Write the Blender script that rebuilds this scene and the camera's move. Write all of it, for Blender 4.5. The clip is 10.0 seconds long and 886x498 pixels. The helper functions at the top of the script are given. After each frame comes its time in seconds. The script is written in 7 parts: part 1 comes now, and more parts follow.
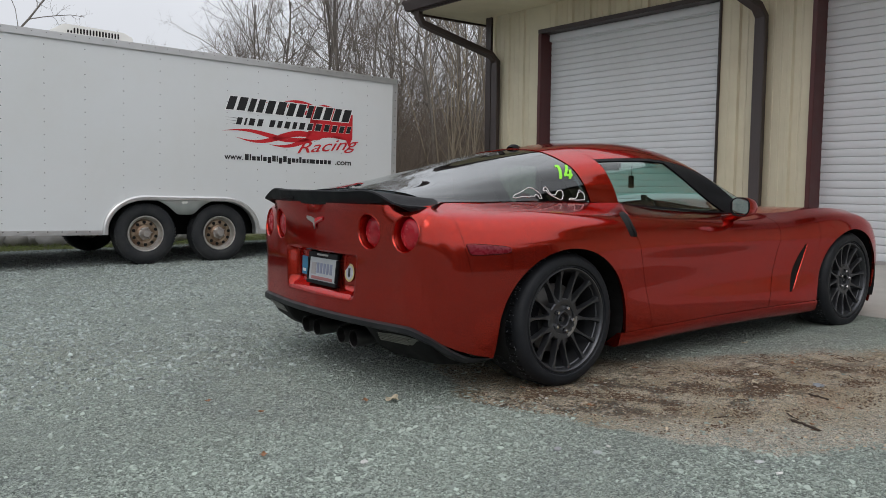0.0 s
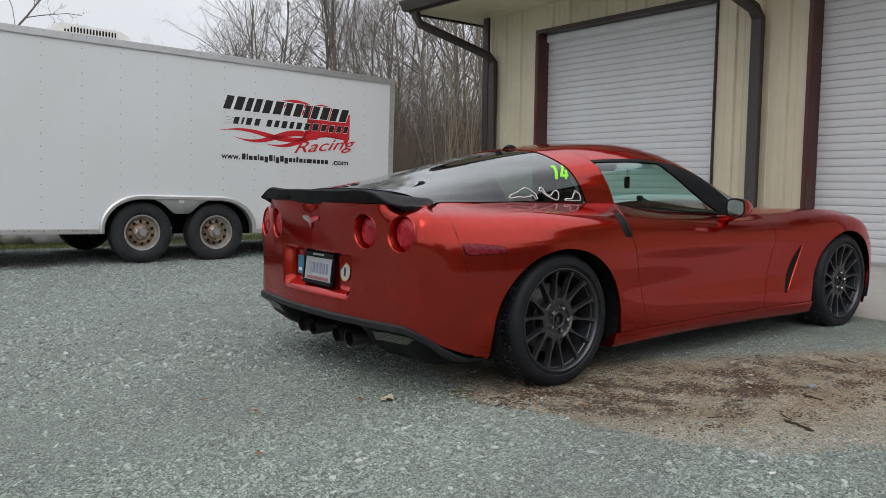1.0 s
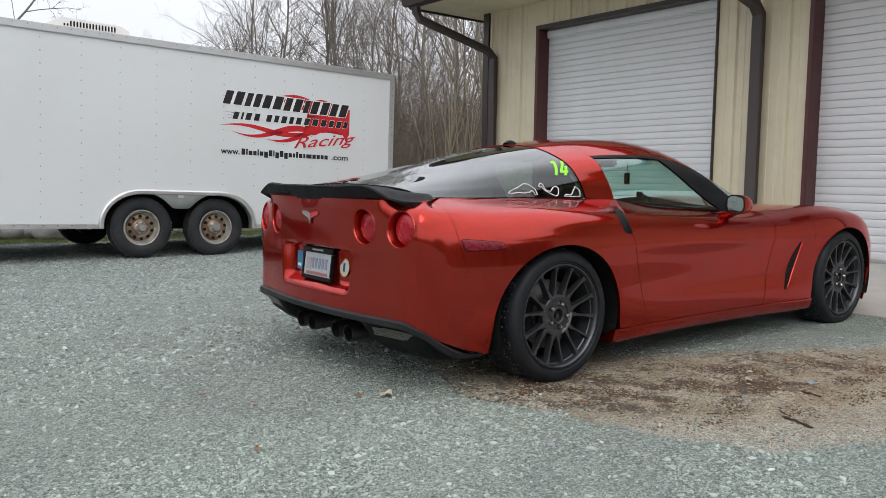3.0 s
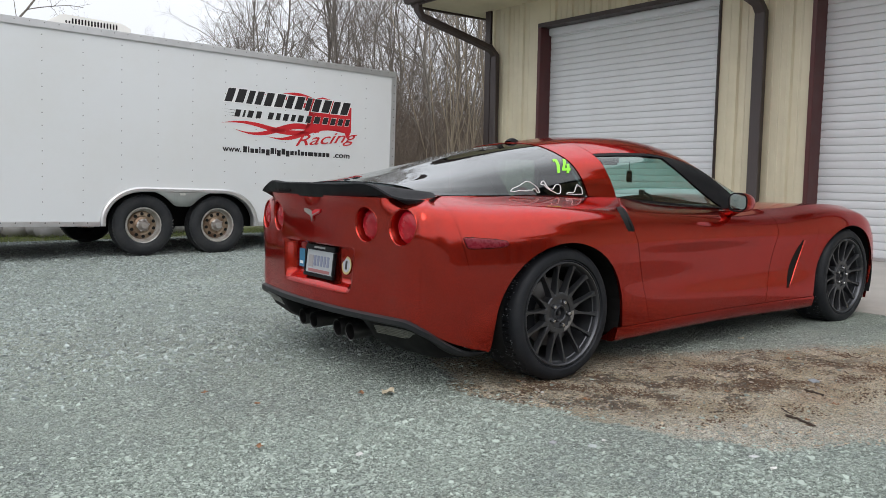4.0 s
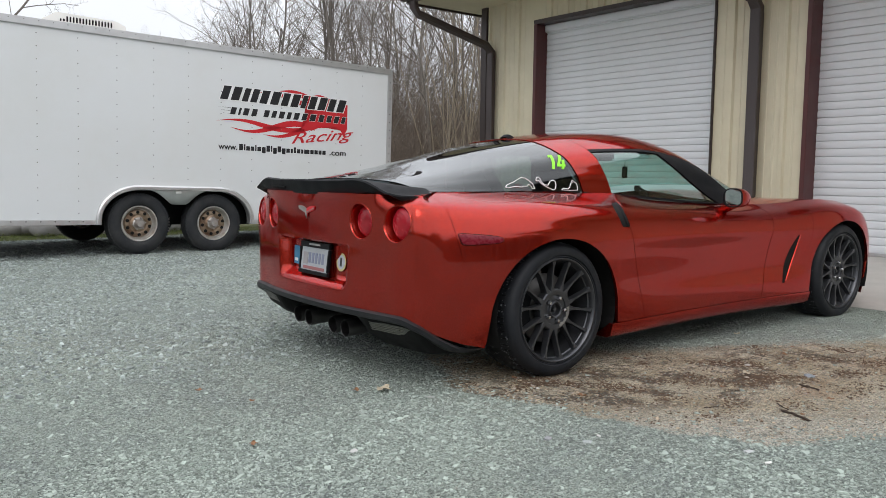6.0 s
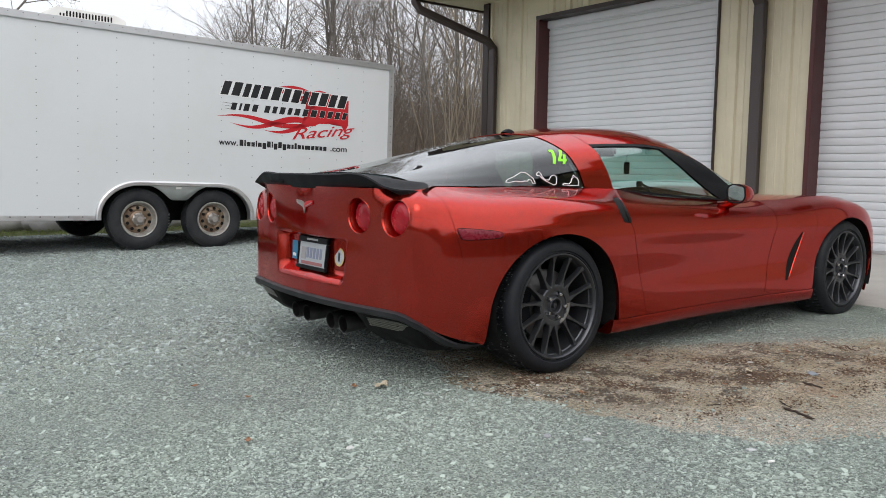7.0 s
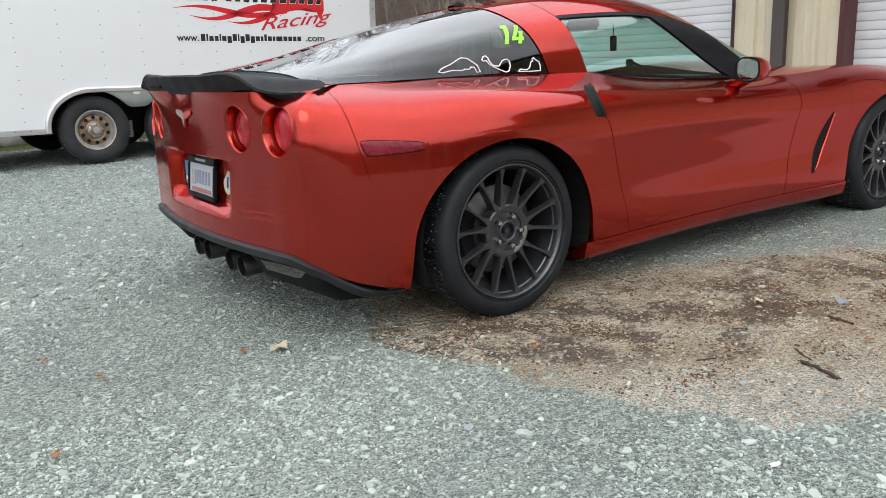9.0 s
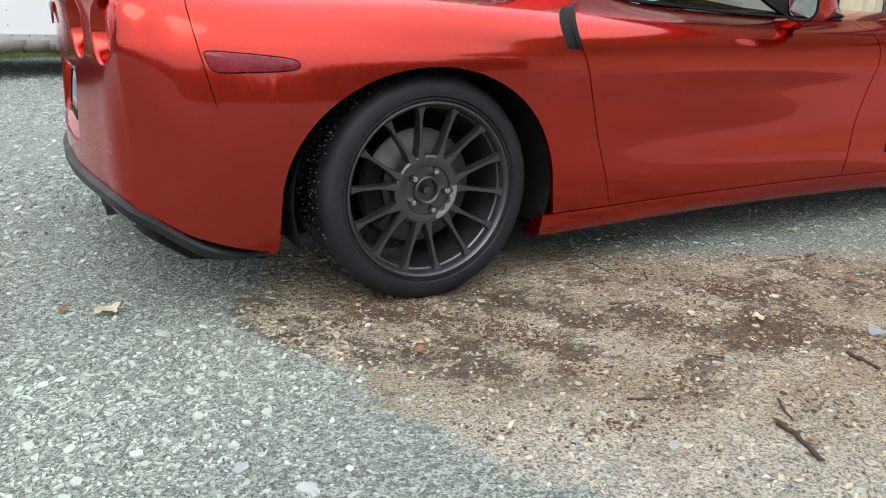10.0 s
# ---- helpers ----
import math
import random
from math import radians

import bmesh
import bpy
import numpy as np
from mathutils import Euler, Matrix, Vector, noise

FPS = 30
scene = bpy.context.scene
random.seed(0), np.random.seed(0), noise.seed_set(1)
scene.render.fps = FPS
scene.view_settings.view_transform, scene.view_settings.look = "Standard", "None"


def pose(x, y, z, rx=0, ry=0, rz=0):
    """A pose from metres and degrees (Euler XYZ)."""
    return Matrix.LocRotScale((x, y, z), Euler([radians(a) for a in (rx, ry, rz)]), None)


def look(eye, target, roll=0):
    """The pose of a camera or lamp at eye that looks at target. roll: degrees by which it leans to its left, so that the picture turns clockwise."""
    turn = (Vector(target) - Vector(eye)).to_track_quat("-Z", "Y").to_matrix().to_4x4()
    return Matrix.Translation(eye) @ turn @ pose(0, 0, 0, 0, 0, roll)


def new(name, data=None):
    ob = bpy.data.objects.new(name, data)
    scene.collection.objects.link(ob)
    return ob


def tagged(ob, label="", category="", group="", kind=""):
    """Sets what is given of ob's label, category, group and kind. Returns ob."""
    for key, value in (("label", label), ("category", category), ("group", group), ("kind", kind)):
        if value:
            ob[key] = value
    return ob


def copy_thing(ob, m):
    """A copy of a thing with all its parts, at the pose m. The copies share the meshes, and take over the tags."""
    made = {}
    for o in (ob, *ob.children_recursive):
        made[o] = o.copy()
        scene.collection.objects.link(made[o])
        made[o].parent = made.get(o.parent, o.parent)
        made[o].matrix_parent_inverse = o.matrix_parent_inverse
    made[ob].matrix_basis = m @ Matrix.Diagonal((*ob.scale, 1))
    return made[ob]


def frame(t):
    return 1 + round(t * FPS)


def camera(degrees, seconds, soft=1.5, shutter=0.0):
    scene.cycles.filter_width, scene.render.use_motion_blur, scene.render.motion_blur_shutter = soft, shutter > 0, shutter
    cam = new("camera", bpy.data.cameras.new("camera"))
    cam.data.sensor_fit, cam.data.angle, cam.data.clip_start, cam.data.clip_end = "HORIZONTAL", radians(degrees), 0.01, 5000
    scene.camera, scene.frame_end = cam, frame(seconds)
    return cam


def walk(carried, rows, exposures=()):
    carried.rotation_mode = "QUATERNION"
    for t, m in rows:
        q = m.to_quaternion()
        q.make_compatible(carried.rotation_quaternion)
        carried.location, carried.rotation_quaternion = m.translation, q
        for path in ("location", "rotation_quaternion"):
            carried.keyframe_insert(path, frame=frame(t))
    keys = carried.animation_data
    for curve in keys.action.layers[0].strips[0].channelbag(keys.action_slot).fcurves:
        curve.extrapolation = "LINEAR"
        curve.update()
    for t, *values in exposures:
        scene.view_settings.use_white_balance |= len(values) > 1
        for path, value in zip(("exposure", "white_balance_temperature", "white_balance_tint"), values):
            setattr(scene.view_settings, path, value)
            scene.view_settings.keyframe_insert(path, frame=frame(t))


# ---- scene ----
cam = camera(58.25, 10.0, soft=0.5)
# seconds, eye, target, lean
PATH = [
    (0.0, (-2.7335, -3.5235, 0.9511), (-1.5331, -1.9319, 0.7907), 0.525),
    (0.5, (-2.7305, -3.5314, 0.9497), (-1.5276, -1.9415, 0.7906), 0.604),
    (1.0, (-2.7322, -3.5336, 0.9495), (-1.5261, -1.9462, 0.7899), 0.736),
    (1.5, (-2.7327, -3.5346, 0.9511), (-1.5274, -1.9465, 0.7930), 0.827),
    (2.0, (-2.7335, -3.5324, 0.9520), (-1.5299, -1.9431, 0.7922), 0.759),
    (2.5, (-2.7283, -3.5327, 0.9495), (-1.5214, -1.9464, 0.7848), 0.831),
    (4.0, (-2.7285, -3.5265, 0.9488), (-1.5255, -1.9384, 0.7731), 0.922),
    (4.5, (-2.7256, -3.5279, 0.9488), (-1.5227, -1.9398, 0.7726), 0.904),
    (5.0, (-2.7208, -3.5284, 0.9482), (-1.5162, -1.9419, 0.7693), 0.819),
    (5.5, (-2.7166, -3.5311, 0.9478), (-1.5083, -1.9477, 0.7667), 0.679),
    (7.0, (-2.6777, -3.5053, 0.9276), (-1.4750, -1.9184, 0.7400), 0.855),
    (7.2, (-2.6327, -3.4710, 0.9247), (-1.4323, -1.8825, 0.7361), 1.193),
    (7.5, (-2.5340, -3.3935, 0.9125), (-1.3317, -1.7960, 0.8625), 3.082),
    (7.7, (-2.4656, -3.3237, 0.9269), (-1.2635, -1.7253, 0.9176), 4.365),
    (8.0, (-2.3685, -3.2701, 0.9330), (-1.2321, -1.6408, 0.6999), 4.529),
    (8.2, (-2.2931, -3.2496, 0.9262), (-1.1716, -1.6257, 0.6020), 4.306),
    (8.5, (-2.1537, -3.1889, 0.9681), (-0.9945, -1.5973, 0.6172), 1.419),
    (8.8, (-1.9867, -3.1060, 0.9503), (-0.8148, -1.5252, 0.5932), -0.319),
    (9.0, (-1.8413, -3.0765, 0.9439), (-0.7277, -1.4820, 0.4778), -2.357),
    (9.2, (-1.6909, -3.0794, 0.8711), (-0.7445, -1.4152, 0.2926), -5.092),
    (9.5, (-1.4370, -3.0212, 0.8081), (-0.5497, -1.3242, 0.2312), -1.426),
    (9.8, (-1.1428, -2.9309, 0.7930), (-0.2783, -1.2274, 0.2008), 0.856),
    (10.0, (-0.9830, -2.8179, 0.8268), (-0.0897, -1.1312, 0.2293), 1.550),
]
walk(cam, [(t, look(eye, target, lean)) for t, eye, target, lean in PATH],
     [(0.0, -0.29), (0.5, -0.27), (1.0, -0.21), (1.5, -0.05), (2.0, 0.07), (2.5, 0.1), (4.5, 0.13), (5.5, 0.13), (7.0, 0.17), (7.2, 0.21), (7.5, -0.01), (7.7, -0.09), (8.0, -0.17), (8.5, 0.31), (9.0, 0.53), (9.5, 0.55), (10.0, 0.75)])

# ---- light ----
world = bpy.data.worlds.new("overcast_sky")
scene.world = world
world.use_nodes = True
SUN_DIR = Vector((-0.45, -0.55, 0.70)).normalized()


def build_sky():
    nt = world.node_tree
    nt.nodes.clear()
    N, L = nt.nodes.new, nt.links.new
    out, bg = N("ShaderNodeOutputWorld"), N("ShaderNodeBackground")
    sky = N("ShaderNodeTexSky")
    sky.sky_type = "NISHITA"
    sky.sun_disc = False
    sky.sun_elevation = math.asin(SUN_DIR.z)
    sky.sun_rotation = math.atan2(SUN_DIR.x, SUN_DIR.y)
    dim = N("ShaderNodeVectorMath")
    dim.operation = "SCALE"
    dim.inputs[3].default_value = 0.12
    L(sky.outputs[0], dim.inputs[0])
    # cloud deck: brighter overhead than at the horizon, mottled
    tc, sep = N("ShaderNodeTexCoord"), N("ShaderNodeSeparateXYZ")
    L(tc.outputs["Generated"], sep.inputs[0])
    ramp = N("ShaderNodeMapRange")
    ramp.inputs[1].default_value, ramp.inputs[2].default_value = 0.0, 1.0
    ramp.inputs[3].default_value, ramp.inputs[4].default_value = 0.80, 1.75
    L(sep.outputs[2], ramp.inputs[0])
    noi = N("ShaderNodeTexNoise")
    noi.inputs["Scale"].default_value = 2.6
    noi.inputs["Detail"].default_value = 5
    L(tc.outputs["Generated"], noi.inputs["Vector"])
    nr = N("ShaderNodeMapRange")
    nr.inputs[1].default_value, nr.inputs[2].default_value = 0.3, 0.7
    nr.inputs[3].default_value, nr.inputs[4].default_value = 0.9, 1.12
    L(noi.outputs[0], nr.inputs[0])
    mul = N("ShaderNodeMath")
    mul.operation = "MULTIPLY"
    L(ramp.outputs[0], mul.inputs[0])
    L(nr.outputs[0], mul.inputs[1])
    cl = N("ShaderNodeVectorMath")
    cl.operation = "SCALE"
    cl.inputs[0].default_value = (0.975, 0.99, 1.04)
    L(mul.outputs[0], cl.inputs[3])
    mix = N("ShaderNodeMix")
    mix.data_type = "RGBA"
    mix.inputs[0].default_value = 0.9
    L(dim.outputs[0], mix.inputs[6])
    L(cl.outputs[0], mix.inputs[7])
    L(mix.outputs[2], bg.inputs[0])
    bg.inputs[1].default_value = 1.0
    L(bg.outputs[0], out.inputs[0])


build_sky()
sun = new("sun", bpy.data.lights.new("sun", "SUN"))
sun.data.energy, sun.data.angle, sun.data.color = 0.7, radians(40), (1.0, 0.97, 0.93)
sun.matrix_world = look(SUN_DIR * 50, (0, 0, 0))


# ---- materials ----
MATS = {}


def mat(name, col, rough=0.6, metal=0.0, var=0.12, scale=8.0, bump=0.0, bscale=60.0, coat=0.0, spec=0.5,
        dirt=None, dirt_scale=1.5, dirt_amt=0.0, island=0.0, rand=0.0, alpha=1.0, trans=0.0):
    """A surface with colour variation at two scales, fine relief and optional dirt."""
    if name in MATS:
        return MATS[name]
    m = bpy.data.materials.new(name)
    m.use_nodes = True
    nt = m.node_tree
    N, L = nt.nodes.new, nt.links.new
    b = nt.nodes["Principled BSDF"]
    b.inputs["Roughness"].default_value = rough
    b.inputs["Metallic"].default_value = metal
    b.inputs["Coat Weight"].default_value = coat
    b.inputs["Coat Roughness"].default_value = 0.04
    b.inputs["Specular IOR Level"].default_value = spec
    b.inputs["Transmission Weight"].default_value = trans
    tc = N("ShaderNodeTexCoord")
    big, small = N("ShaderNodeTexNoise"), N("ShaderNodeTexNoise")
    big.inputs["Scale"].default_value = scale * 0.18
    small.inputs["Scale"].default_value = scale
    for n in (big, small):
        n.inputs["Detail"].default_value = 4
        L(tc.outputs["Object"], n.inputs["Vector"])
    add = N("ShaderNodeMath")
    L(big.outputs[0], add.inputs[0])
    L(small.outputs[0], add.inputs[1])
    last = add.outputs[0]
    for kind, amount in (("island", island), ("rand", rand)):
        if amount:
            src = N("ShaderNodeNewGeometry") if kind == "island" else N("ShaderNodeObjectInfo")
            o = src.outputs["Random Per Island"] if kind == "island" else src.outputs["Random"]
            mm = N("ShaderNodeMath")
            mm.operation = "MULTIPLY_ADD"
            mm.inputs[1].default_value = amount / max(var, 1e-3)
            L(o, mm.inputs[0])
            L(last, mm.inputs[2])
            last = mm.outputs[0]
    mr = N("ShaderNodeMapRange")
    extra = (island + rand) / max(var, 1e-3)
    mr.inputs[1].default_value, mr.inputs[2].default_value = 0.6, 1.4 + extra
    mr.inputs[3].default_value, mr.inputs[4].default_value = 1 - var - (island + rand) / 2, 1 + var + (island + rand) / 2
    L(last, mr.inputs[0])
    sc = N("ShaderNodeVectorMath")
    sc.operation = "SCALE"
    sc.inputs[0].default_value = col
    L(mr.outputs[0], sc.inputs[3])
    colour = sc.outputs[0]
    if dirt and dirt_amt:
        dn = N("ShaderNodeTexNoise")
        dn.inputs["Scale"].default_value = dirt_scale
        dn.inputs["Detail"].default_value = 7
        dn.inputs["Roughness"].default_value = 0.65
        L(tc.outputs["Object"], dn.inputs["Vector"])
        dr = N("ShaderNodeMapRange")
        dr.inputs[1].default_value, dr.inputs[2].default_value = 0.42, 0.72
        dr.inputs[3].default_value, dr.inputs[4].default_value = 0.0, dirt_amt
        L(dn.outputs[0], dr.inputs[0])
        mx = N("ShaderNodeMix")
        mx.data_type = "RGBA"
        L(dr.outputs[0], mx.inputs[0])
        L(colour, mx.inputs[6])
        mx.inputs[7].default_value = (*dirt, 1)
        colour = mx.outputs[2]
    L(colour, b.inputs["Base Color"])
    rr = N("ShaderNodeMapRange")
    rr.inputs[1].default_value, rr.inputs[2].default_value = 0.3, 0.7
    rr.inputs[3].default_value, rr.inputs[4].default_value = rough * 0.85, min(1, rough * 1.18)
    L(small.outputs[0], rr.inputs[0])
    L(rr.outputs[0], b.inputs["Roughness"])
    if bump:
        bn, bu = N("ShaderNodeTexNoise"), N("ShaderNodeBump")
        bn.inputs["Scale"].default_value = bscale
        bn.inputs["Detail"].default_value = 5
        L(tc.outputs["Object"], bn.inputs["Vector"])
        L(bn.outputs[0], bu.inputs["Height"])
        bu.inputs["Strength"].default_value = min(1.0, bump)
        bu.inputs["Distance"].default_value = 0.004
        L(bu.outputs[0], b.inputs["Normal"])
    MATS[name] = m
    return m


def glass(name, tint, rough=0.0, clear=0.5):
    """Thin glazing: a tinted see-through layer under a glossy one."""
    m = bpy.data.materials.new(name)
    m.use_nodes = True
    nt = m.node_tree
    nt.nodes.clear()
    N, L = nt.nodes.new, nt.links.new
    out, mixs = N("ShaderNodeOutputMaterial"), N("ShaderNodeMixShader")
    tr, gl, fr = N("ShaderNodeBsdfTransparent"), N("ShaderNodeBsdfGlossy"), N("ShaderNodeLayerWeight")
    tr.inputs[0].default_value = (*[c * clear for c in tint], 1)
    gl.inputs[0].default_value = (0.95, 0.97, 0.97, 1)
    gl.inputs["Roughness"].default_value = rough
    pw, ad = N("ShaderNodeMath"), N("ShaderNodeMath")
    pw.operation, ad.operation = "POWER", "MULTIPLY_ADD"
    pw.inputs[1].default_value = 2.9
    ad.inputs[1].default_value, ad.inputs[2].default_value = 0.92, 0.045
    fr.inputs[0].default_value = 0.5
    L(fr.outputs["Facing"], pw.inputs[0])
    L(pw.outputs[0], ad.inputs[0])
    L(ad.outputs[0], mixs.inputs[0])
    L(tr.outputs[0], mixs.inputs[1])
    L(gl.outputs[0], mixs.inputs[2])
    L(mixs.outputs[0], out.inputs[0])
    return m


# ---- mesh helpers ----
def as_mesh(name, bm, material, smooth=0.0):
    me = bpy.data.meshes.new(name)
    if smooth:
        for f in bm.faces:
            f.smooth = True
        for e in bm.edges:
            if len(e.link_faces) == 2 and e.calc_face_angle(0) > radians(smooth):
                e.smooth = False
    bm.to_mesh(me)
    bm.free()
    for mm in material if isinstance(material, (list, tuple)) else [material]:
        me.materials.append(mm)
    return me


def part(name, bm, material, parent=None, label="", smooth=0.0, m=None):
    """Links a bmesh as one mesh object under a thing or a part."""
    ob = new(name, as_mesh(name, bm, material, smooth))
    if parent is not None:
        ob.parent = parent
    if m is not None:
        ob.matrix_local = m
    if label:
        tagged(ob, label)
    return ob


def thing(name, label, category, m=None, group="", kind=""):
    ob = new(name)
    ob.empty_display_size = 0.2
    if m is not None:
        ob.matrix_world = m
    return tagged(ob, label, category, group, kind)


def box(bm, lo, hi, bevel=0.0, m=None):
    """Adds a box between two corners."""
    lo, hi = Vector(lo), Vector(hi)
    r = bmesh.ops.create_cube(bm, size=1.0)
    vs = r["verts"]
    bmesh.ops.scale(bm, vec=hi - lo, verts=vs)
    bmesh.ops.translate(bm, vec=(lo + hi) / 2, verts=vs)
    if bevel:
        es = list({e for v in vs for e in v.link_edges})
        r = bmesh.ops.bevel(bm, geom=es, offset=bevel, segments=2, affect="EDGES", clamp_overlap=True)
        vs = list({v for f in r["faces"] for v in f.verts} | {v for v in vs if v.is_valid})
    if m is not None:
        bmesh.ops.transform(bm, matrix=m, verts=vs)
    return vs


def boxed(lo, hi, bevel=0.0, m=None):
    bm = bmesh.new()
    box(bm, lo, hi, bevel, m)
    return bm


def lathe(bm, profile, n=48, axis="y", closed=False, m=None):
    """Turns a profile of (radius, along) round an axis."""
    rings = []
    for r, h in profile:
        ring = []
        for k in range(n):
            a = 2 * math.pi * k / n
            c, s = r * math.cos(a), r * math.sin(a)
            p = {"y": (c, h, s), "z": (c, s, h), "x": (h, c, s)}[axis]
            ring.append(bm.verts.new(m @ Vector(p) if m is not None else p))
        rings.append(ring)
    pairs = list(zip(rings, rings[1:])) + ([(rings[-1], rings[0])] if closed else [])
    for a, b in pairs:
        for k in range(n):
            bm.faces.new((a[k], a[(k + 1) % n], b[(k + 1) % n], b[k]))
    return rings


def tube(bm, pts, rad, n=8, cap=True):
    """Sweeps a ring along a polyline; rad may vary by point."""
    pts = [Vector(p) for p in pts]
    rads = rad if isinstance(rad, (list, tuple)) else [rad] * len(pts)
    rings, up = [], None
    for i, p in enumerate(pts):
        d = (pts[min(i + 1, len(pts) - 1)] - pts[max(i - 1, 0)]).normalized()
        if up is None:
            up = d.orthogonal().normalized()
        up = (up - d * up.dot(d)).normalized()
        side = d.cross(up)
        rings.append([bm.verts.new(p + (up * math.cos(2 * math.pi * k / n) + side * math.sin(2 * math.pi * k / n)) * rads[i]) for k in range(n)])
    for a, b in zip(rings, rings[1:]):
        for k in range(n):
            bm.faces.new((a[k], a[(k + 1) % n], b[(k + 1) % n], b[k]))
    if cap:
        bm.faces.new(rings[0][::-1])
        bm.faces.new(rings[-1])
    return rings


def sheet(bm, rows):
    """Skins a grid of points. Returns the grid of vertices."""
    vs = [[bm.verts.new(p) for p in row] for row in rows]
    for a, b in zip(vs, vs[1:]):
        for k in range(len(a) - 1):
            bm.faces.new((a[k], a[k + 1], b[k + 1], b[k]))
    return vs


def prism(bm, poly, h, m):
    """Extrudes a flat outline by h along local z, placed by m."""
    lo = [bm.verts.new(m @ Vector((x, y, 0))) for x, y in poly]
    hi = [bm.verts.new(m @ Vector((x, y, h))) for x, y in poly]
    n = len(poly)
    bm.faces.new(lo[::-1])
    bm.faces.new(hi)
    for k in range(n):
        bm.faces.new((lo[k], lo[(k + 1) % n], hi[(k + 1) % n], hi[k]))


def interp(x, xs, ys):
    """Smooth cubic interpolation through given stations (Catmull-Rom with finite slopes)."""
    n = len(xs)
    i = 0
    while i < n - 2 and x > xs[i + 1]:
        i += 1
    h = xs[i + 1] - xs[i]
    t = (x - xs[i]) / h
    t = 0.0 if t < 0 else 1.0 if t > 1 else t
    d = (ys[i + 1] - ys[i]) / h
    a = b = d
    if i > 0:
        g = xs[i] - xs[i - 1]
        a = ((ys[i] - ys[i - 1]) / g * h + d * g) / (h + g)
    if i < n - 2:
        g = xs[i + 2] - xs[i + 1]
        b = (d * g + (ys[i + 2] - ys[i + 1]) / g * h) / (h + g)
    t2 = t * t
    t3 = t2 * t
    return (2 * t3 - 3 * t2 + 1) * ys[i] + (t3 - 2 * t2 + t) * h * a + (3 * t2 - 2 * t3) * ys[i + 1] + (t3 - t2) * h * b


def lerp(a, b, t):
    return a + (b - a) * t


def sstep(a, b, x):
    t = min(1, max(0, (x - a) / (b - a)))
    return t * t * (3 - 2 * t)


def text_mesh(name, body, size, material, m, parent=None, shear=0.0, extrude=0.0015, spacing=1.0, bold=0.0, width=None, label=""):
    """Lettering in the built-in font, turned into a mesh; its baseline starts at m's origin, reading along local x."""
    cu = bpy.data.curves.new(name, "FONT")
    cu.body, cu.size, cu.shear, cu.extrude, cu.space_character, cu.offset = body, size, shear, extrude, spacing, bold
    ob = bpy.data.objects.new(name, cu)
    scene.collection.objects.link(ob)
    bpy.context.view_layer.update()
    me = bpy.data.meshes.new_from_object(ob.evaluated_get(bpy.context.evaluated_depsgraph_get()))
    bpy.data.objects.remove(ob)
    me.materials.clear()
    me.materials.append(material)
    if width:
        xs = [v.co.x for v in me.vertices]
        k = width / (max(xs) - min(xs))
        x0 = min(xs)
        for v in me.vertices:
            v.co.x = (v.co.x - x0) * k
    o = new(name, me)
    if parent is not None:
        o.parent = parent
    o.matrix_local = m
    if label:
        tagged(o, label)
    return o

# ---- surfaces ----
CREAM = mat("cream_siding", (0.60, 0.55, 0.40), 0.45, var=0.06, scale=3, dirt=(0.42, 0.37, 0.26), dirt_scale=1.2, dirt_amt=0.45)
BROWN = mat("dark_brown_trim", (0.035, 0.024, 0.022), 0.42, var=0.15, scale=6)
MAROON = mat("maroon_jamb", (0.075, 0.018, 0.018), 0.45, var=0.15, scale=5)
CURTAIN = mat("white_door_slat", (0.66, 0.68, 0.70), 0.42, var=0.04, scale=4, dirt=(0.5, 0.5, 0.48), dirt_scale=1.0, dirt_amt=0.4)
CONCRETE = mat("pale_concrete", (0.46, 0.44, 0.41), 0.85, var=0.16, scale=6, bump=0.5, bscale=70, dirt=(0.30, 0.28, 0.24), dirt_scale=1.1, dirt_amt=0.6)
TRAILER = mat("white_trailer_skin", (0.70, 0.72, 0.73), 0.34, var=0.035, scale=1.6, dirt=(0.60, 0.60, 0.57), dirt_scale=0.8, dirt_amt=0.5, coat=0.2)
ALU = mat("mill_aluminium", (0.62, 0.62, 0.62), 0.38, metal=0.85, var=0.10, scale=9)
BLACK = mat("black_underbody", (0.006, 0.006, 0.006), 0.75, spec=0.25, var=0.3, scale=10)
RUBBER = mat("weathered_rubber", (0.020, 0.022, 0.025), 0.75, spec=0.35, var=0.25, scale=14, bump=0.3, bscale=90, dirt=(0.075, 0.07, 0.064), dirt_scale=5, dirt_amt=0.3)
STEELRIM = mat("rusty_chromed_rim", (0.66, 0.65, 0.62), 0.34, metal=0.6, var=0.15, scale=10, dirt=(0.17, 0.085, 0.045), dirt_scale=11, dirt_amt=0.55)
RUSTDISC = mat("rusty_wheel_disc", (0.33, 0.25, 0.175), 0.42, metal=0.6, var=0.25, scale=14, dirt=(0.11, 0.05, 0.026), dirt_scale=9, dirt_amt=1.0)
RUST = mat("worn_steel_hub", (0.42, 0.40, 0.38), 0.45, metal=0.6, var=0.3, scale=25, dirt=(0.2, 0.12, 0.07), dirt_scale=20, dirt_amt=0.5)
INK = mat("black_decal", (0.012, 0.012, 0.014), 0.4, var=0.1)
REDINK = mat("red_decal", (0.55, 0.014, 0.022), 0.4, var=0.06)
WHITEINK = mat("white_decal", (0.78, 0.78, 0.78), 0.4, var=0.03)
ABS = mat("white_plastic", (0.80, 0.79, 0.75), 0.5, var=0.05)


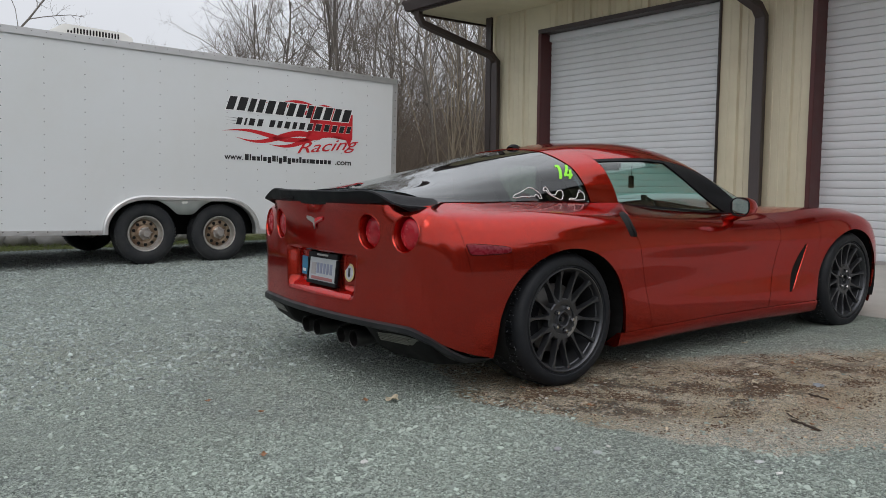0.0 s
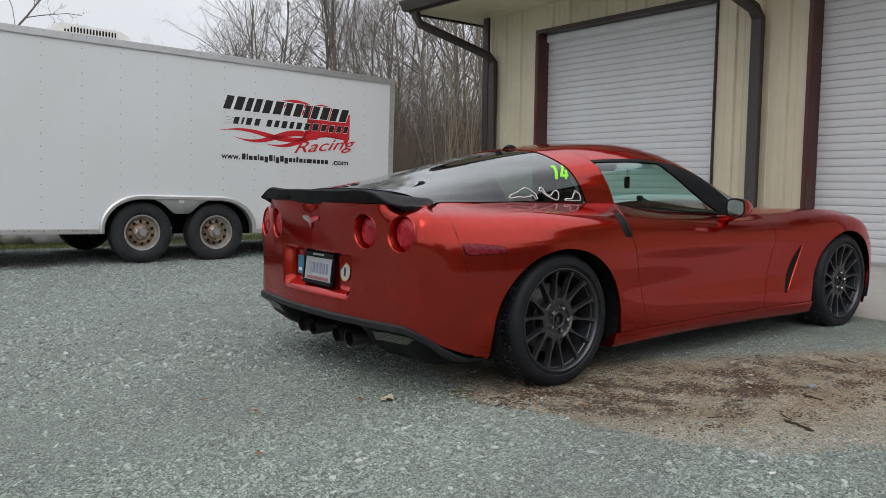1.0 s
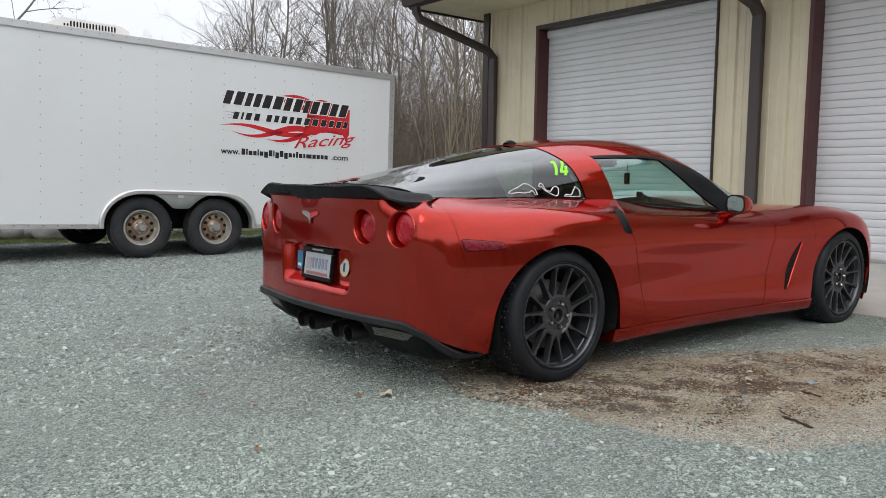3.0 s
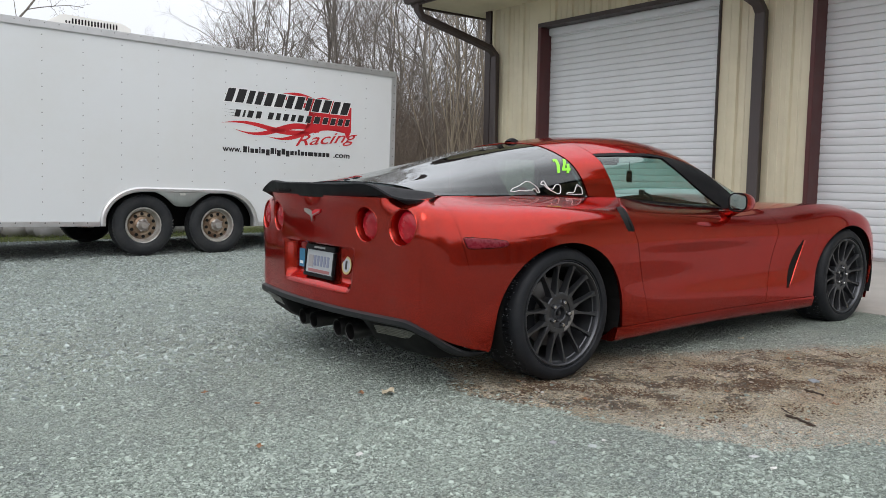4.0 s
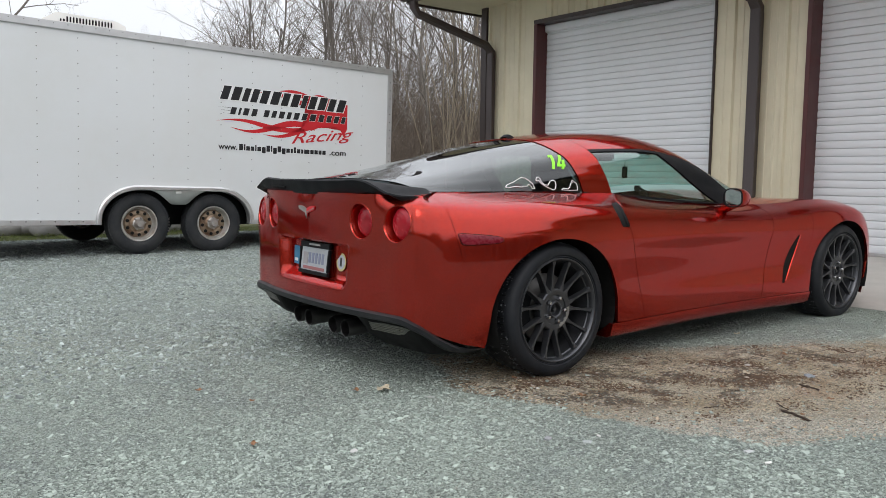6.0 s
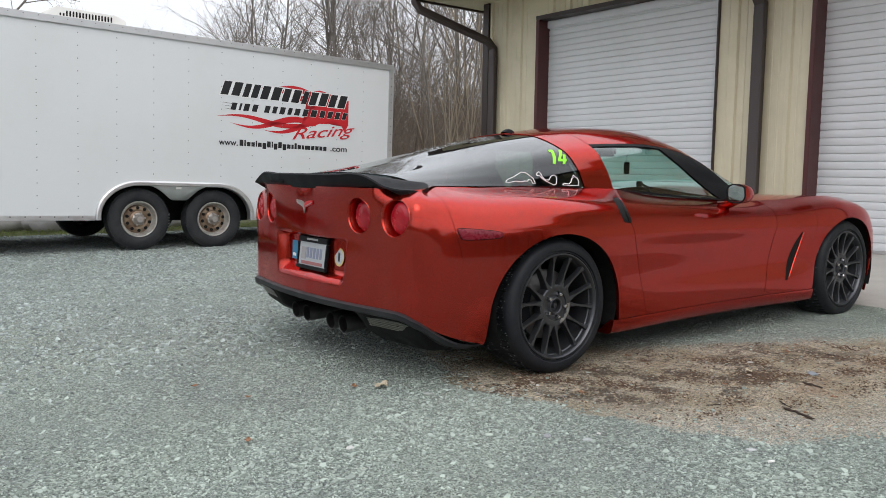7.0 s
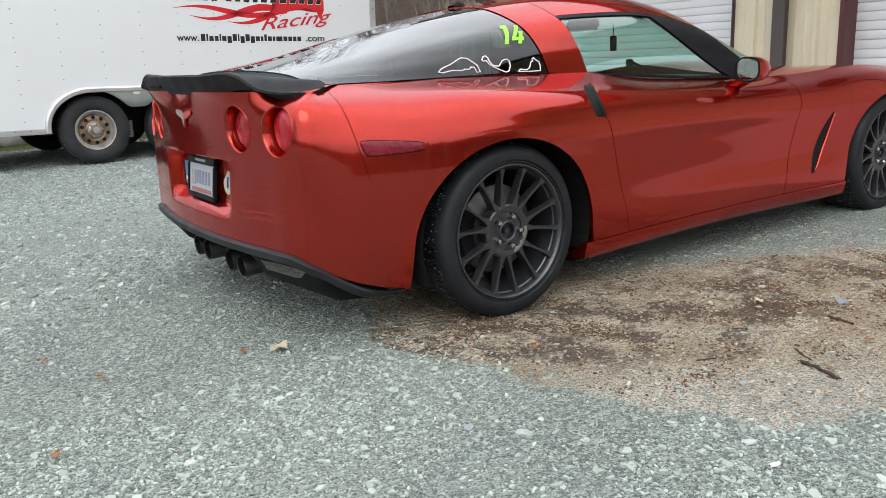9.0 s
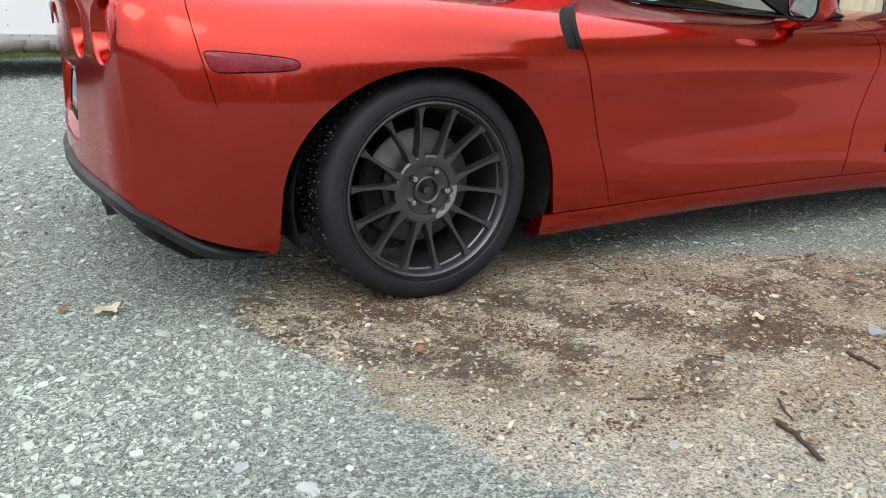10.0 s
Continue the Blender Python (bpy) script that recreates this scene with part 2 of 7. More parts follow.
# ---- ground ----
def ground_z(x, y):
    z = 0.030 * sstep(0.6, 3.1, x) + 0.16 * sstep(3.1, 5.2, x)
    z += 0.25 * sstep(11.2, 14.0, y) + 1.6 * sstep(13, 40, y)
    r = max(abs(x), abs(y))
    z += 0.008 * (noise.noise((x * 0.9, y * 0.9, 0.3)) + 0.5 * noise.noise((x * 2.6, y * 2.6, 5.3))) * (1 - sstep(20, 40, r))
    return z


# edges of the bare earth: inward direction and a point on each
EARTH = (((0.9375, 0.348), (-0.40, -1.32)), ((0.495, 0.869), (-0.19, -1.99)), ((-0.479, -0.878), (1.02, -0.78)), ((-1.0, 0.0), (2.6, 0.0)), ((0.928, -0.375), (-0.56, -0.82)))


def gravel_material():
    m = bpy.data.materials.new("gravel_ground")
    m.use_nodes = True
    nt = m.node_tree
    N, L = nt.nodes.new, nt.links.new
    b = nt.nodes["Principled BSDF"]
    tc = N("ShaderNodeTexCoord")
    P = tc.outputs["Object"]

    def noi(scale, detail=5, rough=0.55, vec=P):
        n = N("ShaderNodeTexNoise")
        n.inputs["Scale"].default_value, n.inputs["Detail"].default_value, n.inputs["Roughness"].default_value = scale, detail, rough
        L(vec, n.inputs["Vector"])
        return n

    def rng(src, a, c, lo=0.0, hi=1.0):
        r = N("ShaderNodeMapRange")
        r.interpolation_type = "SMOOTHSTEP"
        for i, v in ((1, a), (2, c), (3, lo), (4, hi)):
            r.inputs[i].default_value = v
        L(src, r.inputs[0])
        return r.outputs[0]

    def mixc(f, a, c):
        x = N("ShaderNodeMix")
        x.data_type = "RGBA"
        if hasattr(f, "links"):
            L(f, x.inputs[0])
        else:
            x.inputs[0].default_value = f
        for i, v in ((6, a), (7, c)):
            if hasattr(v, "links"):
                L(v, x.inputs[i])
            else:
                x.inputs[i].default_value = (*v, 1)
        return x.outputs[2]

    def math2(op, a, c):
        x = N("ShaderNodeMath")
        x.operation = op
        for i, v in ((0, a), (1, c)):
            if hasattr(v, "links"):
                L(v, x.inputs[i])
            else:
                x.inputs[i].default_value = v
        return x.outputs[0]

    # crushed stone of two sizes in pale fines
    vor = N("ShaderNodeTexVoronoi")
    vor.inputs["Scale"].default_value = 95
    vor2 = N("ShaderNodeTexVoronoi")
    vor2.inputs["Scale"].default_value = 170
    # broken, flaky cells instead of round ones
    jag = noi(130, 3, 0.6)
    jv = N("ShaderNodeVectorMath")
    jv.operation = "MULTIPLY_ADD"
    L(jag.outputs["Color"], jv.inputs[0])
    jv.inputs[1].default_value = (0.009, 0.009, 0.009)
    L(P, jv.inputs[2])
    for v in (vor, vor2):
        v.distance = "CHEBYCHEV"
        L(jv.outputs[0], v.inputs["Vector"])
    sepc = N("ShaderNodeSeparateColor")
    L(vor.outputs["Color"], sepc.inputs[0])
    sep2 = N("ShaderNodeSeparateColor")
    L(vor2.outputs["Color"], sep2.inputs[0])
    fines = mixc(rng(noi(0.55, 4).outputs[0], 0.4, 0.62), (0.43, 0.495, 0.425), (0.53, 0.60, 0.515))
    stone = mixc(rng(sepc.outputs[0], 0.0, 1.0), (0.17, 0.198, 0.182), (0.60, 0.675, 0.60))
    stone2 = mixc(rng(sep2.outputs[1], 0.0, 1.0), (0.20, 0.235, 0.212), (0.52, 0.585, 0.515))
    packed = rng(noi(1.1, 3).outputs[0], 0.38, 0.62)
    g1 = mixc(0.62, fines, stone2)
    base = mixc(math2("SUBTRACT", 0.75, math2("MULTIPLY", packed, 0.5)), g1, stone)
    # drifts of darker, bluer stone and trodden streaks
    base = mixc(rng(noi(1.6, 5, 0.6).outputs[0], 0.46, 0.64, 0, 0.38), base, (0.25, 0.287, 0.29))
    base = mixc(rng(noi(0.45, 4).outputs[0], 0.52, 0.66, 0, 0.35), base, (0.40, 0.43, 0.34))
    # far woodland floor: leaf litter and thin grass
    sep = N("ShaderNodeSeparateXYZ")
    L(P, sep.inputs[0])
    wob = noi(0.7, 4)
    yy = math2("ADD", sep.outputs[1], math2("MULTIPLY", wob.outputs[0], 1.6))
    grass = mixc(rng(noi(9, 5).outputs[0], 0.4, 0.6), (0.10, 0.13, 0.035), (0.19, 0.18, 0.08))
    litter = mixc(rng(noi(3, 6).outputs[0], 0.35, 0.65), (0.075, 0.05, 0.032), (0.17, 0.12, 0.08))
    base = mixc(rng(yy, 9.15, 9.45), base, grass)
    base = mixc(rng(yy, 10.8, 11.4), base, litter)
    # bare earth beside the parked car, with its own ragged outline
    w1, w2, w3 = noi(2.4, 3, 0.5), noi(9.0, 4), noi(45.0, 3)

    def warp(src, amp, vec):
        """Shifts the place by a noise whose mean is taken out."""
        ce, mu = N("ShaderNodeVectorMath"), N("ShaderNodeVectorMath")
        ce.operation, mu.operation = "SUBTRACT", "MULTIPLY_ADD"
        L(src.outputs["Color"], ce.inputs[0])
        ce.inputs[1].default_value = (0.5, 0.5, 0.5)
        L(ce.outputs[0], mu.inputs[0])
        mu.inputs[1].default_value = (amp, amp, 0)
        L(vec, mu.inputs[2])
        return mu.outputs[0]
    W = warp(w3, 0.035, warp(w2, 0.13, warp(w1, 0.38, P)))

    def side(n, at):
        """Distance inside a straight edge."""
        d = N("ShaderNodeVectorMath")
        d.operation = "DOT_PRODUCT"
        L(W, d.inputs[0])
        d.inputs[1].default_value = (*n, 0)
        return math2("SUBTRACT", d.outputs["Value"], n[0] * at[0] + n[1] * at[1])
    e_left, e_near, e_far, e_end, e_back = [side(n, at) for n, at in EARTH]
    earth = math2("MULTIPLY", math2("MULTIPLY", rng(e_left, -0.015, 0.03), rng(e_near, -0.02, 0.05)), math2("MULTIPLY", rng(e_far, -0.10, 0.18), math2("MULTIPLY", rng(e_end, -0.1, 0.2), rng(e_back, -0.03, 0.05))))
    tan = mixc(rng(noi(3.2, 6).outputs[0], 0.4, 0.62), (0.50, 0.405, 0.265), (0.69, 0.60, 0.45))
    tan = mixc(rng(noi(26, 5).outputs[0], 0.52, 0.7, 0, 0.5), tan, (0.26, 0.185, 0.125))
    tan = mixc(rng(noi(1.5, 3).outputs[0], 0.55, 0.7, 0, 0.6), tan, (0.42, 0.26, 0.155))
    tan = mixc(rng(e_near, 0.62, 0.15, 0, 0.85), tan, mixc(rng(noi(14, 5).outputs[0], 0.4, 0.62), (0.57, 0.535, 0.45), (0.75, 0.71, 0.61)))
    # dark rotted mulch in a band
    stk = N("ShaderNodeMapping")
    stk.vector_type = "TEXTURE"
    stk.inputs["Location"].default_value = (0.42, -1.22, 0)
    stk.inputs["Rotation"].default_value = (0, 0, radians(-12))
    stk.inputs["Scale"].default_value = (1.45, 0.42, 1)
    L(W, stk.inputs[0])
    fl2 = N("ShaderNodeVectorMath")
    fl2.operation = "MULTIPLY"
    fl2.inputs[1].default_value = (1, 1, 0)
    L(stk.outputs[0], fl2.inputs[0])
    ln2 = N("ShaderNodeVectorMath")
    ln2.operation = "LENGTH"
    L(fl2.outputs[0], ln2.inputs[0])
    mulch = math2("MULTIPLY", rng(ln2.outputs["Value"], 1.25, 0.6), rng(noi(4.4, 8, 0.78).outputs[0], 0.475, 0.545))
    crumb = rng(noi(70, 5, 0.7).outputs[0], 0.38, 0.62)
    tan = mixc(math2("MULTIPLY", mulch, 0.9), tan, mixc(crumb, (0.045, 0.026, 0.017), (0.16, 0.095, 0.058)))
    tan = mixc(rng(noi(110, 4, 0.7).outputs[0], 0.55, 0.68, 0, 0.6), tan, (0.11, 0.075, 0.052))
    chips = math2("MULTIPLY", rng(sep2.outputs[0], 0.90, 0.93), 0.7)
    tan = mixc(chips, tan, stone2)
    col = mixc(math2("MULTIPLY", earth, 0.96), base, tan)
    # dark speckle painted into the colour for the shaded gaps between stones
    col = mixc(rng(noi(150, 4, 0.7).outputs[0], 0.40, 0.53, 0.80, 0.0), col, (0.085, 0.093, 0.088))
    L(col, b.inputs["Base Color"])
    b.inputs["Roughness"].default_value = 0.92
    b.inputs["Specular IOR Level"].default_value = 0.25
    cover = math2("SUBTRACT", 1.0, math2("MULTIPLY", earth, 0.85))
    h = math2("MULTIPLY", cover, math2("ADD", math2("MULTIPLY", vor.outputs["Distance"], -0.7), math2("MULTIPLY", vor2.outputs["Distance"], -0.6)))
    h = math2("ADD", h, math2("MULTIPLY", noi(90, 6, 0.75).outputs[0], 0.9))
    h = math2("ADD", h, math2("MULTIPLY", noi(240, 3).outputs[0], 0.35))
    clod = math2("MULTIPLY", earth, math2("ADD", math2("MULTIPLY", rng(noi(34, 5, 0.6).outputs[0], 0.35, 0.65), 1.3), math2("MULTIPLY", noi(13, 4).outputs[0], 1.6)))
    h = math2("ADD", h, clod)
    bu = N("ShaderNodeBump")
    bu.inputs["Strength"].default_value = 0.95
    bu.inputs["Distance"].default_value = 0.016
    L(h, bu.inputs["Height"])
    L(bu.outputs[0], b.inputs["Normal"])
    return m


GRAVEL = gravel_material()


def build_ground():
    def lines(lo, hi, step, far):
        a = list(np.arange(lo, hi, step))
        d, x = step, hi
        while x < far:
            a.append(x)
            d *= 1.35
            x += d
        a.append(far)
        d, x = step, lo
        while x > -far:
            x -= d
            d *= 1.35
            a.insert(0, max(x, -far))
        return sorted(set(a))
    xs, ys = lines(-6, 6, 0.12, 600), lines(-5, 12, 0.12, 600)
    bm = bmesh.new()
    sheet(bm, [[(x, y, ground_z(x, y)) for x in xs] for y in ys])
    ob = part("ground", bm, GRAVEL, smooth=60)
    tagged(ob, "grey crushed gravel yard with a bare earth patch", "ground", kind="structure")


build_ground()

BLD = Matrix.Translation((5.149, 0, 0)) @ Matrix.Rotation(radians(1.2), 4, "Z")
FLOOR, SOFFIT = 0.215, 3.42


def build_apron():
    bm = bmesh.new()
    xs = np.linspace(-2.02, 0.30, 10)
    ys = np.linspace(-4.5, 5.6, 22)
    top = [[(x, y, 0.035 + (FLOOR - 0.035) * sstep(-2.05, 0.0, x) * 1.0 + 0.003 * noise.noise((x * 2, y * 2, 0))) for x in xs] for y in ys]
    vs = sheet(bm, top)
    for edge in ([r[0] for r in vs], [r[-1] for r in vs], vs[0], vs[-1]):
        low = [bm.verts.new(v.co - Vector((0, 0, 0.16))) for v in edge]
        for k in range(len(edge) - 1):
            bm.faces.new((edge[k], edge[k + 1], low[k + 1], low[k]))
    bmesh.ops.recalc_face_normals(bm, faces=bm.faces)
    ob = part("concrete_apron", bm, CONCRETE, smooth=40, m=BLD)
    tagged(ob, "pale worn concrete apron before the doors", "apron", kind="structure")


build_apron()


# ---- workshop building ----
def siding(bm, y0, y1, z0, z1):
    """A sheet-metal wall panel with trapezoid ribs, its face at x = 0."""
    box(bm, (0, y0, z0), (0.06, y1, z1))
    ribs = []
    k = math.ceil((y0 - 5.24) / 0.305)
    while 5.24 + k * 0.305 < y1 - 0.03:
        y = 5.24 + k * 0.305
        k += 1
        if y < y0 + 0.04:
            continue
        for off, w, d in ((0, 0.035, 0.028), (0.105, 0.016, 0.006), (-0.105, 0.016, 0.006)):
            if not (y0 + 0.03 < y + off < y1 - 0.03):
                continue
            q = [(-d, y + off - w * 0.5), (-d, y + off + w * 0.5), (0.002, y + off + w), (0.002, y + off - w)]
            rb = bmesh.new()
            lo = [rb.verts.new((a, b, z0)) for a, b in q]
            hi = [rb.verts.new((a, b, z1)) for a, b in q]
            for i in range(4):
                rb.faces.new((lo[i], lo[(i + 1) % 4], hi[(i + 1) % 4], hi[i]))
            rb.faces.new(hi)
            rb.faces.new(lo[::-1])
            bmesh.ops.recalc_face_normals(rb, faces=rb.faces)
            ribs.append(rb)
    return ribs


def slat_mesh(width, pitch):
    bm = bmesh.new()
    prof = [(0.0, 0.0), (-0.010, 0.006), (-0.014, 0.018), (-0.014, pitch - 0.016), (-0.010, pitch - 0.005), (0.0, pitch - 0.0005)]
    a = [bm.verts.new((x, 0, z)) for x, z in prof]
    c = [bm.verts.new((x, width, z)) for x, z in prof]
    for i in range(len(prof) - 1):
        bm.faces.new((a[i], a[i + 1], c[i + 1], c[i]))
    bmesh.ops.recalc_face_normals(bm, faces=bm.faces)
    return as_mesh("slat", bm, CURTAIN, 20)


def roll_up_door(parent, y0, y1, top):
    d = new("roll_up_door")
    d.parent = parent
    tagged(d, "closed white ribbed roll-up door")
    part("door_backing", boxed((0.186, y0, FLOOR), (0.20, y1, top + 0.1)), CURTAIN, d)
    pitch = 0.0787
    me = slat_mesh(y1 - y0, pitch)
    for k in range(int((top - FLOOR) / pitch) + 1):
        s = new("slat", me)
        s.parent = d
        s.matrix_local = pose(0.184, y0, FLOOR + 0.03 + k * pitch)
    part("bottom_bar", boxed((0.15, y0, FLOOR + 0.002), (0.186, y1, FLOOR + 0.034), 0.006), ALU, d)
    return d


def downspout(parent, y, gutter_y, name="downspout"):
    """Rectangular leader: drops from the gutter, kicks back to the wall and runs down it."""
    g = new(name)
    g.parent = parent
    path = [(-1.10, gutter_y, 3.46), (-1.10, gutter_y, 3.34), (-1.04, lerp(gutter_y, y, 0.06), 3.24), (-0.16, lerp(gutter_y, y, 0.95), 2.84), (-0.085, y, 2.74), (-0.085, y, 2.6), (-0.085, y, 0.42), (-0.16, y, 0.30)]
    bm = bmesh.new()
    rings = []
    n = len(path)
    for i, p in enumerate(path):
        p = Vector(p)
        d = (Vector(path[min(i + 1, n - 1)]) - Vector(path[max(0, i - 1)])).normalized()
        side = Vector((0, 1, 0))
        side = (side - d * side.dot(d)).normalized()
        upv = d.cross(side)
        w, h, c = 0.062, 0.042, 0.012
        q = [(-w, -h + c), (-w + c, -h), (w - c, -h), (w, -h + c), (w, h - c), (w - c, h), (-w + c, h), (-w, h - c)]
        rings.append([bm.verts.new(p + side * a + upv * b) for a, b in q])
    for a, b in zip(rings, rings[1:]):
        for k in range(8):
            bm.faces.new((a[k], a[(k + 1) % 8], b[(k + 1) % 8], b[k]))
    bm.faces.new(rings[-1])
    bmesh.ops.recalc_face_normals(bm, faces=bm.faces)
    part("leader_pipe", bm, BROWN, g, smooth=35)


def build_workshop():
    b = thing("workshop_building", "cream metal-sided workshop with dark brown trim and two roll-up doors", "building", BLD)
    d1, d2, top = (1.81, 4.56), (-2.10, 0.70), 3.04
    for y0, y1 in ((4.62, 5.62), (0.75, 1.79), (-7.5, -2.12)):
        bm = bmesh.new()
        ribs = siding(bm, y0, y1, FLOOR - 0.12, SOFFIT)
        panel = part("wall_panel", bm, CREAM, b)
        for rb in ribs:
            part("rib", rb, CREAM, panel)
    for y0, y1 in ((1.79, 4.62), (-2.12, 0.75)):
        bm = bmesh.new()
        ribs = siding(bm, y0, y1, top + 0.05, SOFFIT)
        panel = part("header_panel", bm, CREAM, b)
        for rb in ribs:
            part("rib", rb, CREAM, panel)
    part("side_wall", boxed((0.06, 5.56, 0.05), (10, 5.62, 3.9)), CREAM, b)
    part("back_wall", boxed((10, -7.5, 0.05), (10.06, 5.62, 3.9)), CREAM, b)
    part("far_side_wall", boxed((0.06, -7.5, 0.05), (10, -7.44, 3.9)), CREAM, b)
    part("floor_slab", boxed((0.302, -7.4, 0.0), (9.9, 5.5, FLOOR)), CONCRETE, b)
    part("corner_trim", boxed((-0.034, 5.60, FLOOR - 0.12), (0.10, 5.72, SOFFIT), 0.004), BROWN, b)
    for y0, y1 in (d1, d2):
        far = 0.06 if y1 > 1 else 0.05
        part("jamb", boxed((-0.034, y1, FLOOR - 0.02), (0.21, y1 + far, top), 0.004), MAROON, b)
        part("jamb", boxed((-0.034, y0 - 0.02, FLOOR - 0.02), (0.21, y0, top), 0.004), BROWN, b)
        part("head_trim", boxed((-0.036, y0 - 0.02, top), (0.21, y1 + far, top + 0.055), 0.004), BROWN, b)
        part("roll_hood", boxed((0.12, y0, top - 0.10), (0.17, y1, top - 0.002), 0.01), CURTAIN, b)
        roll_up_door(b, y0, y1, top)
    part("soffit", boxed((-1.10, -8.0, SOFFIT), (0.062, 6.08, SOFFIT + 0.02)), CREAM, b)
    part("gable_soffit", boxed((0.064, 5.63, SOFFIT), (10.4, 6.08, SOFFIT + 0.02)), CREAM, b)
    part("fascia", boxed((-1.13, -8.0, SOFFIT - 0.02), (-1.10, 6.10, SOFFIT + 0.17)), BROWN, b)
    part("gable_fascia", boxed((-1.10, 6.08, SOFFIT - 0.03), (10.4, 6.11, SOFFIT + 0.17)), BROWN, b)
    bm = bmesh.new()
    prof = [(-1.13, SOFFIT + 0.005), (-1.20, SOFFIT + 0.005), (-1.215, SOFFIT + 0.03), (-1.235, SOFFIT + 0.075), (-1.265, SOFFIT + 0.10), (-1.27, SOFFIT + 0.135), (-1.255, SOFFIT + 0.14), (-1.25, SOFFIT + 0.12), (-1.13, SOFFIT + 0.10)]
    a = [bm.verts.new((x, -8.0, z)) for x, z in prof]
    c = [bm.verts.new((x, 6.14, z)) for x, z in prof]
    for i in range(len(prof) - 1):
        bm.faces.new((a[i], a[i + 1], c[i + 1], c[i]))
    bm.faces.new(c)
    bm.faces.new(a[::-1])
    bmesh.ops.recalc_face_normals(bm, faces=bm.faces)
    part("gutter", bm, BROWN, b, "dark brown K-style gutter", smooth=30)
    bm = bmesh.new()
    box(bm, (-1.2, -8.1, 0), (10.5, 6.16, 0.05))
    bmesh.ops.transform(bm, matrix=Matrix.Translation((0, 0, SOFFIT + 0.175)) @ Matrix.Translation((-1.2, 0, 0)) @ Matrix.Rotation(radians(-7.5), 4, "Y") @ Matrix.Translation((1.2, 0, 0)), verts=bm.verts)
    part("roof", bm, BROWN, b, "dark brown metal roof sheet")
    bm = bmesh.new()
    for y in np.arange(-7.9, 6.1, 0.305):
        box(bm, (-1.2, y, 0.05), (10.5, y + 0.03, 0.075))
    bmesh.ops.transform(bm, matrix=Matrix.Translation((0, 0, SOFFIT + 0.175)) @ Matrix.Translation((-1.2, 0, 0)) @ Matrix.Rotation(radians(-7.5), 4, "Y") @ Matrix.Translation((1.2, 0, 0)), verts=bm.verts)
    part("roof_ribs", bm, BROWN, b)
    downspout(b, 5.43, 5.96)
    downspout(b, 1.27, 1.55)


build_workshop()

# ---- enclosed trailer ----
TRL = Matrix.Translation((0, 5.813, 0)) @ Matrix.Rotation(radians(2.35), 4, "Z") @ Matrix.Rotation(radians(1.25), 4, "Y")
T_LO, T_HI, T_L, T_R, T_W = 0.355, 2.505, -4.95, 3.53, 2.45


def trailer_wheel(parent, x, y, flip):
    w = new("trailer_wheel")
    w.parent = parent
    w.matrix_local = pose(x, y, 0.362, 0, random.uniform(0, 60), 0) @ (pose(0, 0, 0, 0, 0, 180) if flip else Matrix())
    bm = bmesh.new()
    lathe(bm, [(0.200, 0.045), (0.212, 0.018), (0.250, 0.004), (0.300, 0.006), (0.332, 0.022), (0.348, 0.045), (0.352, 0.075), (0.352, 0.165), (0.346, 0.20), (0.30, 0.23), (0.2, 0.21)], 56)
    ty = part("tyre", bm, RUBBER, w, smooth=35)
    bm = bmesh.new()
    for k in range(64):
        a = 2 * math.pi * k / 64
        box(bm, (0.335, 0.030, -0.010), (0.3525, 0.075, 0.010), 0, Matrix.Rotation(a, 4, "Y"))
        box(bm, (0.345, 0.085, -0.012), (0.3535, 0.155, 0.012), 0, Matrix.Rotation(a + 0.05, 4, "Y"))
    tagged(part("tread_blocks", bm, RUBBER, ty), kind="stuff")
    bm = bmesh.new()
    lathe(bm, [(0.208, 0.026), (0.203, 0.018), (0.194, 0.020), (0.186, 0.040), (0.182, 0.085), (0.172, 0.094), (0.163, 0.088)], 48)
    bmesh.ops.recalc_face_normals(bm, faces=bm.faces)
    rim = part("rim", bm, STEELRIM, w, smooth=40)
    bm = bmesh.new()
    lathe(bm, [(0.163, 0.088), (0.158, 0.080), (0.150, 0.066), (0.112, 0.060)], 48)
    # dished disc with ten hand holes
    n, rings = 80, []
    for r, h in ((0.112, 0.060), (0.095, 0.066), (0.078, 0.058), (0.070, 0.05)):
        rings.append([bm.verts.new((r * math.cos(2 * math.pi * k / n), h, r * math.sin(2 * math.pi * k / n))) for k in range(n)])
    for a, b2 in zip(rings, rings[1:]):
        for k in range(n):
            bm.faces.new((a[k], a[(k + 1) % n], b2[(k + 1) % n], b2[k]))
    bmesh.ops.recalc_face_normals(bm, faces=bm.faces)
    part("wheel_disc", bm, RUSTDISC, rim, "rusty dished wheel disc", smooth=40)
    bm = bmesh.new()
    for k in range(10):
        a = 2 * math.pi * k / 10
        lathe(bm, [(0.0005, -0.0015), (0.0195, -0.0015), (0.0195, 0.012)], 10, "y", False, Matrix.Rotation(a, 4, "Y") @ Matrix.Translation((0.131, 0.058, 0)))
    tagged(part("hand_holes", bm, BLACK, rim), kind="stuff")
    bm = bmesh.new()
    lathe(bm, [(0.072, 0.052), (0.060, 0.046), (0.046, 0.030), (0.042, -0.005), (0.036, -0.016), (0.001, -0.018)], 28)
    for k in range(6):
        a = 2 * math.pi * k / 6
        lathe(bm, [(0.011, 0.05), (0.011, 0.028), (0.0005, 0.026)], 6, "y", False, Matrix.Rotation(a, 4, "Y") @ Matrix.Translation((0.068, 0, 0)))
    bmesh.ops.recalc_face_normals(bm, faces=bm.faces)
    part("hub", bm, RUST, w, smooth=35)


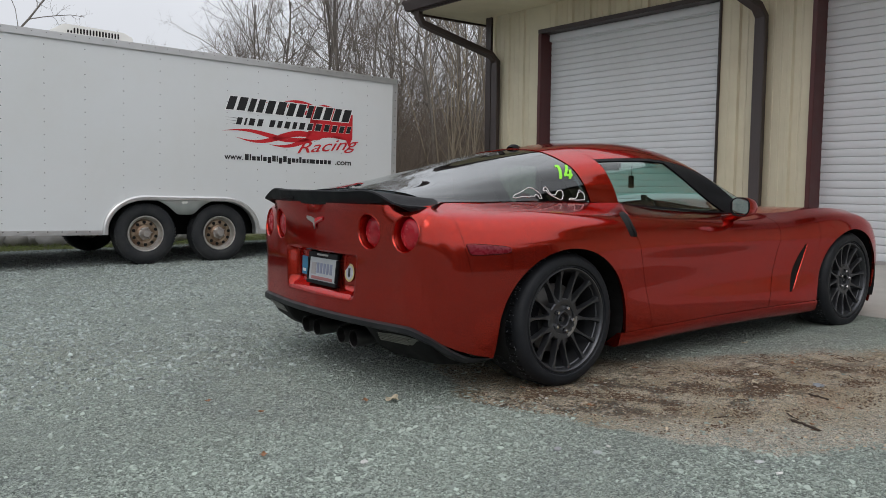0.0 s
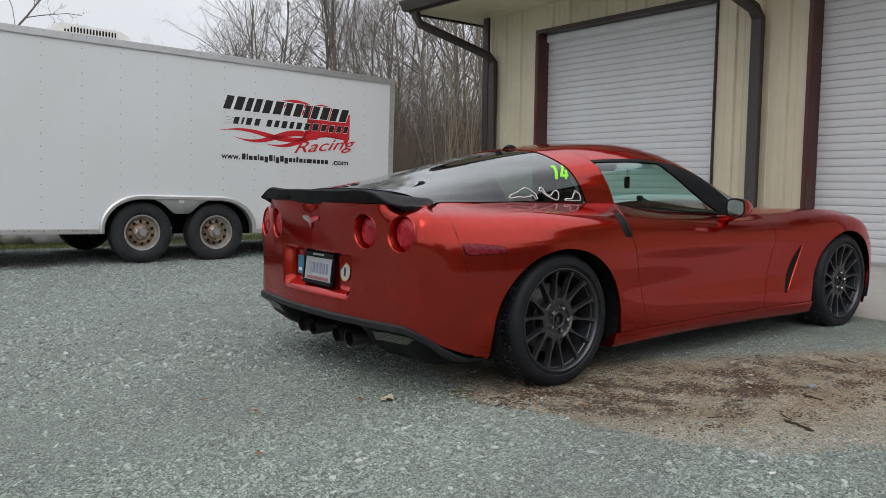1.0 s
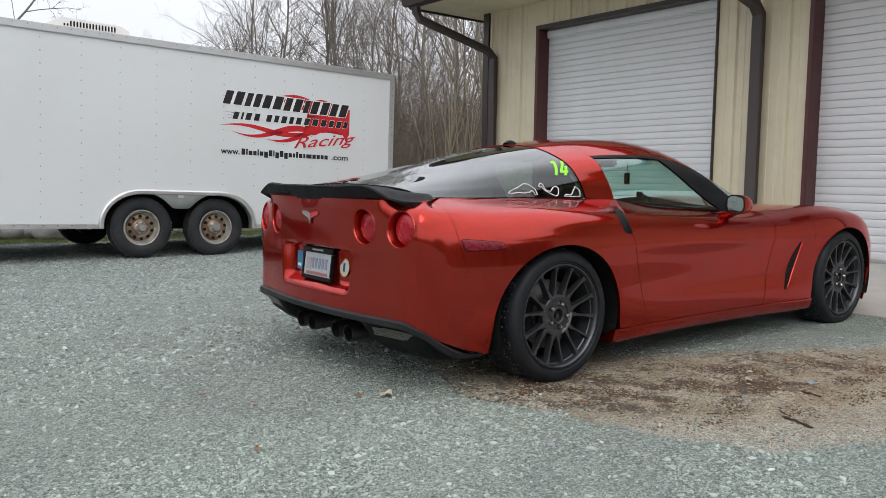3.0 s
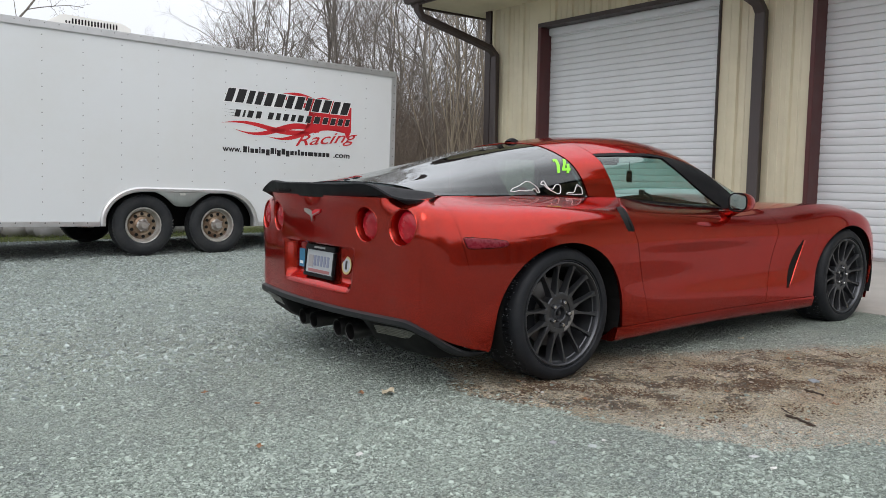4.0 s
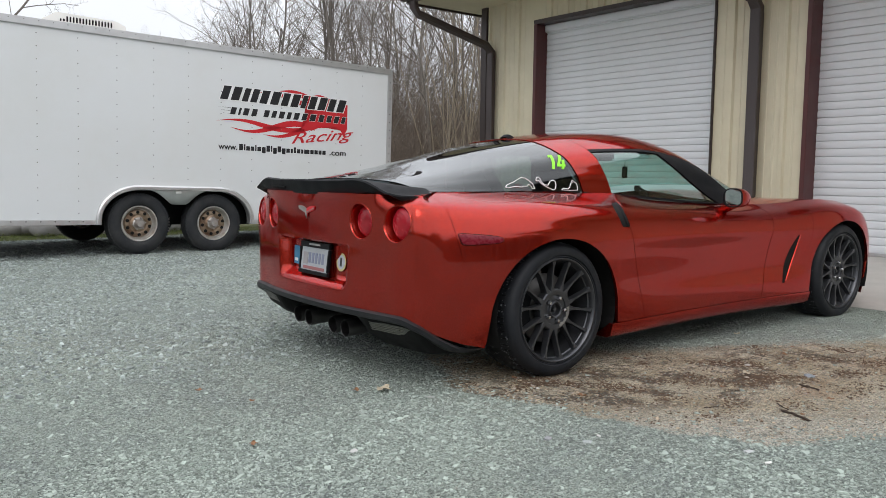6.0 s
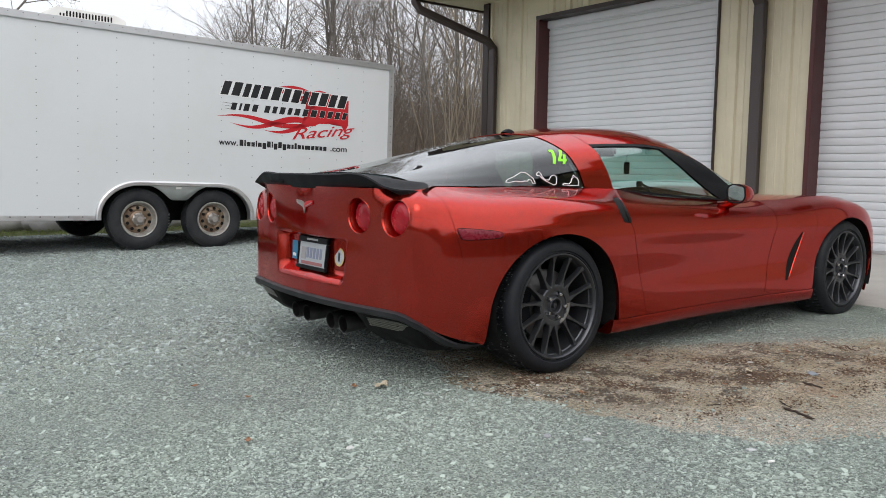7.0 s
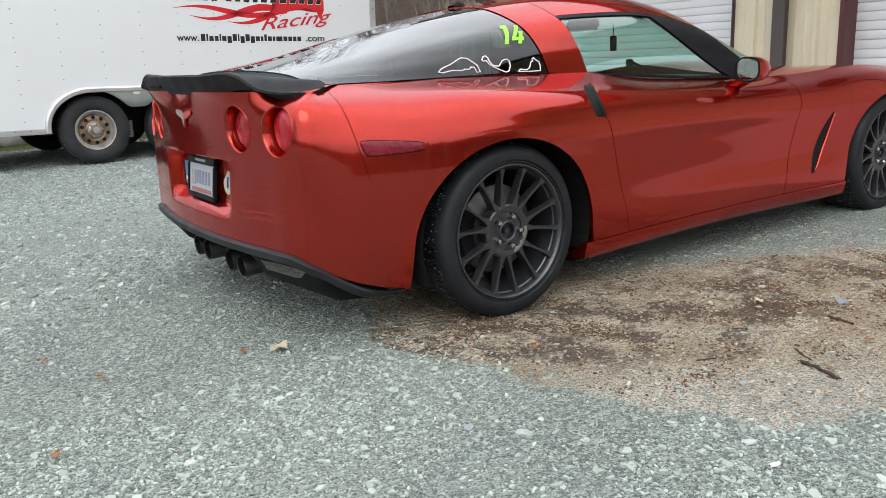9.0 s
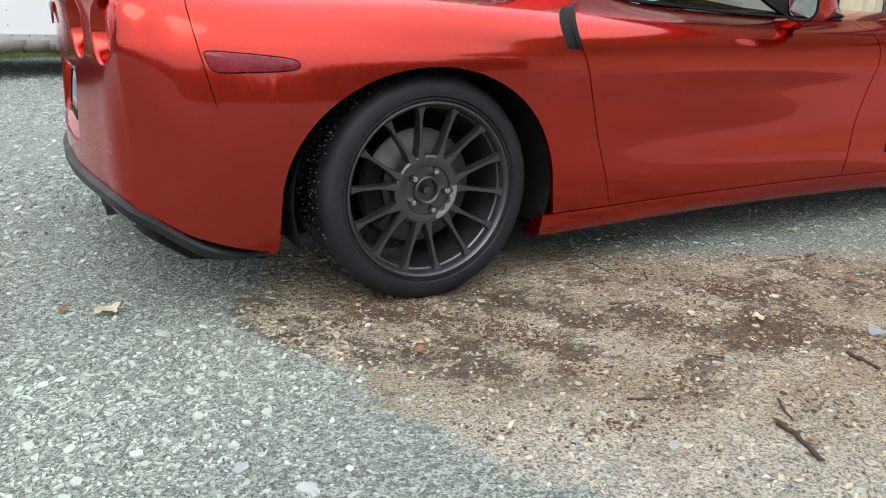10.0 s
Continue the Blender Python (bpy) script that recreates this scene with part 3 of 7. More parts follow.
def fender_line(off, n=14):
    """Outline over the two wheels, inset by off: end to end."""
    pts = [(-0.455 + off, T_LO)]
    for k in range(n + 1):
        a = math.pi - (math.pi / 2) * k / n
        pts.append((0.02 + (0.475 - off) * math.cos(a), 0.40 + (0.402 - off) * math.sin(a)))
    for k in range(n + 1):
        a = math.pi / 2 - (math.pi / 2) * k / n
        pts.append((0.955 + (0.475 - off) * math.cos(a), 0.40 + (0.402 - off) * math.sin(a)))
    pts.append((1.43 - off, T_LO))
    return pts


def build_trailer():
    t = thing("enclosed_trailer", "white riveted enclosed cargo trailer with tandem axles and decals", "trailer", TRL)
    # near side skin with the wheel opening left out
    arch = fender_line(0.03)
    outline = [(T_L, T_LO), *arch, (T_R, T_LO), (T_R, T_HI), (T_L, T_HI)]
    bm = bmesh.new()
    f = bm.faces.new([bm.verts.new((x, 0, z)) for x, z in outline])
    r = bmesh.ops.extrude_face_region(bm, geom=[f])
    bmesh.ops.translate(bm, vec=(0, 0.035, 0), verts=[v for v in r["geom"] if isinstance(v, bmesh.types.BMVert)])
    bmesh.ops.recalc_face_normals(bm, faces=bm.faces)
    part("side_skin", bm, TRAILER, t)
    part("far_skin", boxed((T_L, T_W - 0.035, T_LO), (T_R, T_W, T_HI)), TRAILER, t)
    part("end_wall", boxed((T_R - 0.035, 0.037, T_LO), (T_R - 0.002, T_W - 0.037, T_HI)), TRAILER, t)
    part("end_wall", boxed((T_L + 0.002, 0.037, T_LO), (T_L + 0.035, T_W - 0.037, T_HI)), TRAILER, t)
    part("roof_sheet", boxed((T_L + 0.04, 0.037, T_HI - 0.03), (T_R - 0.04, T_W - 0.037, T_HI - 0.004)), ALU, t)
    part("floor_deck", boxed((T_L + 0.04, 0.6, T_LO + 0.03), (T_R - 0.04, T_W - 0.6, T_LO + 0.09)), BLACK, t)
    part("floor_deck", boxed((T_L + 0.04, 0.037, T_LO + 0.03), (-0.6, 0.598, T_LO + 0.09)), BLACK, t)
    part("floor_deck", boxed((1.6, 0.037, T_LO + 0.03), (T_R - 0.04, 0.598, T_LO + 0.09)), BLACK, t)
    well = bmesh.new()
    box(well, (-0.6, 0.45, T_LO - 0.03), (1.6, 0.47, 0.95))
    box(well, (-0.6, 0.037, 0.93), (1.6, 0.45, 0.95))
    box(well, (-0.6, 0.037, T_LO), (-0.58, 0.45, 0.93))
    box(well, (1.58, 0.037, T_LO), (1.6, 0.45, 0.93))
    part("wheel_well", well, BLACK, t)
    # rails and corner trims
    part("top_rail", boxed((T_L, -0.012, T_HI - 0.068), (T_R, -0.001, T_HI + 0.004), 0.003), ALU, t, "grey aluminium top rail")
    part("top_rail_lip", boxed((T_L, -0.020, T_HI - 0.074), (T_R, -0.001, T_HI - 0.0685), 0.002), ALU, t)
    part("corner_post", boxed((T_R - 0.075, -0.008, T_LO), (T_R + 0.008, -0.001, T_HI - 0.075), 0.003), ALU, t)
    part("bottom_rail", boxed((T_L, -0.010, T_LO - 0.004), (-0.458, -0.001, T_LO + 0.05), 0.003), ALU, t)
    part("bottom_rail", boxed((1.432, -0.010, T_LO - 0.004), (T_R - 0.078, -0.001, T_LO + 0.05), 0.003), ALU, t)
    # rivets
    bm = bmesh.new()
    for k in range(-9, 12):
        x = -1.04 + 0.4075 * k
        if not T_L + 0.1 < x < T_R - 0.1:
            continue
        z = 0.48
        while z < 2.42:
            if not (-0.5 < x < 1.47 and z < 0.86):
                lathe(bm, [(0.0065, -0.0006), (0.005, -0.003), (0.0004, -0.0036)], 8, "y", False, Matrix.Translation((x, 0, z)))
            z += 0.1345
    for k in range(60):
        x = T_L + 0.1 + k * 0.142
        lathe(bm, [(0.006, -0.0125), (0.0005, -0.015)], 7, "y", False, Matrix.Translation((x, 0, T_HI - 0.02)))
        if x < -0.5 or x > 1.5:
            lathe(bm, [(0.008, -0.0105), (0.0005, -0.014)], 7, "y", False, Matrix.Translation((x, 0, T_LO + 0.035)))
    for k in range(18):
        lathe(bm, [(0.008, -0.0085), (0.0005, -0.012)], 7, "y", False, Matrix.Translation((T_R - 0.03, 0, 0.45 + k * 0.11)))
    bmesh.ops.recalc_face_normals(bm, faces=bm.faces)
    tagged(part("rivets", bm, mat("dull_rivet", (0.22, 0.22, 0.22), 0.5, 0.6), t), kind="stuff")
    # fender band
    outer, inner = fender_line(0.0), fender_line(0.055)
    bm = bmesh.new()
    rows = []
    for (xo, zo), (xi, zi) in zip(outer, inner):
        rows.append([(xo, 0.0, zo), (xo, -0.030, zo), (lerp(xo, xi, 0.3), -0.040, lerp(zo, zi, 0.3)), (lerp(xo, xi, 0.85), -0.040, lerp(zo, zi, 0.85)), (xi, -0.030, zi), (xi, 0.06, zi)])
    sheet(bm, rows)
    bmesh.ops.recalc_face_normals(bm, faces=bm.faces)
    part("fender_band", bm, ALU, t, "bright aluminium fender band", smooth=30)
    # hanging web between the wheels
    W1, W2, R = 0.035, 0.93, 0.405
    xs = np.linspace(0.10, 0.87, 26)
    bm = bmesh.new()
    low = []
    for x in xs:
        z = 0.36 + math.log(sum(math.exp(40 * q) for q in (math.sqrt(max(1e-6, R * R - min(R, x - W1) ** 2)), math.sqrt(max(1e-6, R * R - min(R, W2 - x) ** 2)), 0.225))) / 40
        low.append(min(z, 0.75))
    sheet(bm, [[(x, -0.006, 0.752) for x in xs], [(x, -0.006, z) for x, z in zip(xs, low)], [(x, 0.012, z) for x, z in zip(xs, low)]])
    part("fender_web", bm, ALU, t, smooth=30)
    part("marker_light", boxed((0.435, -0.022, 0.715), (0.505, -0.007, 0.745), 0.004), ABS, t, "small white marker light")
    # running gear
    for x in (0.035, 0.93):
        for y, flip in ((0.012, False), (T_W - 0.012, True)):
            trailer_wheel(t, x, y, flip)
        bm = bmesh.new()
        tube(bm, [(x, 0.2, 0.362), (x, T_W - 0.2, 0.362)], 0.04, 10)
        part("axle", bm, BLACK, t)
    for y in (0.52, T_W - 0.62):
        part("chassis_rail", boxed((T_L + 0.1, y, T_LO - 0.008), (T_R - 0.1, y + 0.06, T_LO + 0.028)), BLACK, t)
    part("hanger", boxed((0.45, 0.40, 0.24), (0.52, 0.44, 0.42)), RUST, t)
    part("tongue", boxed((T_L - 1.3, T_W / 2 - 0.06, 0.33), (T_L + 0.5, T_W / 2 + 0.06, 0.42)), BLACK, t)
    part("jack_stand", boxed((T_L - 0.9, T_W / 2 - 0.04, 0.0), (T_L - 0.82, T_W / 2 + 0.04, 0.6)), BLACK, t)
    decals(t)


def decals(t):
    """Flames and slanted blocks stand for the sign-written marks; the address keeps its plain words."""
    F = pose(0, -0.002, 0, 90, 0, 0)

    def shape(name, pts, material, lift=0.0):
        bm = bmesh.new()
        c = [bm.verts.new((x, -0.0012 - lift, z)) for x, z in pts]
        bm.faces.new(c)
        bmesh.ops.triangulate(bm, faces=bm.faces)
        part(name, bm, material, t)

    def flame(x0, z0, x1, z1, wid, curl):
        """One licking tongue, from a pointed tip at the first end to a broad root."""
        up, dn = [], []
        for k in range(25):
            u = k / 24
            x, z = lerp(x0, x1, u), lerp(z0, z1, u) + curl * math.sin(u * math.pi * 2)
            h = wid * (u ** 0.8) * (0.55 + 0.45 * math.sin(u * math.pi * 1.1))
            up.append((x, z + h * 0.5))
            dn.append((x, z - h * 0.5))
        shape("flame", up + dn[::-1], REDINK)
    flame(0.93, 1.605, 2.15, 1.58, 0.10, 0.035)
    flame(1.10, 1.545, 2.30, 1.60, 0.12, -0.055)
    flame(1.55, 1.48, 2.62, 1.64, 0.13, -0.05)
    flame(1.48, 1.99, 2.30, 1.93, 0.10, 0.03)
    flame(1.75, 2.03, 2.60, 1.95, 0.14, 0.035)
    shape("flame", [(2.18, 2.0), (2.35, 2.045), (2.50, 2.02), (2.60, 1.95), (2.70, 1.93), (2.80, 1.95), (2.80, 1.62), (2.74, 1.52), (2.70, 1.60), (2.58, 1.65), (2.40, 1.63), (2.25, 1.57), (2.10, 1.58), (2.2, 1.7), (2.3, 1.85)], REDINK, 0.0004)

    def block(x, z, w, h, sl):
        """A plain slanted block."""
        def p(u, v):
            return (x + u * w + v * h * sl, z + v * h)
        shape("mark_block", [p(-0.04, -0.05), p(1.04, -0.05), p(1.04, 1.05), p(-0.04, 1.05)], WHITEINK, 0.0008)
        cuts = ((0.0, 1.0),) if w < 0.15 else ((0.0, 0.40), (0.56, 1.0))
        for a, b in cuts:
            shape("mark_block", [p(a, 0), p(b, 0), p(b, 1), p(a, 1)], INK, 0.0014)
    # upper row: seven heavy blocks
    x = 0.98
    for w in (0.245, 0.20, 0.26, 0.245, 0.075, 0.255, 0.255):
        block(x, 1.868 - 0.03 * (x - 1.03) / 1.7, w, 0.165, 0.34)
        x += w + 0.036
    # second row: four and eleven small blocks
    x = 1.10
    for w in (0.095, 0.04, 0.10, 0.095, 0, 0.095, 0.085, 0.10, 0.08, 0.105, 0.10, 0.12, 0.105, 0.10, 0.10, 0.085):
        if not w:
            x += 0.055
            continue
        block(x + 0.1 * w, 1.695, w * 0.72, 0.088, 0.30)
        x += w + 0.015
    for k in range(3):
        shape("speed_line", [(0.95 + 0.03 * k, 1.778 - 0.035 * k), (1.16, 1.772 - 0.035 * k), (1.16, 1.766 - 0.035 * k)], INK)
    text_mesh("decal_word", "Racing", 0.205, REDINK, pose(1.96, -0.0035, 1.385, 90, -7, 0), t, shear=0.5, bold=0.0005, width=0.96)
    text_mesh("decal_word", "www.", 0.105, INK, pose(0.965, -0.003, 1.265, 90, 0, 0), t, bold=0.0015, width=0.245)
    text_mesh("decal_word", ".com", 0.105, INK, pose(2.53, -0.003, 1.265, 90, 0, 0), t, bold=0.0015, width=0.255)
    x = 1.235
    for w, up, dn in ((0.05, 1, 0), (0.02, 1, 0), (0.05, 0, 0), (0.045, 0, 0), (0.018, 1, 0), (0.05, 0, 0), (0.05, 0, 1), (0.05, 1, 0), (0.018, 1, 0), (0.05, 0, 1), (0.05, 1, 0), (0.05, 0, 1), (0.05, 0, 0), (0.032, 0, 0), (0.032, 1, 0), (0.05, 0, 0), (0.032, 0, 0), (0.08, 0, 0), (0.05, 0, 0), (0.05, 0, 0), (0.045, 0, 0), (0.05, 0, 0)):
        shape("address_bar", [(x, 1.265 - 0.022 * dn), (x + w, 1.265 - 0.022 * dn), (x + w, 1.318 + 0.022 * up), (x, 1.318 + 0.022 * up)], INK, 0.0006)
        x += w + 0.0125


build_trailer()


def build_roof_unit():
    u = thing("roof_air_conditioner", "white plastic rooftop air conditioner with slotted side", "air conditioner", TRL)
    bm = bmesh.new()
    x0, x1, z0, z1 = -0.94, -0.07, T_HI - 0.004, T_HI + 0.135
    y0, y1 = 0.16, 0.88
    prof = [(x0, z0), (x0, z0 + 0.05), (x0 + 0.14, z1), (x1 - 0.10, z1 - 0.01), (x1 - 0.02, z1 - 0.05), (x1, z0 + 0.09), (x1, z0)]
    a = [bm.verts.new((x, y0, z)) for x, z in prof]
    c = [bm.verts.new((x, y1, z)) for x, z in prof]
    bm.faces.new(a)
    bm.faces.new(c[::-1])
    for i in range(len(prof)):
        bm.faces.new((a[i], a[(i + 1) % len(prof)], c[(i + 1) % len(prof)], c[i]))
    bmesh.ops.recalc_face_normals(bm, faces=bm.faces)
    bmesh.ops.bevel(bm, geom=[e for e in bm.edges], offset=0.018, segments=2, affect="EDGES", clamp_overlap=True)
    part("shroud", bm, ABS, u, smooth=40)
    for k in range(17):
        h = 0.03 if k < 2 else 0.060
        part("slot", boxed((x0 + 0.17 + k * 0.033, y0 - 0.006, z0 + 0.045), (x0 + 0.187 + k * 0.033, y0 + 0.004, z0 + 0.045 + h), 0.004), BLACK, u)


build_roof_unit()

# ---- sports car ----
def paint_material():
    m = bpy.data.materials.new("orange_red_metallic_paint")
    m.use_nodes = True
    nt = m.node_tree
    N, L = nt.nodes.new, nt.links.new
    b = nt.nodes["Principled BSDF"]
    tc, fl, dn, ny = N("ShaderNodeTexCoord"), N("ShaderNodeTexVoronoi"), N("ShaderNodeTexNoise"), N("ShaderNodeTexNoise")
    for n in (fl, dn, ny):
        L(tc.outputs["Object"], n.inputs["Vector"])
    fl.inputs["Scale"].default_value = 1400
    dn.inputs["Scale"].default_value, dn.inputs["Detail"].default_value = 3.5, 7
    ny.inputs["Scale"].default_value, ny.inputs["Detail"].default_value = 60, 3
    mx = N("ShaderNodeMix")
    mx.data_type = "RGBA"
    sp = N("ShaderNodeSeparateColor")
    L(fl.outputs["Color"], sp.inputs[0])
    L(sp.outputs[0], mx.inputs[0])
    mx.inputs[6].default_value = (0.21, 0.005, 0.004, 1)
    mx.inputs[7].default_value = (0.60, 0.040, 0.017, 1)
    # thin road film
    mr = N("ShaderNodeMapRange")
    mr.inputs[1].default_value, mr.inputs[2].default_value, mr.inputs[3].default_value, mr.inputs[4].default_value = 0.42, 0.78, 0.0, 0.025
    L(dn.outputs[0], mr.inputs[0])
    m2 = N("ShaderNodeMix")
    m2.data_type = "RGBA"
    L(mr.outputs[0], m2.inputs[0])
    L(mx.outputs[2], m2.inputs[6])
    m2.inputs[7].default_value = (0.36, 0.17, 0.13, 1)
    L(m2.outputs[2], b.inputs["Base Color"])
    b.inputs["Metallic"].default_value = 0.92
    b.inputs["Specular Tint"].default_value = (1.0, 0.07, 0.05, 1)
    b.inputs["Coat IOR"].default_value = 1.45
    b.inputs["Roughness"].default_value = 0.21
    b.inputs["Coat Weight"].default_value = 0.85
    cr = N("ShaderNodeMapRange")
    cr.inputs[1].default_value, cr.inputs[2].default_value, cr.inputs[3].default_value, cr.inputs[4].default_value = 0.35, 0.75, 0.012, 0.07
    L(dn.outputs[0], cr.inputs[0])
    L(cr.outputs[0], b.inputs["Coat Roughness"])
    return m


PAINT = paint_material()
TRIMBLK = mat("satin_black_trim", (0.007, 0.0075, 0.009), 0.5, spec=0.12, var=0.25, scale=12, dirt=(0.045, 0.045, 0.045), dirt_scale=4, dirt_amt=0.12)
GREYTRIM = mat("dusty_black_lip", (0.010, 0.011, 0.013), 0.5, spec=0.3, var=0.2, scale=10, dirt=(0.06, 0.058, 0.054), dirt_scale=5, dirt_amt=0.25)
TYRE = mat("soft_black_tyre", (0.010, 0.0115, 0.0150), 0.58, spec=0.3, var=0.2, scale=12, bump=0.25, bscale=110, dirt=(0.030, 0.031, 0.034), dirt_scale=9, dirt_amt=0.4)
GUNMETAL = mat("gunmetal_wheel", (0.085, 0.088, 0.096), 0.36, metal=0.75, var=0.15, scale=14, dirt=(0.05, 0.05, 0.054), dirt_scale=12, dirt_amt=0.4)
DISC = mat("worn_brake_iron", (0.13, 0.125, 0.12), 0.5, metal=0.7, var=0.2, scale=20)
CHROME = mat("brushed_steel", (0.55, 0.55, 0.56), 0.22, metal=1.0, var=0.06, scale=20)
EXH = mat("sooty_steel", (0.075, 0.073, 0.073), 0.36, metal=0.9, var=0.25, scale=20)
LENS = mat("red_lamp_lens", (0.33, 0.006, 0.016), 0.25, spec=0.4, var=0.35, scale=28, coat=0.12)
LENS2 = mat("dark_red_reflector", (0.17, 0.006, 0.016), 0.28, spec=0.35, var=0.3, scale=60, coat=0.1)
CABIN = mat("charcoal_cabin_trim", (0.035, 0.035, 0.037), 0.7, var=0.2, scale=10)
SEATM = mat("dark_grey_seat", (0.05, 0.05, 0.052), 0.65, var=0.2, scale=14)
LIME = mat("lime_green_decal", (0.30, 0.86, 0.04), 0.45, var=0.04)
HATCHGLASS = glass("dark_tinted_glass", (0.72, 0.86, 0.92), 0.0, 0.24)
SIDEGLASS = glass("green_tinted_glass", (0.66, 0.97, 0.90), 0.0, 0.88)
PLATE = mat("pale_plate", (0.37, 0.39, 0.41), 0.4, var=0.08, scale=30)
MIRRORM = mat("mirror_glass", (0.55, 0.58, 0.60), 0.03, metal=1.0, var=0.02)
BLUE = mat("blue_sticker", (0.03, 0.19, 0.34), 0.45, var=0.08)
GOLD = mat("gold_sticker", (0.52, 0.42, 0.18), 0.45, var=0.1)

CAR = Matrix.Translation((0, 0, -0.010)) @ Matrix.Rotation(radians(-0.45), 4, "Y")
WB, HUB = 2.685, 0.325

# plan of the widest line, from the tail's middle round the right-hand corner to the nose
PLAN_X = [-0.870, -0.861, -0.840, -0.819, -0.806, -0.790, -0.7825, -0.764, -0.66, -0.45, -0.22, 0.0, 0.25, 0.6, 1.0, 1.5, 1.9, 2.3, 2.685, 2.95, 3.15, 3.30, 3.42, 3.50, 3.53]
PLAN_Y = [0.0, 0.25, 0.45, 0.60, 0.70, 0.772, 0.795, 0.811, 0.849, 0.897, 0.924, 0.934, 0.931, 0.912, 0.892, 0.886, 0.893, 0.915, 0.932, 0.918, 0.868, 0.775, 0.60, 0.35, 0.0]
_d = np.hypot(np.diff(PLAN_X), np.diff(PLAN_Y))
PLAN_U = [0.0] + [float(q) for q in np.cumsum(_d)]
U_END = float(PLAN_U[-1])


SECTIONS, NORMALS = {}, {}


def plan(u):
    return interp(u, PLAN_U, PLAN_X), interp(u, PLAN_U, PLAN_Y)


def plan_n(u):
    if u not in NORMALS:
        h = 0.004 + 0.096 * sstep(0.55, 0.72, u) * sstep(1.15, 0.98, u)
        x0, y0 = plan(max(0, u - h))
        x1, y1 = plan(min(U_END, u + h))
        dx, dy = x1 - x0, y1 - y0
        n = math.hypot(dx, dy)
        NORMALS[u] = -dy / n, dx / n
    return NORMALS[u]


def u_at(x):
    """The place along the flank's plan at length x."""
    i = 0
    while i < len(PLAN_X) - 2 and x > PLAN_X[i + 1]:
        i += 1
    return PLAN_U[i] + (PLAN_U[i + 1] - PLAN_U[i]) * min(1, max(0, (x - PLAN_X[i]) / (PLAN_X[i + 1] - PLAN_X[i])))


# the flank's section at stations along the plan: how far in from the widest line, and how high
ST = [0.0, 0.55, float(PLAN_U[5]), u_at(-0.45), u_at(0.0), u_at(0.5), u_at(1.0), u_at(1.6), u_at(2.0), u_at(2.685), u_at(3.05), u_at(3.30), U_END]
IN = [
    [0.040, 0.040, 0.040, 0.050, 0.030, 0.040, 0.045, 0.045, 0.035, 0.030, 0.030, 0.050, 0.080],
    [0.012, 0.012, 0.015, 0.028, 0.020, 0.018, 0.018, 0.016, 0.008, 0.020, 0.020, 0.030, 0.040],
    [0.004, 0.004, 0.006, 0.010, 0.006, 0.010, 0.012, 0.010, 0.006, 0.010, 0.010, 0.010, 0.010],
    [0.006, 0.006, 0.006, 0.000, 0.000, 0.012, 0.020, 0.022, 0.017, 0.000, 0.000, 0.000, 0.000],
    [0.012, 0.010, 0.010, 0.002, 0.000, 0.005, 0.010, 0.012, 0.010, 0.000, 0.000, 0.010, 0.010],
    [0.010, 0.010, 0.018, 0.022, 0.014, 0.006, 0.000, 0.000, 0.000, 0.004, 0.010, 0.030, 0.040],
    [0.002, 0.006, 0.045, 0.095, 0.085, 0.072, 0.060, 0.052, 0.046, 0.046, 0.050, 0.080, 0.100],
    [0.000, 0.006, 0.150, 0.290, 0.335, 0.312, 0.245, 0.205, 0.170, 0.160, 0.160, 0.170, 0.220],
]
ZZ = [
    [0.17, 0.17, 0.17, 0.17, 0.17, 0.142, 0.142, 0.140, 0.138, 0.14, 0.14, 0.12, 0.12],
    [0.27, 0.27, 0.26, 0.25, 0.30, 0.20, 0.20, 0.20, 0.20, 0.20, 0.20, 0.20, 0.20],
    [0.40, 0.40, 0.38, 0.36, 0.40, 0.32, 0.31, 0.30, 0.30, 0.30, 0.30, 0.30, 0.30],
    [0.54, 0.54, 0.50, 0.48, 0.50, 0.45, 0.43, 0.42, 0.42, 0.42, 0.42, 0.40, 0.40],
    [0.65, 0.65, 0.62, 0.61, 0.61, 0.58, 0.57, 0.56, 0.55, 0.56, 0.52, 0.48, 0.46],
    [0.75, 0.75, 0.74, 0.73, 0.72, 0.69, 0.665, 0.655, 0.65, 0.67, 0.62, 0.55, 0.52],
    [0.83, 0.83, 0.83, 0.82, 0.82, 0.793, 0.763, 0.737, 0.733, 0.76, 0.71, 0.62, 0.57],
    [0.878, 0.878, 0.872, 0.878, 0.882, 0.869, 0.824, 0.790, 0.788, 0.805, 0.760, 0.665, 0.61],
]
KN = [k / 7 for k in range(8)]


def section(u):
    """Insets and heights of the eight section points at u."""
    if u not in SECTIONS:
        SECTIONS[u] = [interp(u, ST, r) for r in IN], [interp(u, ST, r) for r in ZZ]
    return SECTIONS[u]


def t_for(zs, z):
    """Where along the section it reaches the height z."""
    lo, hi = 0.0, 1.0
    for _ in range(18):
        mid = (lo + hi) / 2
        if interp(mid, KN, zs) < z:
            lo = mid
        else:
            hi = mid
    return (lo + hi) / 2


LAMPS = ((0.450, 0.754), (0.682, 0.752))


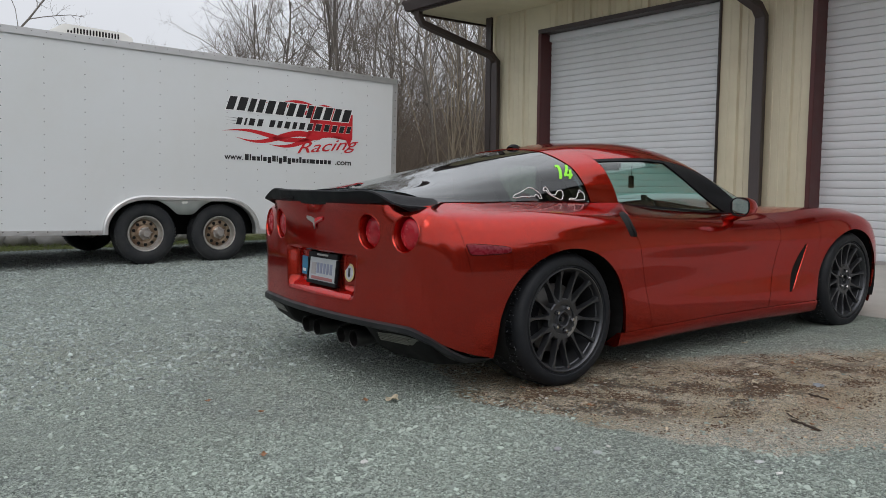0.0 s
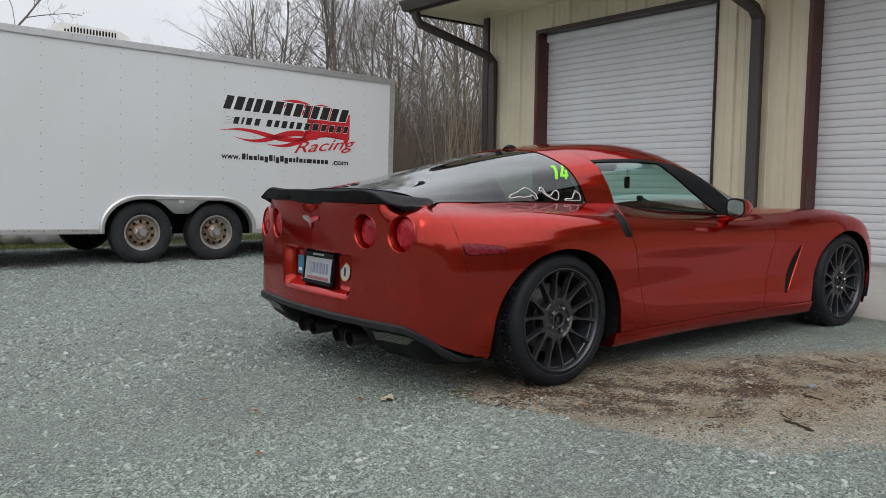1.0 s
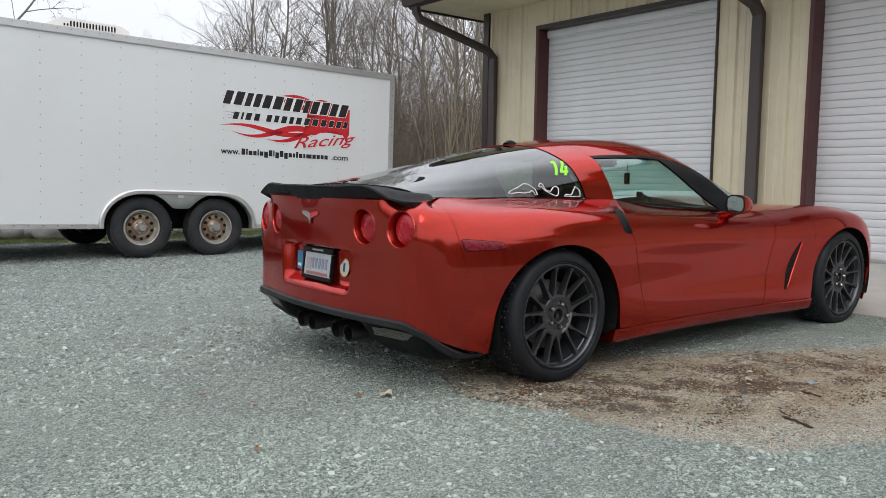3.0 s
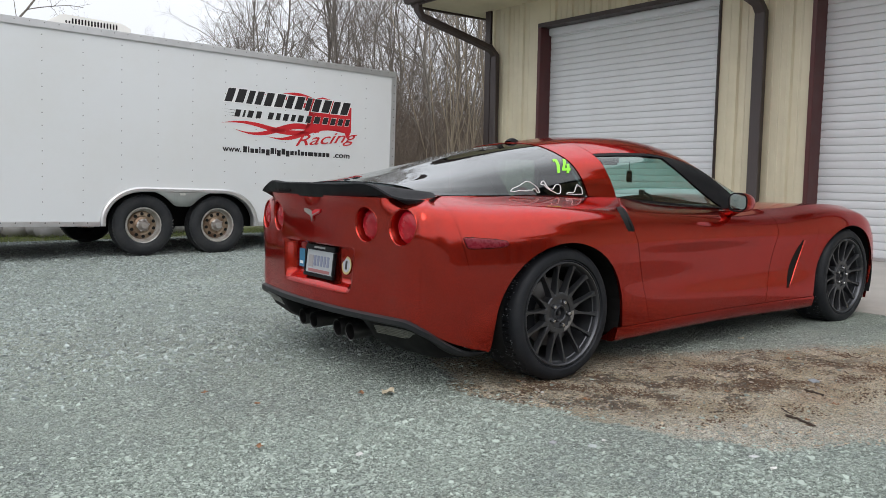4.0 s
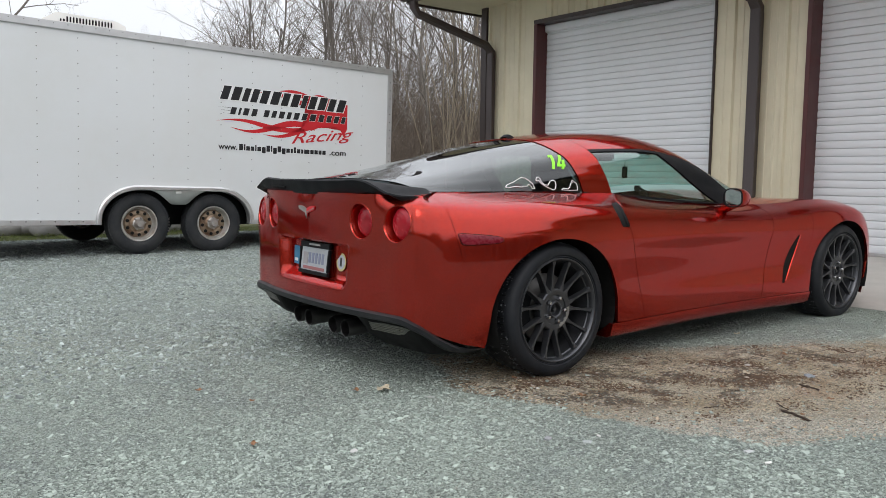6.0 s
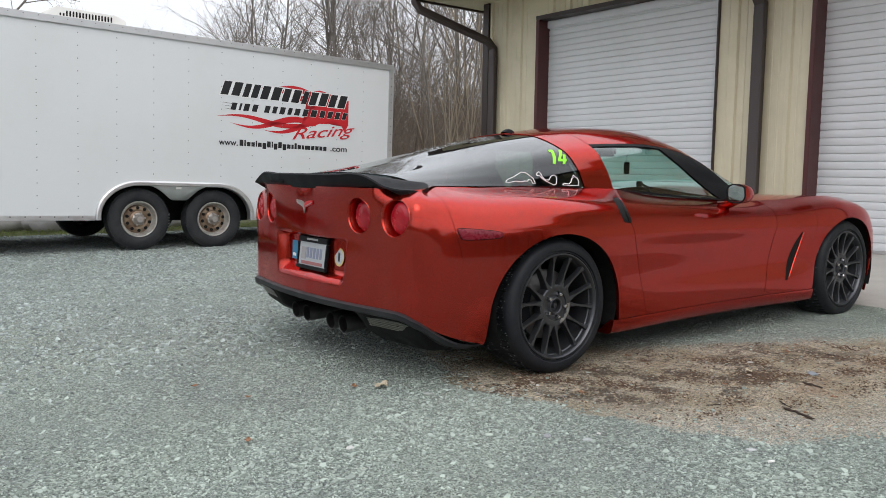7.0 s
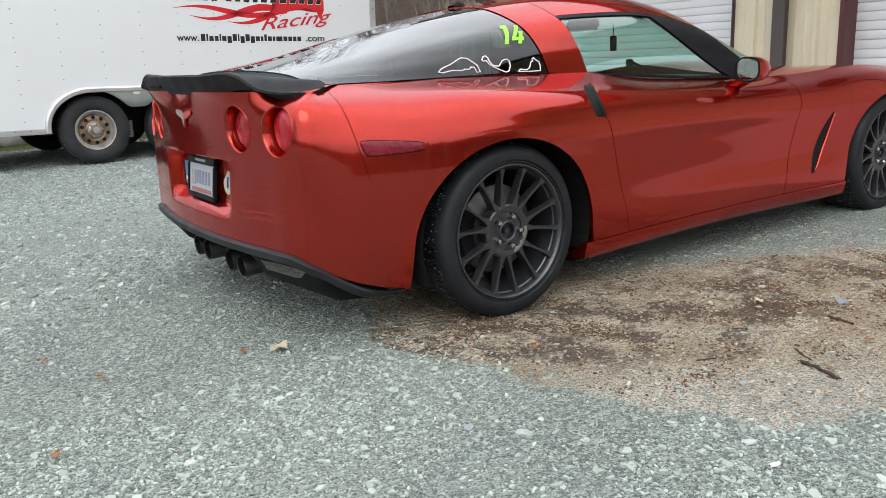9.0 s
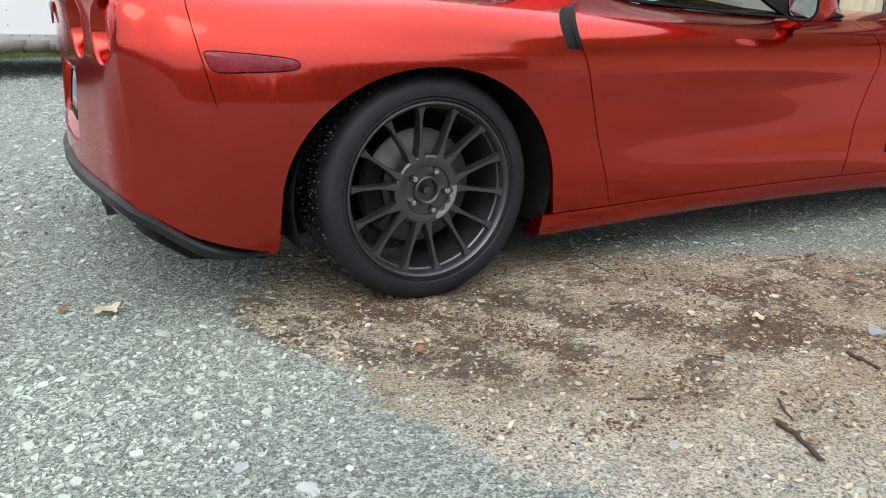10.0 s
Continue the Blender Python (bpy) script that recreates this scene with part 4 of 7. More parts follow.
def skin(u, t, shear=0.0, out=0.0, sec=None):
    """A point of the right flank (y negative) at u along the plan and t up the section."""
    ins, zs = sec or section(u)
    z = interp(t, KN, zs)
    if shear:
        du = shear * (z - 0.53)
        if 1.2 < u < 2.6 and z > 0.70:
            # the door's rear edge runs up to the window's corner as the shoulder turns in
            du = shear * 0.17 - shear / 0.325 * (1.104 * (interp(t, KN, ins) - 0.012) - 0.684 * (z - 0.70))
        u = min(max(u + du, 0), U_END)
        ins, _ = section(u)
    d = interp(t, KN, ins) - out
    x, y = plan(u)
    nx, ny = plan_n(u)
    if 0.6 < u < 1.15:
        # the corner's crease fades out downwards
        d += 0.026 * sstep(0.74, 0.46, z) * math.exp(-((u - PLAN_U[6] - 0.12 * (0.74 - z)) / 0.075) ** 2)
    if u < 1.0:
        # pocket round the number plate
        half = 0.325 + 0.10 * (z - 0.44)
        k = sstep(half + 0.020, half - 0.030, abs(y)) * sstep(0.425, 0.478, z) * sstep(0.642, 0.622, z)
        d += 0.052 * k
    return Vector((x - nx * d, -(y - ny * d), z))


def flank(x, z, out=0.0):
    """A point of the right flank at length x and height z."""
    u = u_at(x)
    for _ in range(6):
        sec = section(u)
        p = skin(u, t_for(sec[1], z), 0, out, sec)
        u = min(max(u + (x - p.x), 0), U_END)
    return p


def tail(y, z, out=0.0):
    """A point of the tail at y (positive is the right-hand side) and height z."""
    lo, hi = 0.0, 1.15
    for _ in range(16):
        mid = (lo + hi) / 2
        sec = section(mid)
        if -skin(mid, t_for(sec[1], z), 0, out, sec).y < y:
            lo = mid
        else:
            hi = mid
    sec = section(lo)
    return skin(lo, t_for(sec[1], z), 0, out, sec)


def low_edge(u):
    """The painted flank's lower edge: round the arches, along the sill and over the tail's valance."""
    x, y = plan(u)
    if u < u_at(-0.44):
        if u < 0.70:
            return 0.350
        return lerp(0.350, 0.192, sstep(0.70, u_at(-0.50), u))
    for cx, a, a2 in ((-0.012, 0.415, 0.402), (WB, 0.405, 0.395)):
        s = (x - cx) / (a2 if x > cx else a)
        if abs(s) < 1:
            return max(HUB + 0.348 * math.sqrt(1 - s * s) - 0.004, 0.2)
    if x < 2.29:
        return 0.2236
    return 0.14


def side_shear(u):
    return float(np.interp(u, [u_at(-0.72), u_at(-0.555), u_at(-0.44), u_at(0.385), u_at(0.53), u_at(0.9), u_at(1.5), u_at(1.82), u_at(2.1), u_at(2.28)], [0, -0.26, 0, 0, -0.325, -0.05, 0.1, 0.22, 0.05, 0]))


def us_between(u0, u1, step):
    us = list(np.linspace(u0, u1, max(2, int((u1 - u0) / step) + 1)))
    for cx, a, a2 in ((-0.012, 0.415, 0.402), (WB, 0.405, 0.395)):
        for k in range(33):
            th = math.pi * k / 32
            x = cx + (a if th > math.pi / 2 else a2) * math.cos(th) * 0.9995
            us.append(u_at(x))
        us += [u_at(cx - a) - 0.008, u_at(cx + a2) + 0.008]
    return sorted({round(u, 5) for u in us if u0 <= u <= u1})


def flank_panel(name, parent, u0, u1, step, rows, side, gap=0.0022, label="", both=False, low=None):
    """A painted body panel with folded edges. side -1: right, +1: left."""
    us = us_between(u0 + gap, u1 - gap, step)
    if both:
        us = [-u for u in us_between(0.012, u1 - gap, step)[::-1]] + [0.0] + us_between(0.012, u1 - gap, step)
    bm = bmesh.new()
    cols = []
    seam = u_at(-0.555)
    for u in us:
        a = abs(u)
        sh = side_shear(a)
        sec = section(a)
        closed = abs(a - seam) < gap * 1.5
        t0 = t_for(sec[1], (low or low_edge)(a) + 0.001)
        col = [skin(a, t, sh, 0, sec) for t in np.linspace(t0, 1, rows)]
        if closed:
            # the seam runs out below the tail lamps
            sec2 = section(seam)
            shut = [skin(seam, t, sh, 0, sec2) for t in np.linspace(t_for(sec2[1], low_edge(seam) + 0.001), 1, rows)]
            col = [q.lerp(p, sstep(0.55, 0.60, p.z)) for p, q in zip(col, shut)]
        fold = skin(a, t0, sh, -0.016, sec)
        fold.z += 0.004
        col = [fold, *col]
        if both and u < 0 or side > 0:
            col = [Vector((p.x, -p.y, p.z)) for p in col]
        cols.append(col)
    # fold the upright edges inwards
    def inward(c):
        return [p + Vector((0, math.copysign(0.014, -p.y) * (sstep(0.55, 0.60, p.z) if p.x < -0.45 else 1), 0)) for p in c]
    cols = [inward(cols[0])] + cols + [inward(cols[-1])]
    vs = sheet(bm, cols)
    if both:
        kill = []
        for f in bm.faces:
            c = f.calc_center_median()
            for ly, lz in LAMPS:
                if c.x < -0.6 and (abs(c.y) - ly) ** 2 + (c.z - lz) ** 2 < 0.079 ** 2:
                    kill.append(f)
                    break
        rim = {v for f in kill for v in f.verts}
        bmesh.ops.delete(bm, geom=kill, context="FACES")
        # true up the round lamp openings
        for v in rim:
            if not v.is_valid:
                continue
            ly, lz = min(LAMPS, key=lambda q: (abs(v.co.y) - q[0]) ** 2 + (v.co.z - q[1]) ** 2)
            dy, dz = abs(v.co.y) - ly, v.co.z - lz
            k = 0.0828 / max(1e-4, math.hypot(dy, dz))
            p = tail(ly + dy * k, lz + dz * k)
            v.co = Vector((p.x, math.copysign(p.y, v.co.y), p.z))
    bmesh.ops.recalc_face_normals(bm, faces=bm.faces)
    return part(name, bm, PAINT, parent, label, smooth=38)


# glasshouse sections at lengths GX: five points from belt to middle
GX = [-0.68, -0.4, -0.1, 0.2, 0.5, 0.8, 1.1, 1.4, 1.7, 2.02]
GY = [
    [0.590, 0.602, 0.600, 0.600, 0.606, 0.632, 0.650, 0.670, 0.690, 0.700],
    [0.520, 0.545, 0.560, 0.568, 0.575, 0.592, 0.604, 0.622, 0.650, 0.620],
    [0.400, 0.440, 0.470, 0.492, 0.508, 0.528, 0.540, 0.556, 0.585, 0.500],
    [0.200, 0.220, 0.250, 0.275, 0.290, 0.305, 0.315, 0.330, 0.370, 0.300],
    [0.0] * 10,
]
GZ = [
    [0.890, 0.884, 0.882, 0.882, 0.872, 0.847, 0.824, 0.802, 0.794, 0.810],
    [0.915, 0.928, 0.948, 0.965, 0.980, 0.975, 0.962, 0.920, 0.862, 0.842],
    [0.930, 0.965, 1.010, 1.050, 1.080, 1.094, 1.091, 1.042, 0.938, 0.862],
    [0.940, 0.985, 1.052, 1.115, 1.163, 1.192, 1.195, 1.153, 1.030, 0.885],
    [0.944, 0.992, 1.066, 1.132, 1.184, 1.215, 1.220, 1.187, 1.070, 0.898],
]
GK = [0, 0.25, 0.5, 0.75, 1.0]


def house(x, v, out=0.0):
    """A point of the glasshouse at length x; v from 0 at the right belt over 1 at the middle to 2 at the left belt."""
    w = v if v <= 1 else 2 - v

    def raw(xx, ww):
        ww = min(max(ww, 0), 1)
        ys, zs = [interp(xx, GX, r) for r in GY], [interp(xx, GX, r) for r in GZ]
        return Vector((xx, -interp(ww, GK, ys), interp(ww, GK, zs)))
    p = raw(x, w)
    if out:
        a, b = raw(min(x + 0.01, 2.02), w) - raw(max(x - 0.01, -0.68), w), raw(x, w + 0.01) - raw(x, w - 0.01)
        n = a.cross(b).normalized()
        p = p + n * (out if n.dot(Vector((0, p.y, p.z - 0.75))) > 0 else -out)
    if v > 1:
        p.y = -p.y
    return p


def line(v, a):
    w = v if v <= 1 else 2 - v
    return interp(w, [0, 0.25, 0.5, 0.75, 1.0], a)


S_TAIL = [-0.62, -0.64, -0.655, -0.665, -0.67]
S_HATCH = [0.455, 0.425, 0.385, 0.385, 0.42]
S_DOOR = [0.668, 0.640, 0.602, 0.600, 0.625]
S_PILR = [1.575, 1.375, 1.155, 1.20, 1.255]
S_WIND = [1.87, 1.75, 1.56, 1.40, 1.335]
S_COWL = [1.86, 1.90, 1.95, 1.99, 2.0]


def house_patch(name, parent, xa, xb, v0, v1, nx, nv, material, out=0.0, inset=0.0, thick=0.0, label=""):
    bm = bmesh.new()
    rows = []
    for v in np.linspace(v0, v1, nv):
        a, b = line(v, xa) + inset, line(v, xb) - inset
        rows.append([house(lerp(a, b, k / (nx - 1)), v, out) for k in range(nx)])
    vs = sheet(bm, rows)
    if thick:
        for edge, rim in ((vs[0], [house(p.co.x, v0, out - thick) for p in vs[0]]), (vs[-1], [house(p.co.x, v1, out - thick) for p in vs[-1]]),
                          ([r[0] for r in vs], [house(r[0].co.x, v, out - thick) for r, v in zip(vs, np.linspace(v0, v1, nv))]),
                          ([r[-1] for r in vs], [house(r[-1].co.x, v, out - thick) for r, v in zip(vs, np.linspace(v0, v1, nv))])):
            low = [bm.verts.new(p) for p in rim]
            for k in range(len(edge) - 1):
                bm.faces.new((edge[k], edge[k + 1], low[k + 1], low[k]))
    bmesh.ops.recalc_face_normals(bm, faces=bm.faces)
    return part(name, bm, material, parent, label, smooth=38)


def ribbon(bm, pts, width_dir, w, normal, h):
    """A raised strip along points."""
    rows = []
    for p in pts:
        rows.append([p - width_dir * w, p - width_dir * w * 0.6 + normal * h, p + width_dir * w * 0.6 + normal * h, p + width_dir * w])
    sheet(bm, rows)


def car_wheel(parent, x, y, right, width):
    w = new("wheel")
    w.parent = parent
    spin = -7 if x < 1 else -20
    w.matrix_local = pose(x, -y if right else y, HUB) @ (Matrix() if right else Matrix.Rotation(math.pi, 4, "Z")) @ Matrix.Rotation(radians(spin), 4, "Y")
    bm = bmesh.new()
    b = width
    lathe(bm, [(0.236, 0.030), (0.2485, 0.012), (0.256, 0.002), (0.262, 0.0035), (0.266, -0.004), (0.283, -0.007), (0.299, -0.001), (0.302, 0.001), (0.305, 0.003), (0.314, 0.014), (0.3205, 0.030), (0.3235, 0.050),
               (0.325, 0.075), (0.325, b - 0.075), (0.3235, b - 0.05), (0.316, b - 0.02), (0.30, b), (0.28, b + 0.005), (0.24, b - 0.03)], 72)
    bmesh.ops.recalc_face_normals(bm, faces=bm.faces)
    ty = part("tyre", bm, TYRE, w, smooth=35)
    # worn tread: sipes across the shoulder and stuck grit
    rnd = random.Random(int(x * 10) + (5 if right else 9))
    bm = bmesh.new()
    for k in range(60):
        a = 2 * math.pi * (k + rnd.uniform(-0.1, 0.1)) / 60
        box(bm, (0.3195, 0.036, -0.0022), (0.3262, 0.036 + rnd.uniform(0.025, 0.05), 0.0022), 0, Matrix.Rotation(a, 4, "Y"))
    tagged(part("tread_pattern", bm, BLACK, ty), kind="stuff")
    bm = bmesh.new()
    for k in range(1100):
        a, h, s = rnd.uniform(0, 2 * math.pi), rnd.uniform(0.03, b - 0.03), rnd.uniform(0.0012, 0.0036) * rnd.choice((0.6, 0.8, 1, 1.3))
        r = bmesh.ops.create_icosphere(bm, subdivisions=1, radius=s, matrix=Matrix.Rotation(a, 4, "Y") @ pose(0.3252 if 0.05 < h < b - 0.05 else 0.3225, h, 0, rnd.uniform(0, 90), rnd.uniform(0, 90), 0) @ Matrix.Diagonal((0.7, 1.5, 1, 1)))
    tagged(part("tread_grit", bm, mat("rubber_pickup_grit", (0.11, 0.115, 0.125), 0.55, var=0.5, scale=60), ty), kind="stuff")
    bm = bmesh.new()
    lathe(bm, [(0.2500, 0.020), (0.2530, 0.008), (0.2505, 0.001), (0.2455, 0.0), (0.2410, 0.004), (0.2365, 0.016), (0.2345, 0.030), (0.230, 0.034), (0.2285, 0.06), (0.222, 0.075), (0.219, 0.13), (0.224, 0.20), (0.236, b - 0.03)], 72)
    bmesh.ops.recalc_face_normals(bm, faces=bm.faces)
    rim = part("rim", bm, GUNMETAL, w, "dark gunmetal multi-spoke alloy rim", smooth=30)
    # one spoke, then its thirteen fellows
    bm = bmesh.new()
    rows = []
    for k in range(9):
        u = k / 8
        r = lerp(0.088, 0.2375, u)
        hw = lerp(0.0150, 0.0060, sstep(0, 0.38, u)) + 0.010 * sstep(0.82, 1.0, u)
        f = lerp(0.026, 0.010, u ** 1.5) + 0.004 * math.sin(u * math.pi)
        dpt = lerp(0.045, 0.028, u)
        rows.append([(r, f + dpt, -hw * 0.8), (r, f + 0.006, -hw), (r, f, -hw * 0.72), (r, f, hw * 0.72), (r, f + 0.006, hw), (r, f + dpt, hw * 0.8)])
    sheet(bm, rows)
    bmesh.ops.recalc_face_normals(bm, faces=bm.faces)
    me = as_mesh("spoke", bm, GUNMETAL, 40)
    for k in range(7):
        for s in (-1, 1):
            o = new("spoke", me)
            o.parent = rim
            # pairs lean together towards the hub
            ang = radians(k * 360 / 7 + s * 7.6)
            lean = Matrix.Translation((0.088, 0, 0)) @ Matrix.Rotation(radians(s * 8.3), 4, "Y") @ Matrix.Translation((-0.088, 0, 0))
            o.matrix_local = Matrix.Rotation(ang, 4, "Y") @ lean
    bm = bmesh.new()
    lathe(bm, [(0.098, 0.075), (0.102, 0.045), (0.100, 0.030), (0.094, 0.0262), (0.080, 0.0268), (0.072, 0.029), (0.070, 0.036), (0.044, 0.037), (0.042, 0.034), (0.040, 0.026), (0.036, 0.024), (0.031, 0.027), (0.030, 0.050), (0.014, 0.052), (0.010, 0.031), (0.0006, 0.030)], 60)
    bmesh.ops.recalc_face_normals(bm, faces=bm.faces)
    hub = part("hub", bm, GUNMETAL, rim, smooth=30)
    bm = bmesh.new()
    lathe(bm, [(0.0125, 0.042), (0.0115, 0.020), (0.008, 0.014), (0.0006, 0.0135)], 6, "y")
    bmesh.ops.recalc_face_normals(bm, faces=bm.faces)
    nut = as_mesh("lug_nut", bm, CHROME, 30)
    for k in range(5):
        o = new("lug_nut", nut)
        o.parent = rim
        o.matrix_local = Matrix.Rotation(2 * math.pi * k / 5 + 0.2, 4, "Y") @ Matrix.Translation((0.0575, 0, 0))
    # rivets round the rim
    bm = bmesh.new()
    for k in range(14):
        a = 2 * math.pi * (k + 0.5) / 14
        lathe(bm, [(0.005, 0.034), (0.004, 0.029), (0.0004, 0.028)], 8, "y", False, Matrix.Rotation(a, 4, "Y") @ Matrix.Translation((0.2305, 0, 0)))
    tagged(part("rim_studs", bm, DISC, rim), kind="stuff")
    bm = bmesh.new()
    lathe(bm, [(0.06, 0.085), (0.085, 0.095), (0.165, 0.098), (0.167, 0.102), (0.167, 0.118), (0.160, 0.122), (0.06, 0.122)], 56)
    part("brake_disc", bm, DISC, w, smooth=30)
    if x < 1 and right:
        # polished patch worn into the hub face
        bm = bmesh.new()
        rows = []
        for k in range(29):
            a0 = radians(lerp(-5, 72, k / 28)) - radians(spin)
            inner = 0.071 + 0.009 * abs(math.sin(k / 28 * math.pi * 3.5))
            rows.append([(r * math.cos(a0), hh, -r * math.sin(a0)) for r, hh in ((inner, 0.0255), (lerp(inner, 0.091, 0.5), 0.0240), (0.0915, 0.0246))])
        sheet(bm, rows)
        bmesh.ops.recalc_face_normals(bm, faces=bm.faces)
        part("worn_patch", bm, mat("worn_bare_alloy", (0.40, 0.40, 0.41), 0.35, metal=0.9, var=0.2, scale=60), hub, "bright worn metal patch", smooth=40)
    bm = bmesh.new()
    rows = []
    for a0 in np.linspace(2.45, 3.65, 13):
        ca, sa = math.cos(a0), math.sin(a0)
        rows.append([(r * ca, h, r * sa) for r, h in ((0.115, 0.145), (0.115, 0.085), (0.125, 0.078), (0.175, 0.078), (0.186, 0.088), (0.186, 0.145), (0.115, 0.145))])
    sheet(bm, rows)
    bmesh.ops.recalc_face_normals(bm, faces=bm.faces)
    part("brake_caliper", bm, TRIMBLK, w, smooth=30)
    part("wheel_back", boxed((-0.12, b - 0.06, -0.12), (0.12, b - 0.02, 0.12), 0.03), BLACK, w)


def tail_lamp(parent, y, z, side):
    """A round lamp sunk in a body-coloured cup. side -1: right."""
    lamp = new("tail_lamp")
    lamp.parent = parent
    tagged(lamp, "round red tail lamp sunk in a painted cup")
    n = 48
    deep = tail(y, z).x + 0.036

    def ring(r, out, x=None, cx=0.0):
        pts = []
        for k in range(n):
            a = 2 * math.pi * k / n
            p = tail(y + r * math.cos(a), z + r * math.sin(a), out) if x is None else Vector((x, -(y + cx + r * math.cos(a)), z + r * math.sin(a)))
            if side > 0:
                p.y = -p.y
            pts.append(p)
        return pts
    bm = bmesh.new()
    rings = [ring(0.0845, -0.0015), ring(0.0825, 0.0015), ring(0.0800, 0.002), ring(0.0775, 0.0), ring(0.0755, -0.006), ring(0.0722, 0, deep)]
    vs = [[bm.verts.new(p) for p in r] for r in rings]
    for a, b in zip(vs, vs[1:]):
        for k in range(n):
            bm.faces.new((a[k], a[(k + 1) % n], b[(k + 1) % n], b[k]))
    bmesh.ops.recalc_face_normals(bm, faces=bm.faces)
    part("lamp_cup", bm, PAINT, lamp, smooth=40)
    bm = bmesh.new()
    prof = [(0.0724, 0.004), (0.0716, -0.004), (0.069, -0.008), (0.060, -0.015), (0.051, -0.019), (0.0500, -0.018), (0.031, -0.0215), (0.0300, -0.0205), (0.0005, -0.0225)]
    rr = []
    for r, h in prof:
        rr.append([bm.verts.new((deep + h, side * y + r * math.cos(2 * math.pi * k / n), z + r * math.sin(2 * math.pi * k / n))) for k in range(n)])
    for a, b in zip(rr, rr[1:]):
        for k in range(n):
            bm.faces.new((a[k], a[(k + 1) % n], b[(k + 1) % n], b[k]))
    bmesh.ops.recalc_face_normals(bm, faces=bm.faces)
    part("lens", bm, LENS, lamp, "domed red lens", smooth=25)


def spoiler(parent):
    """Flat-black ducktail that follows the tail's curve and tapers at its ends."""
    bm = bmesh.new()
    rows = []
    n = 56
    for k in range(n + 1):
        s = -1 + 2 * k / n
        a = abs(s)
        # the ends wrap forward round the tail's corners and drop to the body
        w = max(0.0, (a - 0.88) / 0.12)
        y = math.copysign(lerp(0.648 * min(1, a / 0.88), 0.700, w), s)
        xr = lerp(float(np.interp(min(abs(y), 0.648), PLAN_Y[:6], PLAN_X[:6])) - 0.016, -0.730, w ** 1.25)
        e = sstep(1.02, 0.86, a)
        top = lerp(0.938 + 0.006 * sstep(0.40, 0.60, a), 0.872, sstep(0.55, 1.0, a) ** 1.6)
        base = 0.862 + 0.016 * sstep(0.50, 0.72, a) - 0.038 * sstep(0.84, 1.0, a)
        dep = lerp(0.25, 0.05, w)
        rows.append([(xr + 0.030 * (1 - 0.6 * w), y, base), (xr + 0.008, y, base + 0.008), (xr - 0.004, y, lerp(base, top, 0.65)), (xr - 0.010, y, top - 0.005), (xr - 0.004, y, top + 0.001),
                     (xr + 0.02 * (1 - 0.5 * w), y, top - 0.001), (xr + dep * 0.45, y, lerp(top, min(top, 0.918), 0.6)), (xr + dep, y, min(top - 0.004, 0.905)), (xr + dep, y, min(base + 0.004, 0.874)), (xr + 0.030 * (1 - 0.6 * w), y, base)])
    vs = sheet(bm, rows)
    bm.faces.new(vs[0])
    bm.faces.new(vs[-1][::-1])
    bmesh.ops.remove_doubles(bm, verts=bm.verts, dist=0.0005)
    bmesh.ops.recalc_face_normals(bm, faces=bm.faces)
    sp = part("spoiler", bm, TRIMBLK, parent, "satin black ducktail spoiler", smooth=32)
    part("spoiler_inset", boxed((-0.888, 0.20, 0.890), (-0.873, 0.34, 0.900), 0.004), BLACK, sp)


